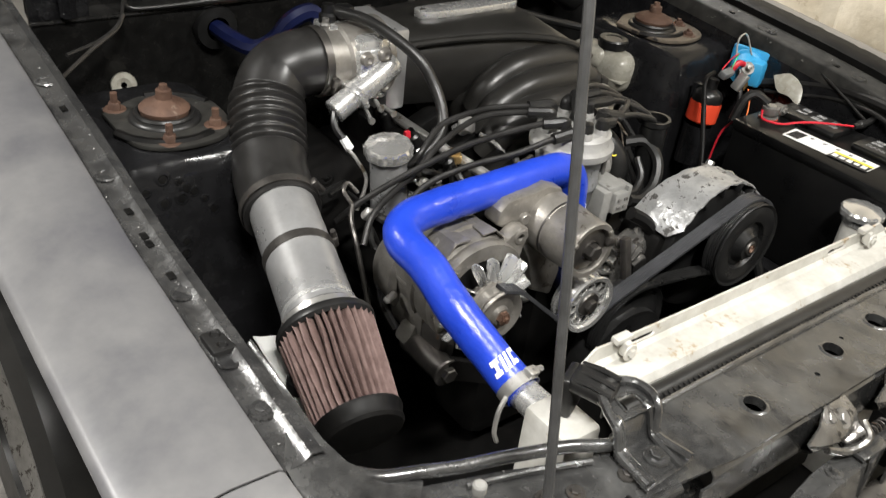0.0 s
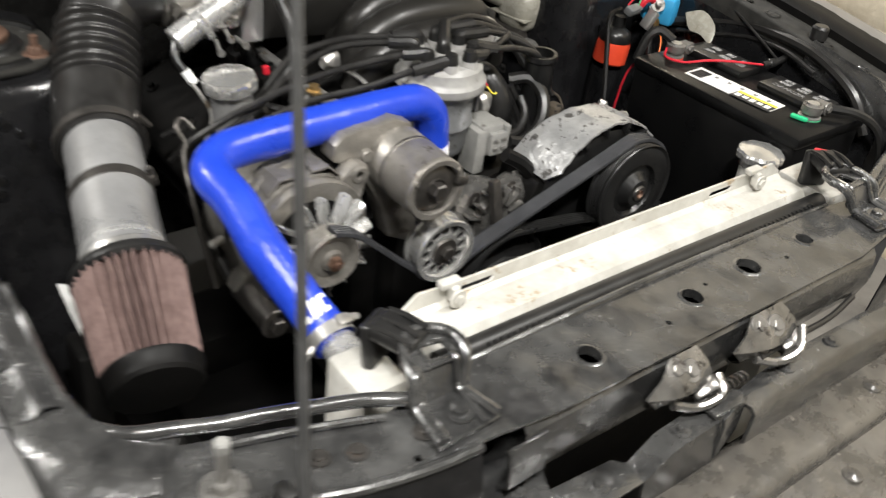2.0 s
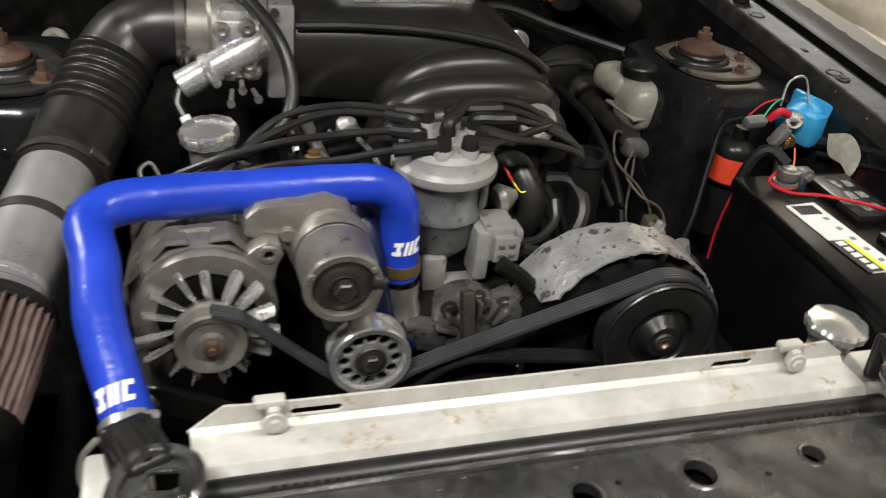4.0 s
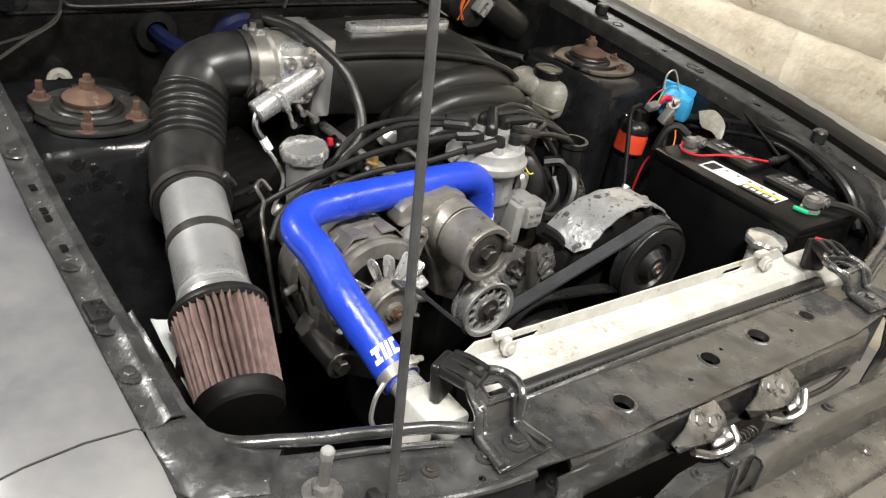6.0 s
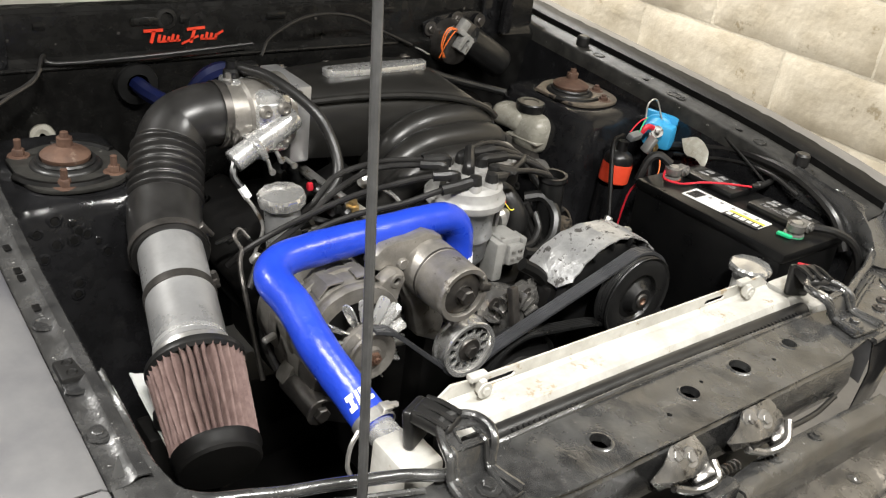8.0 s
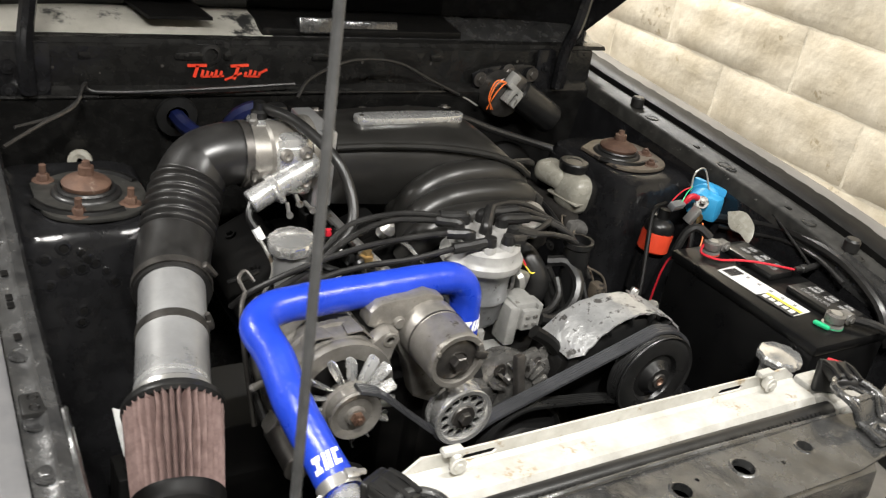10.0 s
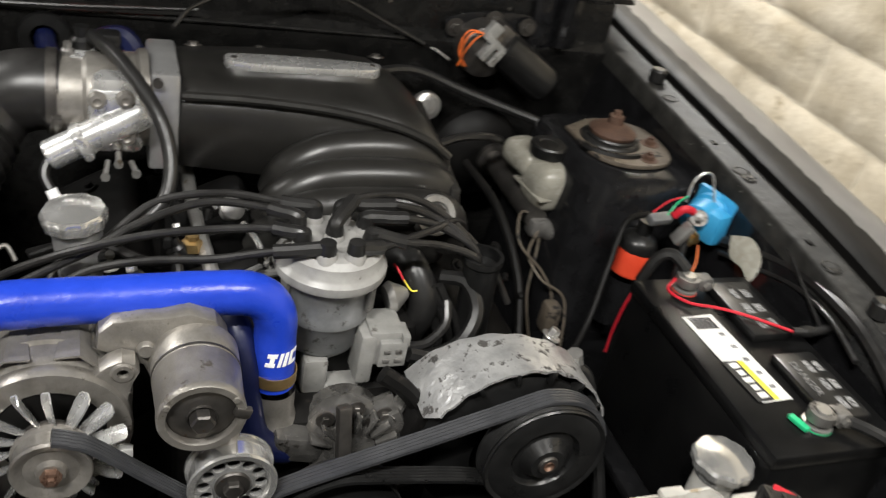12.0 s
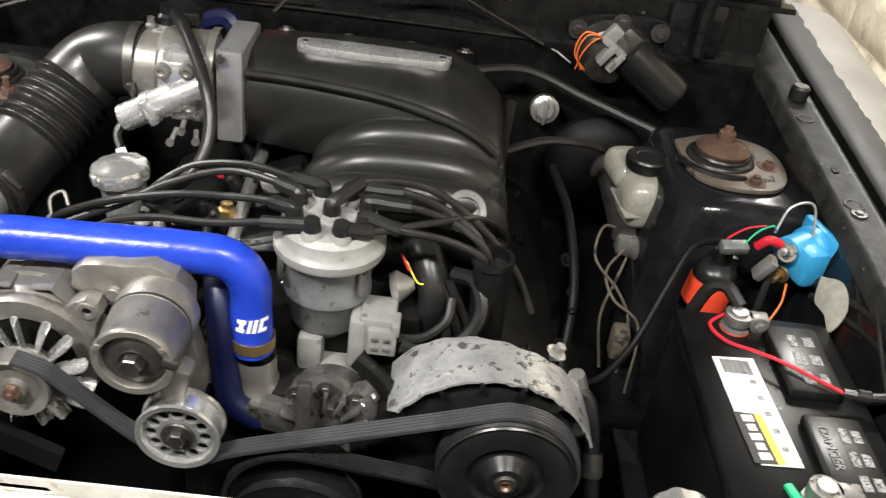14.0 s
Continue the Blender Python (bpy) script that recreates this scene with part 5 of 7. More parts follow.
def build_idler():
    i = thing("idler_pulley", (0.928, 0.80, 0.65), "polished grooved idler pulley with round holes", "pulley")
    c = (0.928, 0.782, 0.692)
    prof = [(0.036, 0.004), (0.0375, 0.0), (0.0435, -0.001), (0.0445, 0.002), (0.0435, 0.004), (0.041, 0.005), (0.041, 0.024), (0.044, 0.026), (0.0445, 0.030), (0.038, 0.032), (0.036, 0.012), (0.036, 0.004)]
    part("rim", lathe(prof, c, (0, 1, 0), 56), CHROME, i)
    holes = []
    for k in range(12):
        a = 2 * math.pi * k / 12
        holes.append(circle(0.0282 * math.cos(a), 0.0282 * math.sin(a), 0.0060, 12))
    part("web", plate(circle(0, 0, 0.0365, 48), 0.006, facing(0) @ Matrix.Identity(4), holes, 0.0008), CHROME, i).location = V(c[0], c[1] + 0.004, c[2]) - V(0.928, 0.80, 0.65)
    part("backing", lathe([(0.036, 0), (0, 0.001)], (c[0], c[1] + 0.016, c[2]), (0, 1, 0), 32), DARK, i)
    part("hub", lathe([(0.008, -0.001), (0.017, -0.001), (0.018, 0.002), (0.018, 0.01)], (c[0], c[1] + 0.003, c[2]), (0, 1, 0), 32), DARK_STEEL, i)
    part("bolt", hexbolt((c[0], c[1] + 0.002, c[2]), (0, -1, 0), 0.010, 0.009), DARK_STEEL, i, "rusty centre bolt")
    return i


def belt(points, width, thick=0.005):
    """A flat belt along points of x, z at the depth y."""
    pts = curve_points(points, 4)
    bm = bmesh.new()
    rows = []
    for k, p in enumerate(pts):
        t = (pts[min(k + 1, len(pts) - 1)] - pts[max(k - 1, 0)]).normalized()
        n = V(t.z, 0, -t.x)
        rows.append([bm.verts.new(p + n * a * thick / 2 + V(0, b * width / 2, 0)) for a, b in ((1, -1), (1, 1), (-1, 1), (-1, -1))])
    for a, b in zip(rows, rows[1:]):
        for k in range(4):
            bm.faces.new((a[k], b[k], b[(k + 1) % 4], a[(k + 1) % 4]))
    bm.faces.new(rows[0])
    bm.faces.new(rows[-1][::-1])
    return bm


def arc(cx, cz, r, a0, a1, y, n=10):
    return [(cx + r * math.cos(radians(a0 + (a1 - a0) * k / n)), y, cz + r * math.sin(radians(a0 + (a1 - a0) * k / n))) for k in range(n + 1)]


def build_steering_pump():
    p = thing("power_steering_pump", (1.27, 0.86, 0.62), "black power steering pump under a worn silver shroud", "pump")
    c = (1.27, 0.772, 0.691)
    pl = part("pulley", lathe([(0.012, -0.004), (0.02, -0.004), (0.024, 0.001), (0.03, 0.008), (0.038, 0.010), (0.042, 0.004), (0.060, 0.002), (0.068, 0.004), (0.0725, 0.002), (0.074, 0.004), (0.073, 0.007), (0.071, 0.009), (0.073, 0.011), (0.071, 0.013), (0.073, 0.015), (0.071, 0.017), (0.073, 0.019), (0.071, 0.021), (0.074, 0.024), (0.074, 0.028), (0.06, 0.03), (0, 0.03)], c, (0, 1, 0), 64), PULLEY_BLACK, p, "black grooved pulley")
    part("hub", lathe([(0.006, -0.006), (0.011, -0.006), (0.0125, -0.003), (0.0125, 0.006)], (c[0], c[1] - 0.001, c[2]), (0, 1, 0), 24), DARK_STEEL, pl)
    part("shaft_end", lathe([(0, -0.003), (0.004, -0.004), (0.0065, -0.007), (0.0065, 0.002)], (c[0], c[1] - 0.001, c[2]), (0, 1, 0), 20), COPPER, pl, "rusty shaft end")
    part("body", lathe([(0.05, 0.0), (0.092, 0.004), (0.106, 0.01), (0.109, 0.018), (0.109, 0.075), (0.095, 0.09), (0, 0.095)], (1.25, 0.818, 0.662), (0, 1, 0), 44), PLASTIC, p)
    rows = []
    for k in range(29):
        u = k / 28
        ang = radians(146 - u * 126)
        r = 0.122
        x, zz = 1.25 + r * math.cos(ang), 0.662 + r * math.sin(ang)
        y0 = 0.815 + 0.006 * min(1, u * 1.8) + 0.0012 * math.sin(k * 2.1)
        y1 = 0.908 - 0.028 * min(1, u * 1.8)
        rows.append([V(x, y0 + (y1 - y0) * j / 4, zz + 0.0012 * math.sin(k * 1.7 + j)) for j in range(5)])
    rows.insert(0, [V(1.139, 0.835 + 0.078 * j / 4, 0.712) for j in range(5)])
    part("shroud", sheet(rows, 0.003), FOIL, p, "scuffed silver sheet shroud", 50)
    for k in range(5):
        ang = radians(120 - k * 22)
        part("fin", box(1.25 + 0.112 * math.cos(ang), 0.828, 0.662 + 0.112 * math.sin(ang), 0.016, 0.02, 0.005, 0.001, (0, -math.degrees(ang), 0)), PLASTIC, p)
    part("shroud_bolt", merge(hexbolt((1.322, 0.915, 0.752), (0.4, 0, 0.9), 0.007, 0.012), box(1.322, 0.915, 0.75, 0.014, 0.014, 0.012, 0.002)), ZINC, p)
    part("rear_support", merge(box(1.15, 0.905, 0.62, 0.02, 0.08, 0.08, 0.005), box(1.165, 0.86, 0.63, 0.03, 0.012, 0.07, 0.004, (0, 25, 0))), DARK, p)
    part("pressure_pipe", tube([(1.345, 0.885, 0.73), (1.365, 0.875, 0.715), (1.375, 0.84, 0.66), (1.38, 0.80, 0.60), (1.385, 0.76, 0.52)], 0.0085, 10), PLASTIC, p, "black pressure pipe")
    part("pipe_joint", lathe([(0.012, -0.014), (0.0125, 0.014)], (1.375, 0.84, 0.66), (0.1, -0.45, -0.85), 12), DARK_STEEL, p)
    part("pipe_nut", lathe([(0, 0.014), (0.01, 0.013), (0.011, -0.01)], (1.348, 0.888, 0.735), (-0.3, 0, 0.9), 8), ZINC, p)
    return p


def belt_thing(points, width, mat, label):
    t = thing("drive_belt", points[0], label, "belt")
    part("belt_body", belt(points, width, 0.0042), mat, t)
    for k in range(5):
        dy = (k - 2) * width / 5
        part("rib", belt([(p[0], p[1] + dy, p[2]) for p in points], width * 0.11, 0.0056), mat, t)


def build_belts():
    y = 0.795
    belt_thing([(0.766, y, 0.7665), *arc(0.765, 0.73, 0.0355, 90, 60, y, 3)[1:], (0.80, y, 0.752), (0.85, y, 0.706), (0.888, y, 0.672), *arc(0.928, 0.692, 0.0445, 200, 285, y, 8)], 0.020, BELT, "grey ribbed belt between alternator and idler")
    up = [(0.955, y, 0.655), (0.985, y, 0.672), (1.05, y, 0.695), (1.13, y, 0.722), (1.205, y, 0.748)]
    belt_thing(up + arc(1.27, 0.691, 0.0765, 112, -20, y, 12)[1:], 0.022, BELT, "grey ribbed belt running to the steering pump")
    belt_thing([(1.335, y, 0.65), (1.29, y, 0.625), (1.2, y, 0.655), (1.12, y, 0.668), *arc(1.05, 0.60, 0.0765, 80, 190, y, 12)], 0.022, PULLEY_BLACK, "dark belt round the water pump pulley")


# ---- intake side ----
def build_intake():
    m = thing("intake_manifold", (1.07, 1.25, 0.72), "satin black upper intake manifold with curved runners", "intake manifold")
    # plenum: cross sections along x with a rounded top
    rows = []
    xs = (0.902, 0.912, 0.95, 1.0, 1.06, 1.12, 1.17, 1.21, 1.237, 1.25)
    for x in xs:
        u = (x - 0.90) / 0.35
        drop = 0.0 if u < 0.7 else ((u - 0.7) / 0.3) ** 2 * 0.055
        front = 1.225 - 0.075 * u
        top = 0.922 + 0.008 * math.sin(u * 3.1) - drop
        rows.append([V(x, front + 0.02, 0.80), V(x, front - 0.002, 0.84), V(x, front - 0.004, top - 0.035), V(x, front + 0.004, top - 0.018), V(x, front + 0.02, top - 0.006), V(x, 1.262, top + 0.002), V(x, 1.31, top + 0.004), V(x, 1.36, top - 0.004), V(x, 1.385, top - 0.018), V(x, 1.395, top - 0.05), V(x, 1.39, 0.80)])
    bm = sheet(rows, 0)
    bm.faces.new([v for v in bm.verts if abs(v.co.x - 0.902) < 1e-5])
    bm.faces.new([v for v in bm.verts if abs(v.co.x - 1.25) < 1e-5])
    part("plenum", bm, INTAKE, m, "", 50)
    # ridge lines along the front shoulder
    part("shoulder_ridge", tube([(0.905, 1.222, 0.909), (0.98, 1.205, 0.915), (1.08, 1.183, 0.916), (1.16, 1.163, 0.908), (1.21, 1.15, 0.893), (1.24, 1.148, 0.872)], 0.006, 8), INTAKE, m)
    # stacked runner arches bending down towards the front
    for k, (yf, zt, x0, x1, r) in enumerate(((1.168, 0.872, 1.035, 1.235, 0.026), (1.13, 0.852, 1.022, 1.24, 0.026), (1.10, 0.828, 1.01, 1.245, 0.026))):
        part("runner", tube([(x0 - 0.012, yf + 0.01, zt - 0.07), (x0 + 0.0, yf, zt - 0.035), (x0 + 0.04, yf - 0.004, zt - 0.008), (x0 + 0.09, yf - 0.004, zt), (x1 - 0.05, yf - 0.004, zt - 0.002), (x1 - 0.012, yf, zt - 0.02), (x1, yf + 0.006, zt - 0.06)], r, 14, 8), INTAKE, m)
    part("runner_base", box(1.13, 1.17, 0.775, 0.24, 0.16, 0.10, 0.03, (0, 0, 0), 3), INTAKE, m)
    part("mounting_flange", box(1.255, 1.24, 0.80, 0.014, 0.28, 0.10, 0.004, (0, 0, -6)), INTAKE, m)
    plug = part("end_plug", lathe([(0, -0.001), (0.016, -0.0015), (0.018, -0.005), (0.0255, -0.006), (0.0268, -0.003), (0.0268, 0.03)], (1.206, 1.074, 0.828), (0.0, 0.88, -0.45), 36), ZINC, m, "zinc core plug")
    # badge
    out = [(0.960, 1.285), (0.964, 1.270), (0.985, 1.262), (1.06, 1.258), (1.145, 1.262), (1.165, 1.270), (1.168, 1.282), (1.16, 1.290), (1.06, 1.296), (0.975, 1.294)]
    out = [(p.x, p.y) for p in curve_points([(*q, 0) for q in out + out[:1]], 4)[:-1]]
    bd = part("badge", plate(out, 0.014, pose(0, 0, 0.9405), (), 0.0012), ALU, m, "brushed silver name badge")
    for k in range(9):
        part("raised_mark", box(1.005 + k * 0.0135, 1.277, 0.9400, 0.007, 0.008, 0.0014, 0.0005), ALU, bd)
    for x in (0.972, 1.158):
        part("screw", lathe([(0, 0.001), (0.004, 0.001), (0.0045, 0)], (x, 1.279, 0.9405), (0, 0, 1), 12), DARK_STEEL, bd)
    for x in (0.93, 1.02, 1.11, 1.19):
        part("bolt", hexbolt((x, 1.375, 0.915), (0, 0.3, 1), 0.007, 0.006), DARK_STEEL, m)
    return m


def build_throttle():
    t = thing("throttle_body", (0.83, 1.25, 0.84), "bright cast aluminium throttle body with idle valve", "throttle body")
    part("spacer", box(0.884, 1.272, 0.874, 0.036, 0.12, 0.13, 0.005), ALU_MATT, t, "grey machined spacer block")
    part("spacer_port", lathe([(0.006, 0), (0.006, 0.006), (0, 0.006)], (0.875, 1.2095, 0.93), (0, -1, 0), 10), DARK_STEEL, t)
    part("bore", lathe([(0.046, -0.06), (0.05, -0.055), (0.05, -0.02), (0.054, -0.015), (0.054, 0.04), (0.06, 0.045), (0.06, 0.055)], (0.81, 1.248, 0.892), (1, 0.02, 0), 36), CAST, t)
    part("body", merge(box(0.83, 1.245, 0.888, 0.06, 0.10, 0.10, 0.012), box(0.822, 1.20, 0.885, 0.05, 0.03, 0.075, 0.008), box(0.80, 1.265, 0.935, 0.05, 0.05, 0.02, 0.006)), ALU, t)
    for dx, dz in ((-0.015, 0.025), (0.016, 0.028), (0.018, -0.02)):
        part("boss", lathe([(0, 0.006), (0.004, 0.007), (0.005, 0.008), (0.009, 0.007), (0.011, 0)], (0.822 + dx, 1.185, 0.89 + dz), (0, -1, 0), 14), CAST, t)
    a, b = V(0.752, 1.181, 0.842), V(0.864, 1.192, 0.902)
    ax = (b - a).normalized()
    iac = part("idle_valve", lathe([(0, 0), (0.016, 0), (0.0185, 0.002), (0.0185, 0.036), (0.0215, 0.037), (0.0215, 0.048), (0.0195, 0.05), (0.0195, 0.118), (0.017, 0.124), (0, 0.125)], a, ax, 32), ALU, t, "polished aluminium idle valve")
    part("valve_flange", box(*(a + ax * 0.043), 0.012, 0.05, 0.036, 0.004, (0, -28, 6)), ALU, iac)
    part("valve_plug", tube([tuple(a + ax * 0.004), (0.748, 1.168, 0.825), (0.757, 1.155, 0.808)], 0.006, 8), PLASTIC, iac)
    part("plug_end", lathe([(0.007, 0), (0.007, 0.02), (0, 0.021)], (0.755, 1.156, 0.812), (0.4, -0.4, -0.8), 8), WHITE_PRINT, iac)
    for p, q in (((0.83, 1.19, 0.845), (0.83, 1.175, 0.838)), ((0.845, 1.19, 0.832), (0.85, 1.17, 0.828)), ((0.818, 1.195, 0.83), (0.815, 1.175, 0.82))):
        part("linkage", merge(tube([p, q], 0.0035, 8), lathe([(0, 0.005), (0.0055, 0.005), (0.0055, 0)], q, (0, -1, 0), 8)), ZINC, t)
    part("top_valve", merge(lathe([(0.013, 0), (0.013, 0.02), (0.009, 0.024), (0.009, 0.036), (0, 0.037)], (0.79, 1.27, 0.935), (0, 0, 1), 16), box(0.82, 1.275, 0.955, 0.03, 0.026, 0.02, 0.006)), PLASTIC, t)
    part("nipple", lathe([(0.007, 0), (0.008, 0.008), (0.005, 0.011), (0.005, 0.018)], (0.775, 1.25, 0.94), (0, 0, 1), 12), CAST_GREY, t)
    part("vacuum_hose", tube([(0.80, 1.27, 0.960), (0.83, 1.215, 0.957), (0.868, 1.15, 0.925), (0.884, 1.115, 0.885), (0.880, 1.085, 0.85), (0.858, 1.068, 0.825), (0.82, 1.065, 0.80)], 0.0085, 12), RUBBER, t, "black rubber breather hose")
    return t


TUBE = [(0.608, 1.062, 0.772), (0.6155, 1.092, 0.779), (0.625, 1.127, 0.79), (0.640, 1.165, 0.808), (0.657, 1.202, 0.832), (0.675, 1.234, 0.857), (0.698, 1.252, 0.880), (0.732, 1.251, 0.894), (0.772, 1.246, 0.897)]


def build_air_intake():
    d = thing("air_intake", (0.57, 0.9, 0.74), "black ribbed intake duct with silver tube and cone filter", "air intake")

    def ribbed(u):
        r = 0.0525 - 0.005 * max(0, (u - 0.55) / 0.45)
        if 0.325 < u < 0.635:
            r += 0.0036 * math.cos((u - 0.325) / 0.31 * 2 * math.pi * 7 + math.pi)
        return r
    part("rubber_duct", tube(TUBE, 0.05, 40, 22, ribbed), RUBBER_SOFT, d, "black ribbed rubber duct", 70)
    clamp_on(d, (0.611, 1.075, 0.775), (0.23, 0.94, 0.22), 0.0535, 0.012, (0.75, -0.3, 0.6), DARK_STEEL, "dark steel band clamp")
    clamp_on(d, (0.757, 1.246, 0.897), (1, 0, 0), 0.0495, 0.012, (0.1, -0.9, -0.3), DARK_STEEL, "dark steel band clamp")
    a, b = V(0.610, 1.072, 0.780), V(0.5615, 0.873, 0.7345)
    ax = (b - a).normalized()
    L = (b - a).length
    part("metal_tube", lathe([(0.044, -0.02), (0.0445, 0.0), (0.0445, L * 0.44), (0.0425, L * 0.45), (0.0425, L * 0.48), (0.0455, L * 0.49), (0.0455, L + 0.01)], a, ax, 44), ALU_MATT, d, "matt aluminium meter tube")
    clamp_on(d, tuple(a + ax * L * 0.47), ax, 0.0455, 0.013, (0.85, -0.1, 0.3), DARK_STEEL, "dark clamp round the tube")
    part("tube_bead", band(tuple(a + ax * (L - 0.02)), ax, 0.0455, 0.006, 0.001), ALU, d)
    # cone filter
    e = V(0.5365, 0.745, 0.687)
    fa = (e - b).normalized()
    FL = (e - b).length
    f = part("filter_base", lathe([(0.045, -0.012), (0.048, -0.012), (0.048, 0.0), (0.058, 0.002), (0.0605, 0.006), (0.0605, 0.012), (0.056, 0.016)], b, fa, 48), RUBBER, d, "black rubber filter collar")
    part("collar_clamp", band(tuple(b - fa * 0.006), fa, 0.048, 0.009), ZINC, f, "steel clamp on the filter neck")
    x, y, z = frame_on(fa)
    bm = bmesh.new()
    rings = []
    n = 36
    rnd = random.Random(3)
    wob = [rnd.uniform(-0.25, 0.25) for _ in range(n)]
    wob2 = [rnd.uniform(-0.3, 0.3) for _ in range(n)]
    for i in range(15):
        u = i / 14
        base = 0.0555 - 0.0085 * u
        ring = []
        for k in range(n * 4):
            p = k // 4
            amp = (-0.017, -0.001, 0.0034, -0.001)[k % 4]
            ang = 2 * math.pi * (k + (wob[p] * math.sin(u * 5 + p) + wob2[p] * math.sin(u * 9)) * 2.0) / (n * 4)
            rr = base + amp
            ring.append(bm.verts.new(b + z * (0.012 + u * (FL - 0.022)) + (x * math.cos(ang) + y * math.sin(ang)) * rr))
        rings.append(ring)
    for p, q in zip(rings, rings[1:]):
        for k in range(n * 4):
            k2 = (k + 1) % (n * 4)
            bm.faces.new((p[k], q[k], q[k2], p[k2]))
    part("pleats", bm, COTTON, d, "faded red pleated cotton", 25)
    part("end_cap", lathe([(0.0495, 0), (0.052, 0.001), (0.052, 0.006), (0.049, 0.012), (0.049, 0.020), (0.046, 0.024), (0.02, 0.0255), (0, 0.026)], e - fa * 0.014, fa, 48), DARK, d, "black rubber end cap")
    return d


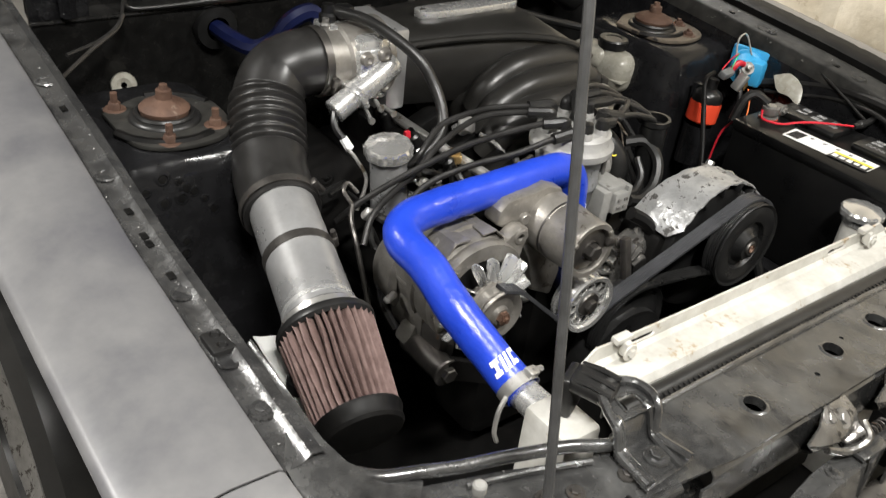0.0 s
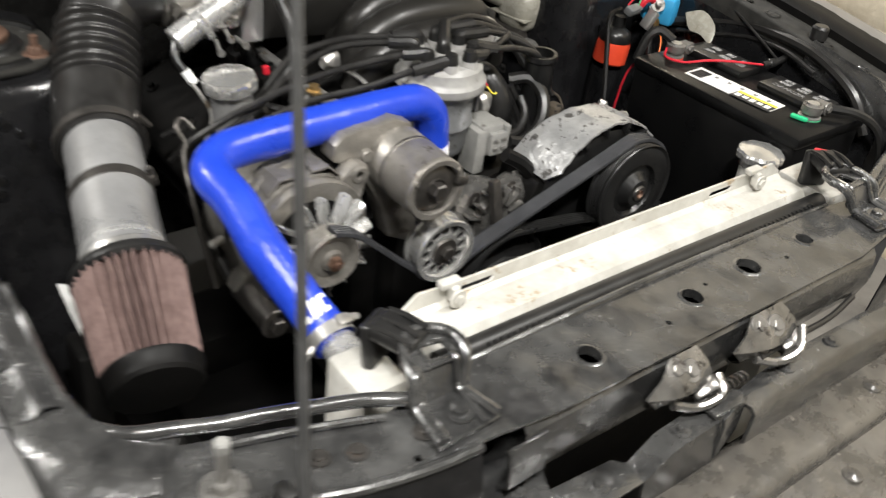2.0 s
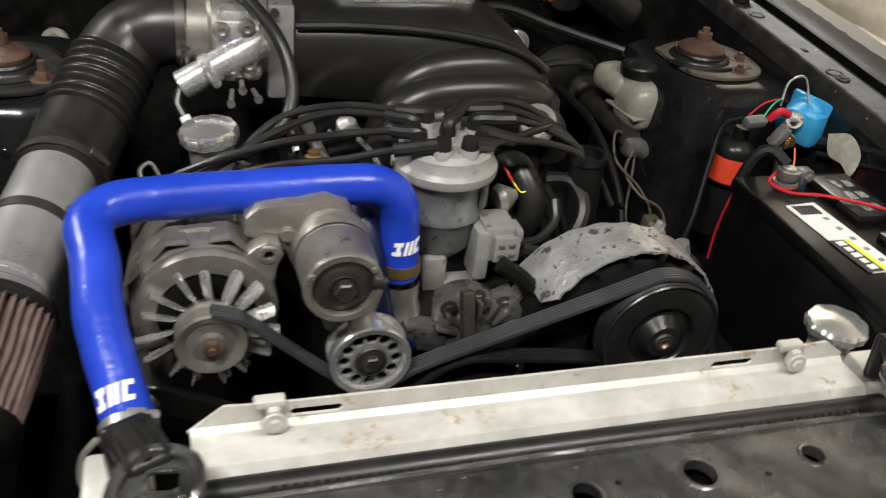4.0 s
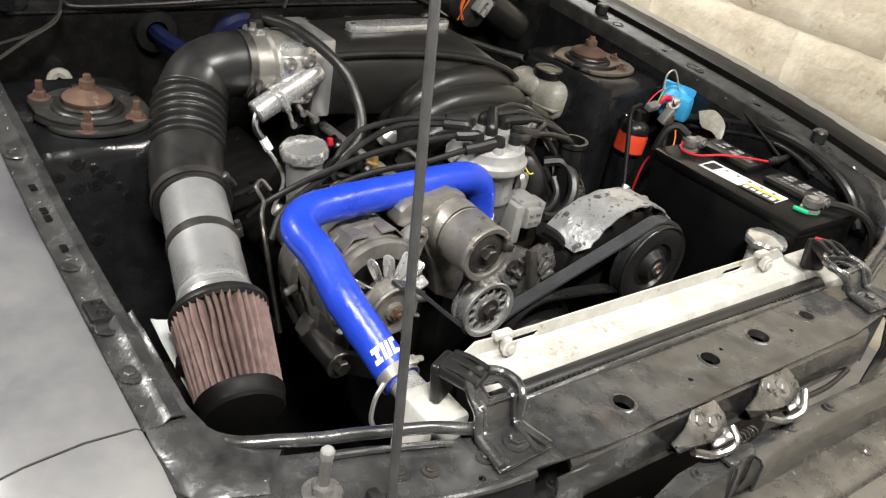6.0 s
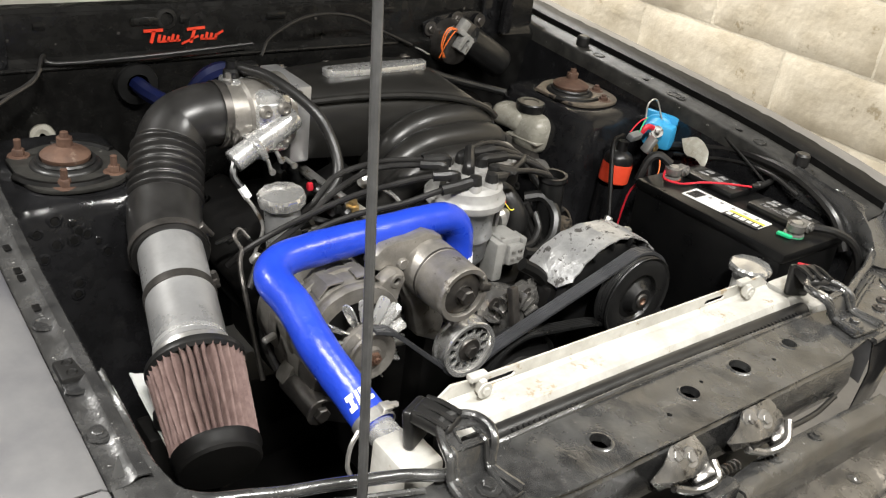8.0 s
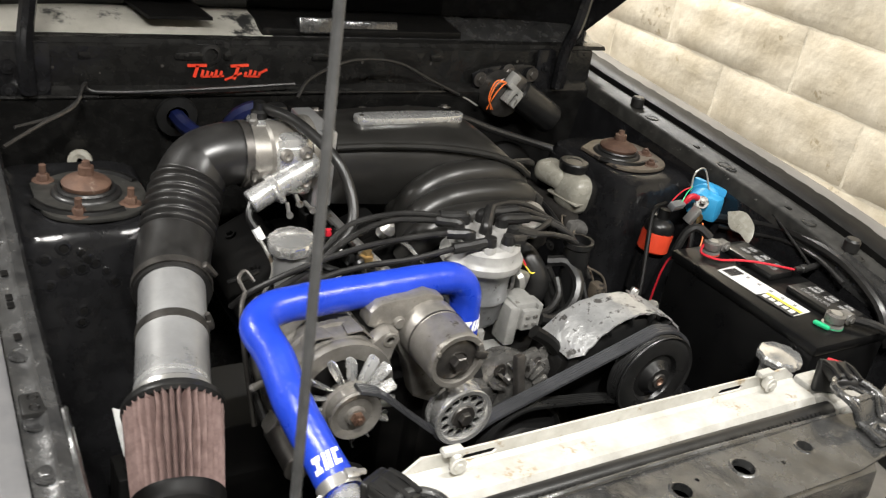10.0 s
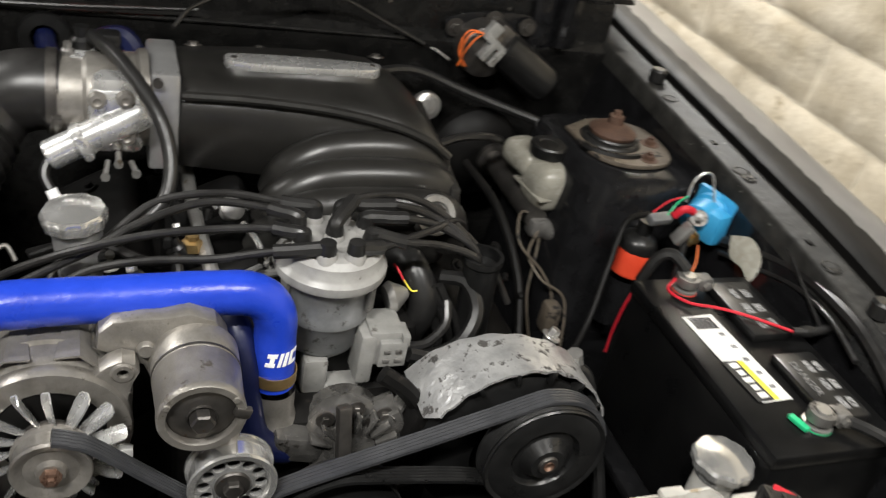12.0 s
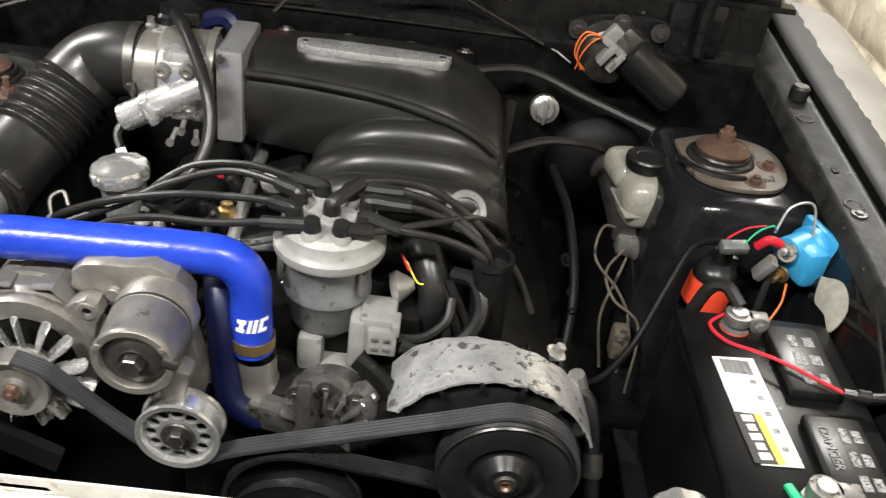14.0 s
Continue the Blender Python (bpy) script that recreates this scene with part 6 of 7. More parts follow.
# ---- ignition ----
def build_distributor():
    d = thing("distributor", (1.055, 0.985, 0.66), "grey distributor with a pale cap and black leads", "distributor")
    c = (1.052, 0.984)
    cap = part("cap", lathe([(0.058, 0.0), (0.0635, 0.002), (0.0645, 0.005), (0.0645, 0.013), (0.061, 0.017), (0.0585, 0.02), (0.057, 0.032), (0.05, 0.038), (0, 0.039)], (*c, 0.814), (0, 0, 1), 48), CAP_GREY, d, "pale grey distributor cap")
    part("bowl", lathe([(0.025, -0.02), (0.032, -0.012), (0.042, -0.002), (0.046, 0.006), (0.0475, 0.036), (0.052, 0.042), (0.052, 0.05), (0.05, 0.054), (0.051, 0.08), (0.057, 0.096)], (*c, 0.718), (0, 0, 1), 44), DIST_GREY, d)
    for ang in (200, 320):
        part("cap_clip", box(c[0] + 0.056 * math.cos(radians(ang)), c[1] + 0.056 * math.sin(radians(ang)), 0.80, 0.006, 0.014, 0.045, 0.002, (0, 0, ang)), CAST_GREY, d)
    part("shaft_housing", merge(lathe([(0.025, -0.03), (0.022, 0.0), (0.022, 0.05)], (*c, 0.65), (0, 0, 1), 24), box(1.04, 0.95, 0.69, 0.03, 0.03, 0.05, 0.006), box(1.075, 0.95, 0.668, 0.05, 0.03, 0.02, 0.006)), MODULE, d)
    mod = part("ignition_module", merge(box(1.117, 0.952, 0.735, 0.042, 0.05, 0.048, 0.004), box(1.095, 0.955, 0.72, 0.02, 0.06, 0.07, 0.005)), MODULE, d, "pale grey ignition module")
    part("module_plug", merge(box(1.124, 0.925, 0.732, 0.034, 0.012, 0.036, 0.003), box(1.138, 0.935, 0.75, 0.010, 0.03, 0.016, 0.002)), MODULE, mod)
    for k in range(4):
        part("pin_slot", box(1.116 + (k % 2) * 0.014, 0.9185, 0.725 + (k // 2) * 0.013, 0.008, 0.003, 0.005, 0.0008), CAST_GREY, mod)
    part("vacuum_can", merge(lathe([(0, 0), (0.016, 0.002), (0.02, 0.01), (0.012, 0.022), (0.006, 0.03)], (1.125, 0.985, 0.765), (0.9, 0.1, 0.2), 18)), ZINC, d)
    part("grey_lead", tube([(1.142, 0.93, 0.735), (1.17, 0.935, 0.735), (1.195, 0.95, 0.75), (1.20, 0.97, 0.77)], 0.006, 8), RUBBER, d)
    # tower boots
    spots = [(c[0] + 0.042 * math.cos(radians(a)), c[1] + 0.042 * math.sin(radians(a))) for a in range(22, 382, 45)] + [c]
    for x, y in spots:
        part("tower", lathe([(0.0125, -0.012), (0.0115, 0.008), (0.0105, 0.010), (0, 0.010)], (x, y, 0.85), (0, 0, 1), 16), CAP_GREY, cap)
        part("tower_boot", lathe([(0.0105, -0.002), (0.0108, 0.010), (0.0095, 0.016), (0.009, 0.02), (0, 0.022)], (x, y, 0.853), (0, 0, 1), 12), RUBBER, cap, "black rubber lead boot")
    runs = [
        [(spots[4][0], spots[4][1], 0.862), (0.985, 0.985, 0.868), (0.93, 1.0, 0.858), (0.86, 1.01, 0.842), (0.78, 1.02, 0.815), (0.715, 1.04, 0.775), (0.69, 1.06, 0.74)],
        [(spots[3][0], spots[3][1], 0.864), (0.985, 1.02, 0.872), (0.92, 1.05, 0.862), (0.85, 1.045, 0.835), (0.80, 1.03, 0.81), (0.72, 1.01, 0.775), (0.69, 0.99, 0.74)],
        [(spots[5][0], spots[5][1], 0.858), (0.98, 0.955, 0.858), (0.92, 0.965, 0.843), (0.85, 0.985, 0.825), (0.79, 1.0, 0.80), (0.74, 0.985, 0.765), (0.70, 0.97, 0.73)],
        [(spots[2][0], spots[2][1], 0.864), (1.0, 1.035, 0.872), (0.94, 1.06, 0.868), (0.87, 1.075, 0.845), (0.82, 1.06, 0.81), (0.80, 1.1, 0.76)],
        [(spots[1][0], spots[1][1], 0.866), (1.13, 1.02, 0.878), (1.18, 1.02, 0.862), (1.22, 1.0, 0.84), (1.236, 0.985, 0.80)],
        [(spots[0][0], spots[0][1], 0.864), (1.14, 1.0, 0.872), (1.19, 1.005, 0.855), (1.228, 0.99, 0.833), (1.244, 0.985, 0.80)],
        [(spots[7][0], spots[7][1], 0.862), (1.13, 0.965, 0.862), (1.18, 0.975, 0.85), (1.225, 0.975, 0.83), (1.238, 0.98, 0.80)],
        [(spots[6][0], spots[6][1], 0.858), (1.10, 0.955, 0.862), (1.17, 0.99, 0.862), (1.22, 1.04, 0.84), (1.255, 1.08, 0.80), (1.27, 1.12, 0.74)],
        [(c[0], c[1], 0.866), (1.08, 1.02, 0.885), (1.15, 1.04, 0.878), (1.21, 1.035, 0.845), (1.27, 1.02, 0.79), (1.30, 1.0, 0.74)],
    ]
    runs = [[(x, y, z + 0.006) if q == 0 else (x, y, z - 0.003) if q < 3 else (x, y, z) for q, (x, y, z) in enumerate(r)] for r in runs]
    for k, r in enumerate(runs):
        b = part("boot_elbow", tube([(r[0][0], r[0][1], r[0][2] - 0.014), r[0], Vector(r[0]).lerp(Vector(r[1]), 0.6), r[1]], 0.0085, 10, 6), RUBBER, d, "rubber elbow boot")
        solo("spark_plug_lead", tube(r, 0.0047, 10, 8), RUBBER_SOFT, "black spark plug lead from the distributor", "cable", "spark plug leads")
    return d


# ---- battery ----
def build_battery():
    b = thing("battery", (1.55, 0.82, 0.58), "black car battery with a white label on top", "battery")
    part("case", box(1.5545, 0.822, 0.67, 0.178, 0.318, 0.20, 0.007), BATTERY, b)
    part("top", box(1.5545, 0.822, 0.776, 0.184, 0.324, 0.02, 0.006), BATTERY, b)
    for y in (0.752, 0.898):
        vc = part("vent_cover", box(1.588, y, 0.792, 0.060, 0.112, 0.014, 0.004), PLASTIC, b, "raised black vent cover")
        for k in range(6):
            part("warning_print", box(1.583 + (k % 2) * 0.018 if y > 0.8 else 1.592 + (k % 2) * 0.013, y - 0.034 + (k // 2) * 0.031, 0.7992, 0.012 - 0.003 * (k % 3 == 1) if y > 0.8 else 0.009, 0.020 - 0.004 * (k % 2), 0.0006, 0), GREY_PRINT, vc, "faded grey warning print")
    lab = part("label", plate([(1.488, 0.897), (1.535, 0.901), (1.5445, 0.742), (1.502, 0.740), (1.499, 0.812), (1.4925, 0.812)], 0.0008, pose(0, 0, 0.7875)), PAPER, b, "white paper label")
    for k in range(14):
        part("bar_mark", box(1.497 + k * 0.0023, 0.883, 0.7877, 0.0012 if k % 3 else 0.0018, 0.022, 0.0006, 0, (0, 0, 4)), INK, lab)
    part("yellow_stripe", plate([(1.512, 0.81), (1.520, 0.81), (1.527, 0.743), (1.519, 0.742)], 0.0005, pose(0, 0, 0.7882)), YELLOW, lab)
    part("black_field", plate([(1.4905, 0.81), (1.512, 0.81), (1.519, 0.742), (1.4955, 0.741)], 0.0005, pose(0, 0, 0.7883)), INK, lab)
    for k in range(5):
        part("mark", box(1.5035 + k * 0.0012, 0.802 - k * 0.0128, 0.7886, 0.012 - (k % 2) * 0.003, 0.009, 0.0005, 0, (0, 0, 6)), PAPER, lab)
    for k in range(5):
        part("mark", box(1.5245 + k * 0.0018, 0.86 - k * 0.024, 0.7880, 0.007, 0.006, 0.0004, 0, (0, 0, 4)), GREY_PRINT, lab)
    for x, y, red in ((1.527, 0.955, True), (1.545, 0.700, False)):
        t = part("terminal", lathe([(0.017, 0), (0.017, 0.006), (0.0095, 0.008), (0.009, 0.026), (0, 0.026)], (x, y, 0.785), (0, 0, 1), 20), ZINC, b, "lead terminal post")
        part("terminal_clamp", merge(band((x, y, 0.802), (0, 0, 1), 0.0095, 0.012, 0.006, 20), box(x + 0.022, y, 0.802, 0.026, 0.02, 0.012, 0.003), hexbolt((x + 0.022, y - 0.012, 0.802), (0, -1, 0), 0.006, 0.006)), CAST_GREY, t, "corroded cable clamp")
        part("felt_ring", lathe([(0.012, 0.0), (0.0175, 0.001), (0.0175, 0.002), (0.012, 0.003)], (x, y, 0.786), (0, 0, 1), 20), LOGO_RED if red else GREEN, t)
    part("green_tag", box(1.522, 0.703, 0.790, 0.009, 0.026, 0.006, 0.002, (0, 0, 15)), GREEN, b, "green plastic tag")
    text = bpy.data.curves.new("warning_text", "FONT")
    text.body, text.size, text.extrude = "DANGER", 0.0145, 0.0003
    tmp = bpy.data.objects.new("tmp_text", text)
    scene.collection.objects.link(tmp)
    me = bpy.data.meshes.new_from_object(tmp.evaluated_get(bpy.context.evaluated_depsgraph_get()))
    bpy.data.objects.remove(tmp)
    bm = bmesh.new()
    bm.from_mesh(me)
    bpy.data.meshes.remove(me)
    bmesh.ops.transform(bm, matrix=pose(1.568, 0.79, 0.7997, 0, 0, -90), verts=bm.verts)
    part("warning_word", bm, GREY_PRINT, b, "printed warning word")
    tray = part("tray", box(1.5475, 0.822, 0.562, 0.22, 0.35, 0.016, 0.004), BAY, b, "black battery tray")
    part("tray_leg", box(1.57, 0.822, 0.49, 0.16, 0.25, 0.135, 0.006), BAY, tray)
    return b


def build_right_side():
    # ignition coil with an orange-red wrap
    c = thing("ignition_coil", (1.535, 1.10, 0.66), "orange-red ignition coil with a black top", "ignition coil")
    part("can", lathe([(0.028, 0), (0.0305, 0.003), (0.0305, 0.036), (0.029, 0.041)], (1.54, 1.10, 0.717), (0.1, 0, 1), 28), ORANGE, c, "orange-red sleeve")
    part("can_base", lathe([(0.024, -0.08), (0.027, 0.0)], (1.537, 1.10, 0.71), (0.1, 0, 1), 24), BAY, c)
    part("top", lathe([(0.0285, 0), (0.0285, 0.012), (0.024, 0.02), (0.012, 0.026), (0.011, 0.045), (0, 0.046)], (1.543, 1.10, 0.757), (0.1, 0, 1), 28), PLASTIC, c)
    part("connector", box(1.545, 1.075, 0.822, 0.036, 0.016, 0.014, 0.003, (20, 0, 10)), DIST_GREY, c, "grey two-pin connector")
    part("bracket", box(1.562, 1.13, 0.68, 0.03, 0.03, 0.20, 0.004), BAY, c)
    # starter relay
    s = thing("starter_relay", (1.652, 1.11, 0.78), "light blue starter relay on the inner fender", "relay")
    part("body", lathe([(0, -0.004), (0.02, -0.003), (0.026, 0.0), (0.027, 0.03), (0.031, 0.034), (0.031, 0.044), (0, 0.044)], (1.624, 1.093, 0.806), (0.85, 0.45, 0.1), 24), SKY, s)
    part("body_side", box(1.644, 1.09, 0.806, 0.035, 0.055, 0.05, 0.008, (0, 0, 20)), SKY, s)
    part("base", box(1.667, 1.112, 0.81, 0.012, 0.075, 0.065, 0.004, (0, 0, 15)), SKY, s)
    part("stud", merge(lathe([(0.005, 0), (0.005, 0.022), (0, 0.023)], (1.617, 1.08, 0.82), (-0.6, -0.6, 0.4), 10), hexbolt((1.615, 1.078, 0.821), (-0.6, -0.6, 0.4), 0.007, 0.005)), CAST_GREY, s)
    part("stud", merge(lathe([(0.005, 0), (0.005, 0.022), (0, 0.023)], (1.620, 1.085, 0.786), (-0.6, -0.6, -0.1), 10), hexbolt((1.618, 1.083, 0.786), (-0.6, -0.6, -0.1), 0.007, 0.005)), BRASS, s)
    part("red_boot", tube([(1.607, 1.085, 0.828), (1.590, 1.085, 0.832), (1.579, 1.09, 0.818)], 0.006, 10), RED, s, "red rubber boot")
    part("lug", box(1.590, 1.07, 0.80, 0.012, 0.02, 0.035, 0.003, (10, 25, 0)), ZINC, s)
    # pale curved scrap
    solo("pale_sheet", plate([(p.x, p.y) for p in curve_points([(-0.03, 0.02, 0), (0.0, 0.032, 0), (0.03, 0.012, 0), (0.034, -0.02, 0), (0.012, -0.01, 0), (-0.012, -0.006, 0), (-0.03, 0.02, 0)], 5)[:-1]], 0.003, pose(1.646, 1.008, 0.80, 58, 0, -72), (), 0.0006), RESERVOIR, "pale cream curved sheet scrap on the apron", "metal sheet")
    # brake master cylinder
    m = thing("master_cylinder", (1.46, 1.32, 0.68), "brake master cylinder with a yellowed plastic reservoir", "master cylinder")
    part("reservoir", merge(box(1.477, 1.281, 0.762, 0.072, 0.08, 0.08, 0.026, (0, 0, 8), 4, 1.04), box(1.457, 1.332, 0.782, 0.062, 0.085, 0.048, 0.02, (0, 0, 12), 4), lathe([(0.03, 0.0), (0.027, 0.012), (0.027, 0.018)], (1.472, 1.30, 0.792), (0, 0, 1), 28)), RESERVOIR, m, "yellowed translucent reservoir")
    part("reservoir_seam", box(1.477, 1.283, 0.752, 0.077, 0.085, 0.005, 0.0022, (0, 0, 8)), RESERVOIR, m)
    part("cap", lathe([(0.029, -0.008), (0.031, 0.002), (0.031, 0.008), (0.028, 0.011), (0.017, 0.011), (0.015, 0.0095), (0, 0.0095)], (1.472, 1.30, 0.812), (0, 0, 1), 40, 20, 0.04, (1, 2)), PLASTIC, m, "dark screw cap")
    part("bore", lathe([(0, -0.13), (0.018, -0.13), (0.02, -0.12), (0.02, 0.06), (0.03, 0.062), (0.03, 0.07)], (1.455, 1.38, 0.715), (0, 1, 0), 20), DARK_STEEL, m)
    part("proportioning_valve", merge(lathe([(0, -0.02), (0.016, -0.018), (0.018, 0.0), (0.018, 0.02), (0.01, 0.03)], (1.48, 1.235, 0.70), (0.5, -0.8, 0.1), 18), box(1.47, 1.25, 0.70, 0.05, 0.03, 0.03, 0.006)), CAST_GREY, m)
    part("booster", lathe([(0, 0), (0.04, 0.004), (0.07, 0.015), (0.085, 0.035), (0.085, 0.05), (0.07, 0.07), (0, 0.08)], (1.44, 1.46, 0.70), (0, 1, 0), 40), DARK, m, "round black brake booster")
    for pts in ([(1.455, 1.26, 0.715), (1.42, 1.24, 0.73), (1.41, 1.20, 0.70), (1.45, 1.18, 0.66), (1.47, 1.16, 0.62), (1.46, 1.12, 0.56)], [(1.46, 1.24, 0.70), (1.43, 1.20, 0.68), (1.44, 1.16, 0.66), (1.48, 1.14, 0.63), (1.475, 1.10, 0.54)], [(1.47, 1.25, 0.69), (1.45, 1.21, 0.66), (1.43, 1.17, 0.62), (1.44, 1.14, 0.55)]):
        part("brake_line", tube(pts, 0.0022, 8), RUST_DUST, m, "thin rusty brake line")
    part("line_block", box(1.455, 1.13, 0.61, 0.025, 0.03, 0.05, 0.006), RUST_DUST, m)
    # wiper motor
    w = thing("wiper_motor", (1.45, 1.55, 0.9), "black wiper motor with an orange-wired grey plug", "wiper motor")
    part("plate", plate([(p.x, p.y) for p in curve_points([(1.355, 0.925, 0), (1.40, 0.94, 0), (1.50, 0.945, 0), (1.52, 0.92, 0), (1.48, 0.86, 0), (1.42, 0.84, 0), (1.37, 0.87, 0), (1.355, 0.925, 0)], 4)[:-1]], 0.006, facing(1.545), (), 0.001), BAY, w)
    part("gearbox", merge(lathe([(0, -0.03), (0.03, -0.03), (0.045, -0.02), (0.048, 0.0), (0.05, 0.02)], (1.425, 1.53, 0.885), (0, 1, 0), 32), box(1.455, 1.525, 0.90, 0.06, 0.04, 0.06, 0.01, (0, 35, 0))), DARK_STEEL, w)
    part("motor", lathe([(0, 0), (0.03, 0.001), (0.034, 0.006), (0.034, 0.10), (0.03, 0.108), (0, 0.11)], (1.455, 1.515, 0.895), (0.75, -0.25, -0.5), 32), PLASTIC, w)
    part("plug", merge(box(1.425, 1.487, 0.912, 0.045, 0.02, 0.012, 0.002, (0, 35, 0)), box(1.415, 1.487, 0.898, 0.012, 0.022, 0.035, 0.002, (0, 35, 0)), box(1.432, 1.487, 0.888, 0.012, 0.022, 0.035, 0.002, (0, 35, 0)), box(1.42, 1.49, 0.93, 0.022, 0.018, 0.03, 0.003, (0, 35, 0))), MODULE, w, "grey wiring plug")
    for k in range(4):
        part("orange_wire", tube([(1.412 + k * 0.003, 1.492, 0.925 - k * 0.002), (1.392 - k * 0.005, 1.485, 0.918 + k * 0.004), (1.378 - k * 0.004, 1.488, 0.894), (1.374 + k * 0.005, 1.50, 0.862)], 0.0014, 6), ORANGE_WIRE if k != 1 else RUBBER, w, "thin wire")
    for x, z in ((1.372, 0.915), (1.505, 0.925), (1.44, 0.933)):
        part("bolt", hexbolt((x, 1.539, z), (0, -1, 0), 0.009, 0.007), DARK_STEEL, w)
    # vacuum canister on the firewall
    v = thing("vacuum_valve", (1.335, 1.545, 0.775), "small pale metal vacuum valve on the firewall", "valve")
    part("can", lathe([(0, -0.012), (0.014, -0.012), (0.018, -0.008), (0.024, -0.006), (0.025, 0.008), (0.012, 0.03)], (1.341, 1.52, 0.778), (0, 1, -0.2), 24), ZINC, v)
    part("rib", box(1.341, 1.506, 0.775, 0.006, 0.006, 0.04, 0.002), ZINC, v)


def build_cables():
    def cable(name, pts, r, mat, label, group=""):
        return solo(name, tube(pts, r, 8, 8), mat, label, "cable", group)
    cable("battery_cable", [(1.513, 0.962, 0.80), (1.494, 0.945, 0.795), (1.508, 0.918, 0.794), (1.535, 0.896, 0.801), (1.565, 0.874, 0.804), (1.612, 0.838, 0.804)], 0.0021, RED, "thin red cable lying over the battery")
    solo("cable_joint", merge(tube([(1.61, 0.839, 0.804), (1.64, 0.834, 0.806), (1.675, 0.838, 0.808)], 0.0055, 10), lathe([(0.006, -0.008), (0.0075, -0.006), (0.0075, 0.006), (0.006, 0.008)], (1.63, 0.836, 0.805), (1, -0.1, 0), 12)), RUBBER, "black taped joint at the red cable's end", "cable joint")
    cable("battery_cable", [(1.565, 0.70, 0.80), (1.60, 0.66, 0.80), (1.63, 0.635, 0.78), (1.645, 0.62, 0.74), (1.64, 0.61, 0.69)], 0.007, RUBBER, "grey-black battery cable bending down")
    cable("battery_cable", [(1.53, 0.965, 0.81), (1.515, 0.985, 0.822), (1.50, 0.995, 0.81), (1.49, 1.0, 0.77)], 0.008, RUBBER, "black battery cable by the terminal")
    cable("wire_loom", [(1.66, 1.08, 0.785), (1.672, 1.03, 0.80), (1.68, 0.95, 0.825), (1.675, 0.86, 0.835), (1.668, 0.78, 0.83), (1.66, 0.70, 0.80), (1.655, 0.66, 0.75)], 0.009, RUBBER_SOFT, "black wire loom along the inner fender")
    cable("wire_loom", [(1.65, 1.05, 0.78), (1.665, 1.0, 0.79), (1.672, 0.92, 0.812), (1.662, 0.84, 0.82), (1.65, 0.77, 0.81)], 0.004, RUBBER_SOFT, "thin black wire along the apron")
    cable("ignition_lead", [(1.543, 1.10, 0.815), (1.50, 1.085, 0.81), (1.47, 1.05, 0.765), (1.43, 1.0, 0.70), (1.38, 0.96, 0.675), (1.32, 0.97, 0.69)], 0.0045, DARK, "black coil lead sagging from the coil")
    cable("thin_wire", [(1.535, 1.08, 0.83), (1.555, 1.08, 0.848), (1.58, 1.085, 0.852)], 0.0013, RED, "thin red wire at the coil")
    cable("thin_wire", [(1.555, 1.075, 0.825), (1.57, 1.08, 0.845), (1.59, 1.09, 0.85), (1.60, 1.10, 0.84)], 0.0013, GREEN, "thin green wire at the coil")
    cable("thin_wire", [(1.60, 1.10, 0.835), (1.615, 1.115, 0.865), (1.645, 1.12, 0.87), (1.65, 1.10, 0.835)], 0.0018, ZINC, "thin bare wire loop at the relay")
    cable("thin_wire", [(1.61, 1.09, 0.815), (1.60, 1.07, 0.78), (1.59, 1.05, 0.72)], 0.005, RUBBER, "black wire below the relay")
    cable("thin_wire", [(1.625, 1.07, 0.78), (1.62, 1.055, 0.755), (1.60, 1.04, 0.72)], 0.0015, ORANGE_WIRE, "orange wire below the relay")
    cable("thin_wire", [(1.503, 1.0, 0.77), (1.505, 1.025, 0.73), (1.50, 1.03, 0.67), (1.50, 1.03, 0.62)], 0.002, RED, "red wire behind the battery")
    cable("thin_wire", [(1.705, 1.05, 0.86), (1.68, 0.98, 0.85), (1.665, 0.90, 0.825), (1.66, 0.84, 0.80)], 0.0025, RUBBER_SOFT, "thin black wire along the apron")
    cable("firewall_cable", [(0.905, 1.40, 0.93), (0.94, 1.43, 0.955), (1.04, 1.48, 0.972), (1.15, 1.51, 0.96), (1.25, 1.53, 0.915), (1.32, 1.53, 0.885)], 0.003, RUBBER_SOFT, "thin black cable arching behind the manifold")
    cable("ground_strap", [(1.268, 1.55, 0.885), (1.30, 1.545, 0.885), (1.34, 1.54, 0.875), (1.37, 1.53, 0.86)], 0.002, ZINC, "braided ground strap on the firewall")
    solo("ground_lug", merge(band((1.268, 1.552, 0.885), (0, -1, 0), 0.005, 0.004, 0.006, 16), hexbolt((1.268, 1.55, 0.885), (0, -1, 0), 0.006, 0.006)), ZINC, "small steel ground lug on the firewall", "cable lug")
    for dz, dx in ((-0.012, 0.01),):
        cable("firewall_loom", [(1.16 + dx, 1.45, 0.86 + dz), (1.28 + dx, 1.50, 0.862 + dz), (1.40, 1.49, 0.83 + dz), (1.52, 1.46, 0.80 + dz), (1.58, 1.43, 0.79 + dz)], 0.008, RUBBER, "black wire loom along the firewall")
    cable("vacuum_line", [(1.26, 1.30, 0.80), (1.32, 1.32, 0.815), (1.38, 1.34, 0.81), (1.42, 1.37, 0.79), (1.43, 1.42, 0.77)], 0.007, RUBBER_SOFT, "black vacuum line to the brake booster")
    for k, (x, y) in enumerate(((1.34, 1.16),)):
        cable("wire_loom", [(x, y + 0.15, 0.78), (x + 0.02, y + 0.05, 0.76), (x + 0.03, y - 0.05, 0.70), (x + 0.02, y - 0.13, 0.62), (x + 0.03, y - 0.2, 0.56)], 0.0065, DARK, "black hose hanging beside the engine")
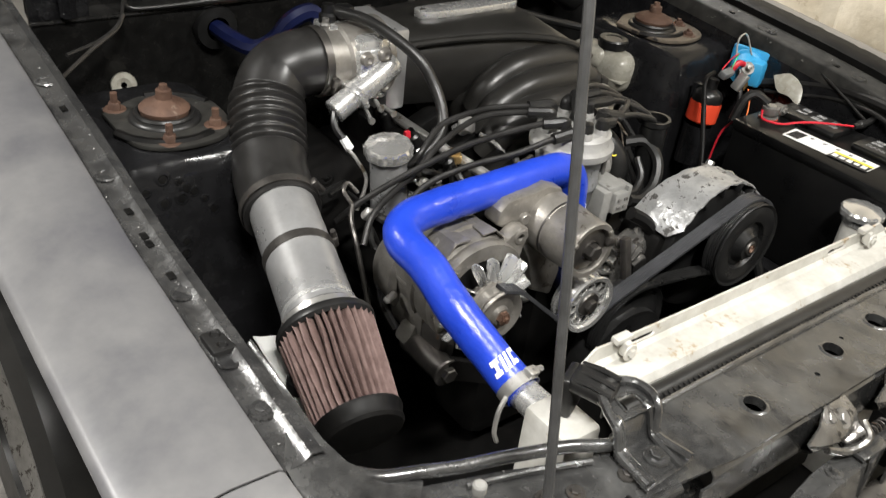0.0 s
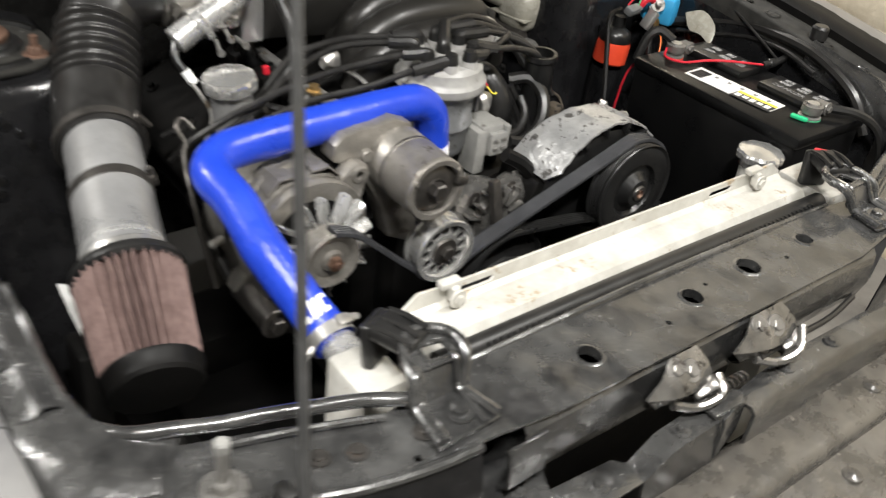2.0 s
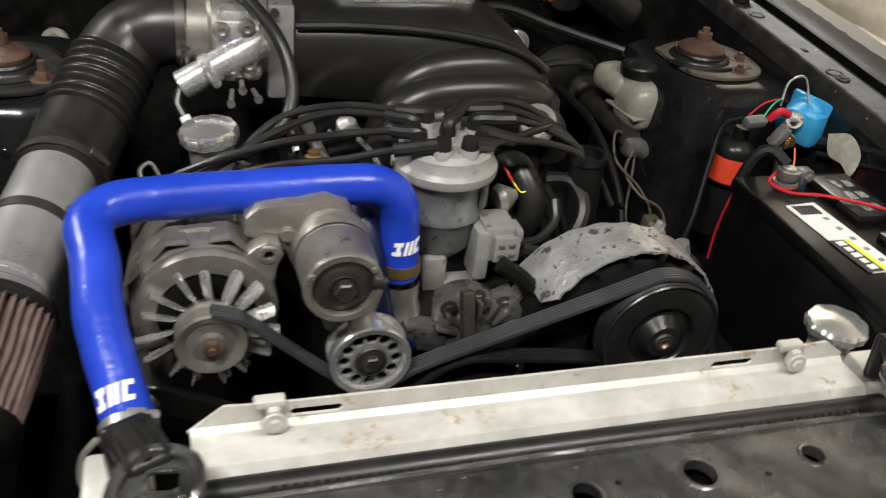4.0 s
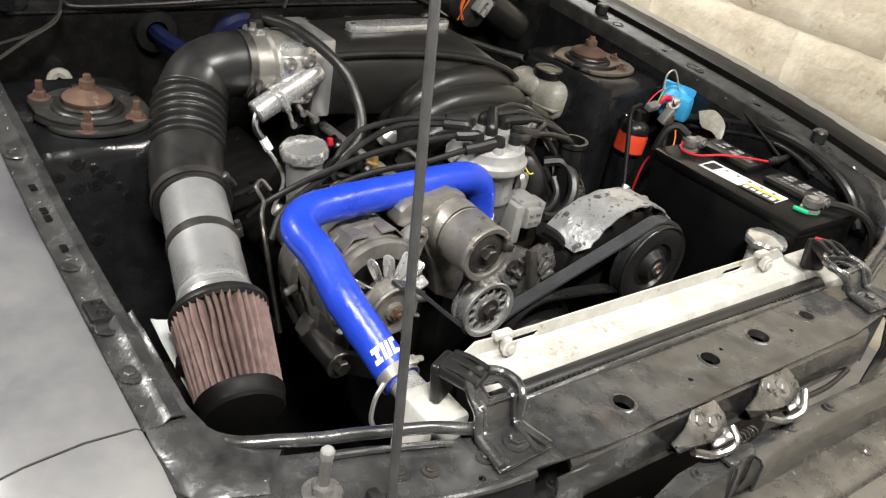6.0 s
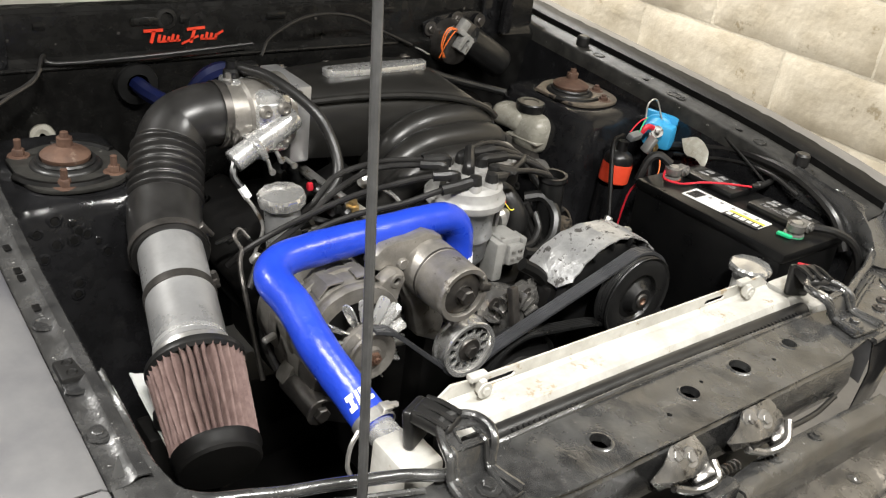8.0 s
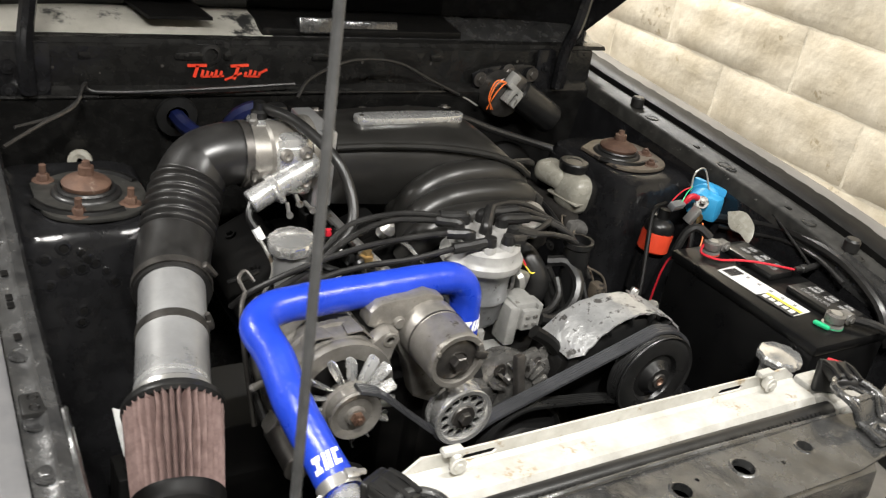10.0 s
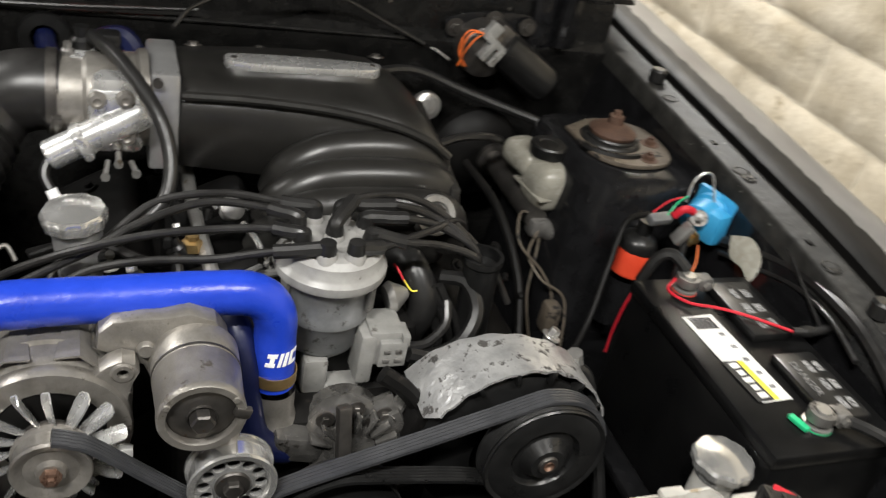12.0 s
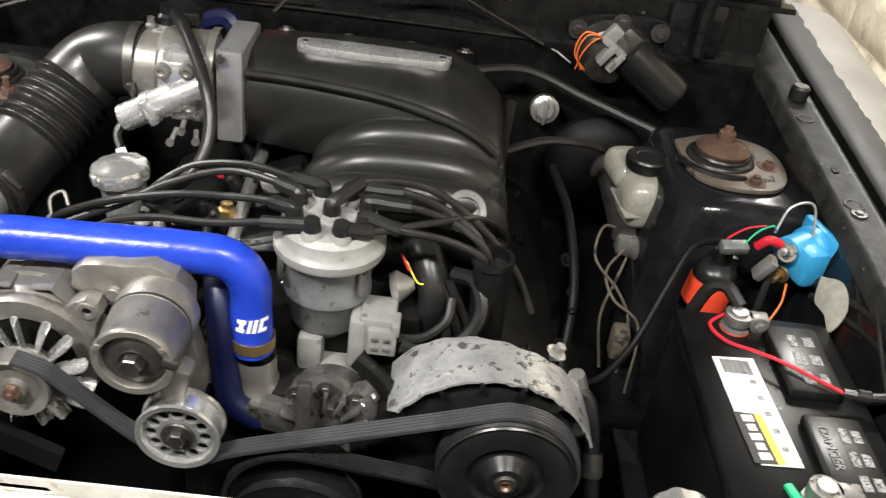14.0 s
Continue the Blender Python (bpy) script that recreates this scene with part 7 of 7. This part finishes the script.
    for k in range(3):
        cable("wire_loom", [(1.17 + k * 0.012, 0.99, 0.78), (1.20 + k * 0.014, 0.97, 0.71), (1.175 + k * 0.012, 0.95, 0.665), (1.14, 0.94, 0.66)], 0.006, RUBBER, "black looped wire beside the distributor")
    cable("thin_wire", [(1.142, 1.0, 0.795), (1.15, 0.99, 0.785), (1.16, 0.985, 0.775), (1.175, 0.985, 0.782)], 0.0011, YELLOW, "loose yellow wire by the distributor")
    cable("thin_wire", [(1.135, 1.0, 0.805), (1.14, 0.992, 0.80), (1.146, 0.988, 0.79)], 0.0015, RED, "red wire end by the distributor")
    cable("corrugated_hose", [(1.145, 0.925, 0.728), (1.175, 0.925, 0.722), (1.215, 0.935, 0.735), (1.235, 0.955, 0.765), (1.225, 0.98, 0.79), (1.20, 1.0, 0.785)], 0.0095, RUBBER, "black corrugated hose looping behind the distributor")
    # left and rear
    cable("firewall_wire", [(0.46, 1.44, 0.875), (0.52, 1.47, 0.88), (0.56, 1.50, 0.892), (0.58, 1.53, 0.915), (0.60, 1.53, 0.90), (0.75, 1.52, 0.905), (0.95, 1.525, 0.913)], 0.003, RUBBER_SOFT, "thin black wire along the firewall seam")
    cable("firewall_wire", [(0.44, 1.40, 0.86), (0.50, 1.45, 0.875), (0.55, 1.49, 0.885), (0.57, 1.51, 0.90)], 0.003, DARK_STEEL, "taped dark wire at the firewall corner")
    cable("heater_hose", [(0.735, 1.54, 0.85), (0.742, 1.49, 0.846), (0.762, 1.45, 0.842), (0.785, 1.425, 0.862), (0.806, 1.405, 0.9), (0.84, 1.40, 0.91), (0.86, 1.39, 0.88), (0.87, 1.38, 0.84)], 0.0145, BLUE_DARK, "blue silicone heater hose at the firewall")
    solo("hose_flange", lathe([(0.02, 0), (0.036, 0.002), (0.038, 0.008), (0.038, 0.02)], (0.735, 1.53, 0.85), (0, 1, 0), 28), PLASTIC, "black hose flange on the firewall", "flange")
    cable("injector_wire", [(0.757, 1.15, 0.80), (0.765, 1.13, 0.785), (0.77, 1.11, 0.76), (0.75, 1.10, 0.72)], 0.003, ZINC, "bare wire below the idle valve")
    cable("injector_wire", [(0.74, 1.0, 0.70), (0.70, 0.96, 0.72), (0.685, 0.93, 0.69), (0.69, 0.90, 0.66)], 0.006, RUBBER_SOFT, "black wire looping beside the alternator")
    cable("fuel_line", [(0.88, 1.03, 0.755), (0.90, 1.0, 0.79), (0.95, 0.99, 0.80), (0.98, 1.02, 0.79)], 0.0045, CHROME, "bent chrome fuel line")
    cable("fuel_line", [(0.80, 1.02, 0.745), (0.83, 1.0, 0.775), (0.86, 1.0, 0.77), (0.87, 1.02, 0.755)], 0.004, CHROME, "bent chrome pipe beside the oil filler")
    cable("fuel_line", [(0.94, 1.02, 0.772), (0.985, 1.04, 0.775), (1.0, 1.06, 0.775)], 0.004, CHROME, "short bright pipe by the fuel rail")
    rnd = random.Random(8)
    for k in range(14):
        x0, y0 = rnd.uniform(0.72, 0.98), rnd.uniform(0.98, 1.18)
        p = [(x0, y0, rnd.uniform(0.70, 0.75))]
        for _ in range(3):
            q = p[-1]
            p.append((q[0] + rnd.uniform(-0.05, 0.05), q[1] + rnd.uniform(-0.05, 0.05), min(0.79, max(0.69, q[2] + rnd.uniform(-0.03, 0.05)))))
        cable("engine_wire", p, rnd.choice((0.003, 0.004, 0.006)), rnd.choice((RUBBER, RUBBER_SOFT, RUBBER_SOFT, PLASTIC)), "black engine wire between the covers", "engine wires")
    # white sheet bracket below the filter
    s = thing("filter_bracket", (0.50, 0.88, 0.66), "bent white sheet metal bracket below the filter", "bracket")
    part("sheet", sheet([[V(0.506, 0.945, 0.688), V(0.513, 0.945, 0.684), V(0.54, 0.94, 0.68)], [V(0.504, 0.90, 0.682), V(0.512, 0.90, 0.678), V(0.54, 0.90, 0.674)], [V(0.503, 0.85, 0.676), V(0.511, 0.85, 0.672), V(0.54, 0.85, 0.668)], [V(0.502, 0.805, 0.670), V(0.51, 0.805, 0.666), V(0.53, 0.805, 0.662)]], 0.002), PAPER, s)
    part("bolt", lathe([(0, 0.02), (0.012, 0.02), (0.016, 0.016), (0.016, 0)], (0.515, 0.845, 0.676), (0, 0, 1), 14), RUBBER, s)
    part("leg", box(0.505, 0.86, 0.58, 0.03, 0.05, 0.17, 0.004), DARK, s)
    # support clip in red by the radiator end
    solo("red_wire_clip", box(1.416, 0.598, 0.809, 0.028, 0.010, 0.007, 0.003, (0, 0, -50)), RED, "red plastic clip on the rubber tongue beside the radiator cap", "clip")


# ---- wall of painted blocks, each block its own piece ----
def build_block_wall():
    w = solo("wall_east", box(WALL_X + 0.07, 1.2, 1.3, 0.12, 7.4, 2.6, 0), MORTAR, "cream painted rough concrete block wall", "wall", kind="structure")
    L, H, g = 0.57, 0.205, 0.009
    rnd = random.Random(21)
    meshes = []
    for k in range(6):
        bm = bmesh.new()
        bmesh.ops.create_grid(bm, x_segments=14, y_segments=6, size=0.5)
        for v in bm.verts:
            u, t = v.co.x * (L - g), v.co.y * (H - g)
            edge = abs(v.co.x) > 0.49 or abs(v.co.y) > 0.49
            v.co = V(0.0092 if edge else rnd.uniform(-0.003, 0.003), u + (rnd.uniform(-0.003, 0.003) if edge else 0), t + (rnd.uniform(-0.003, 0.003) if edge else 0))
        me = bpy.data.meshes.new("block")
        bmesh.ops.recalc_face_normals(bm, faces=bm.faces[:])
        bm.to_mesh(me)
        bm.free()
        for p in me.polygons:
            p.use_smooth = True
        me.materials.append(BLOCK)
        meshes.append(me)
    n = 0
    for row in range(12):
        z = 0.065 + row * H
        off = 0.0 if row % 2 else 0.285
        for col in range(13):
            y = -2.195 + off + col * L
            if y + L / 2 > 4.8:
                continue
            ob = new("block", meshes[rnd.randrange(6)])
            ob.parent = w
            ob.location = (WALL_X, y, z)
            n += 1


build_garage()
for lx, ly, _ in LAMPS:
    build_lamp(lx, ly)
build_car()
build_radiator()
build_hose()
build_engine()
build_alternator()
build_tensioner()
build_idler()
build_steering_pump()
build_belts()
build_intake()
build_throttle()
build_air_intake()
build_distributor()
build_battery()
build_right_side()
build_cables()
build_block_wall()
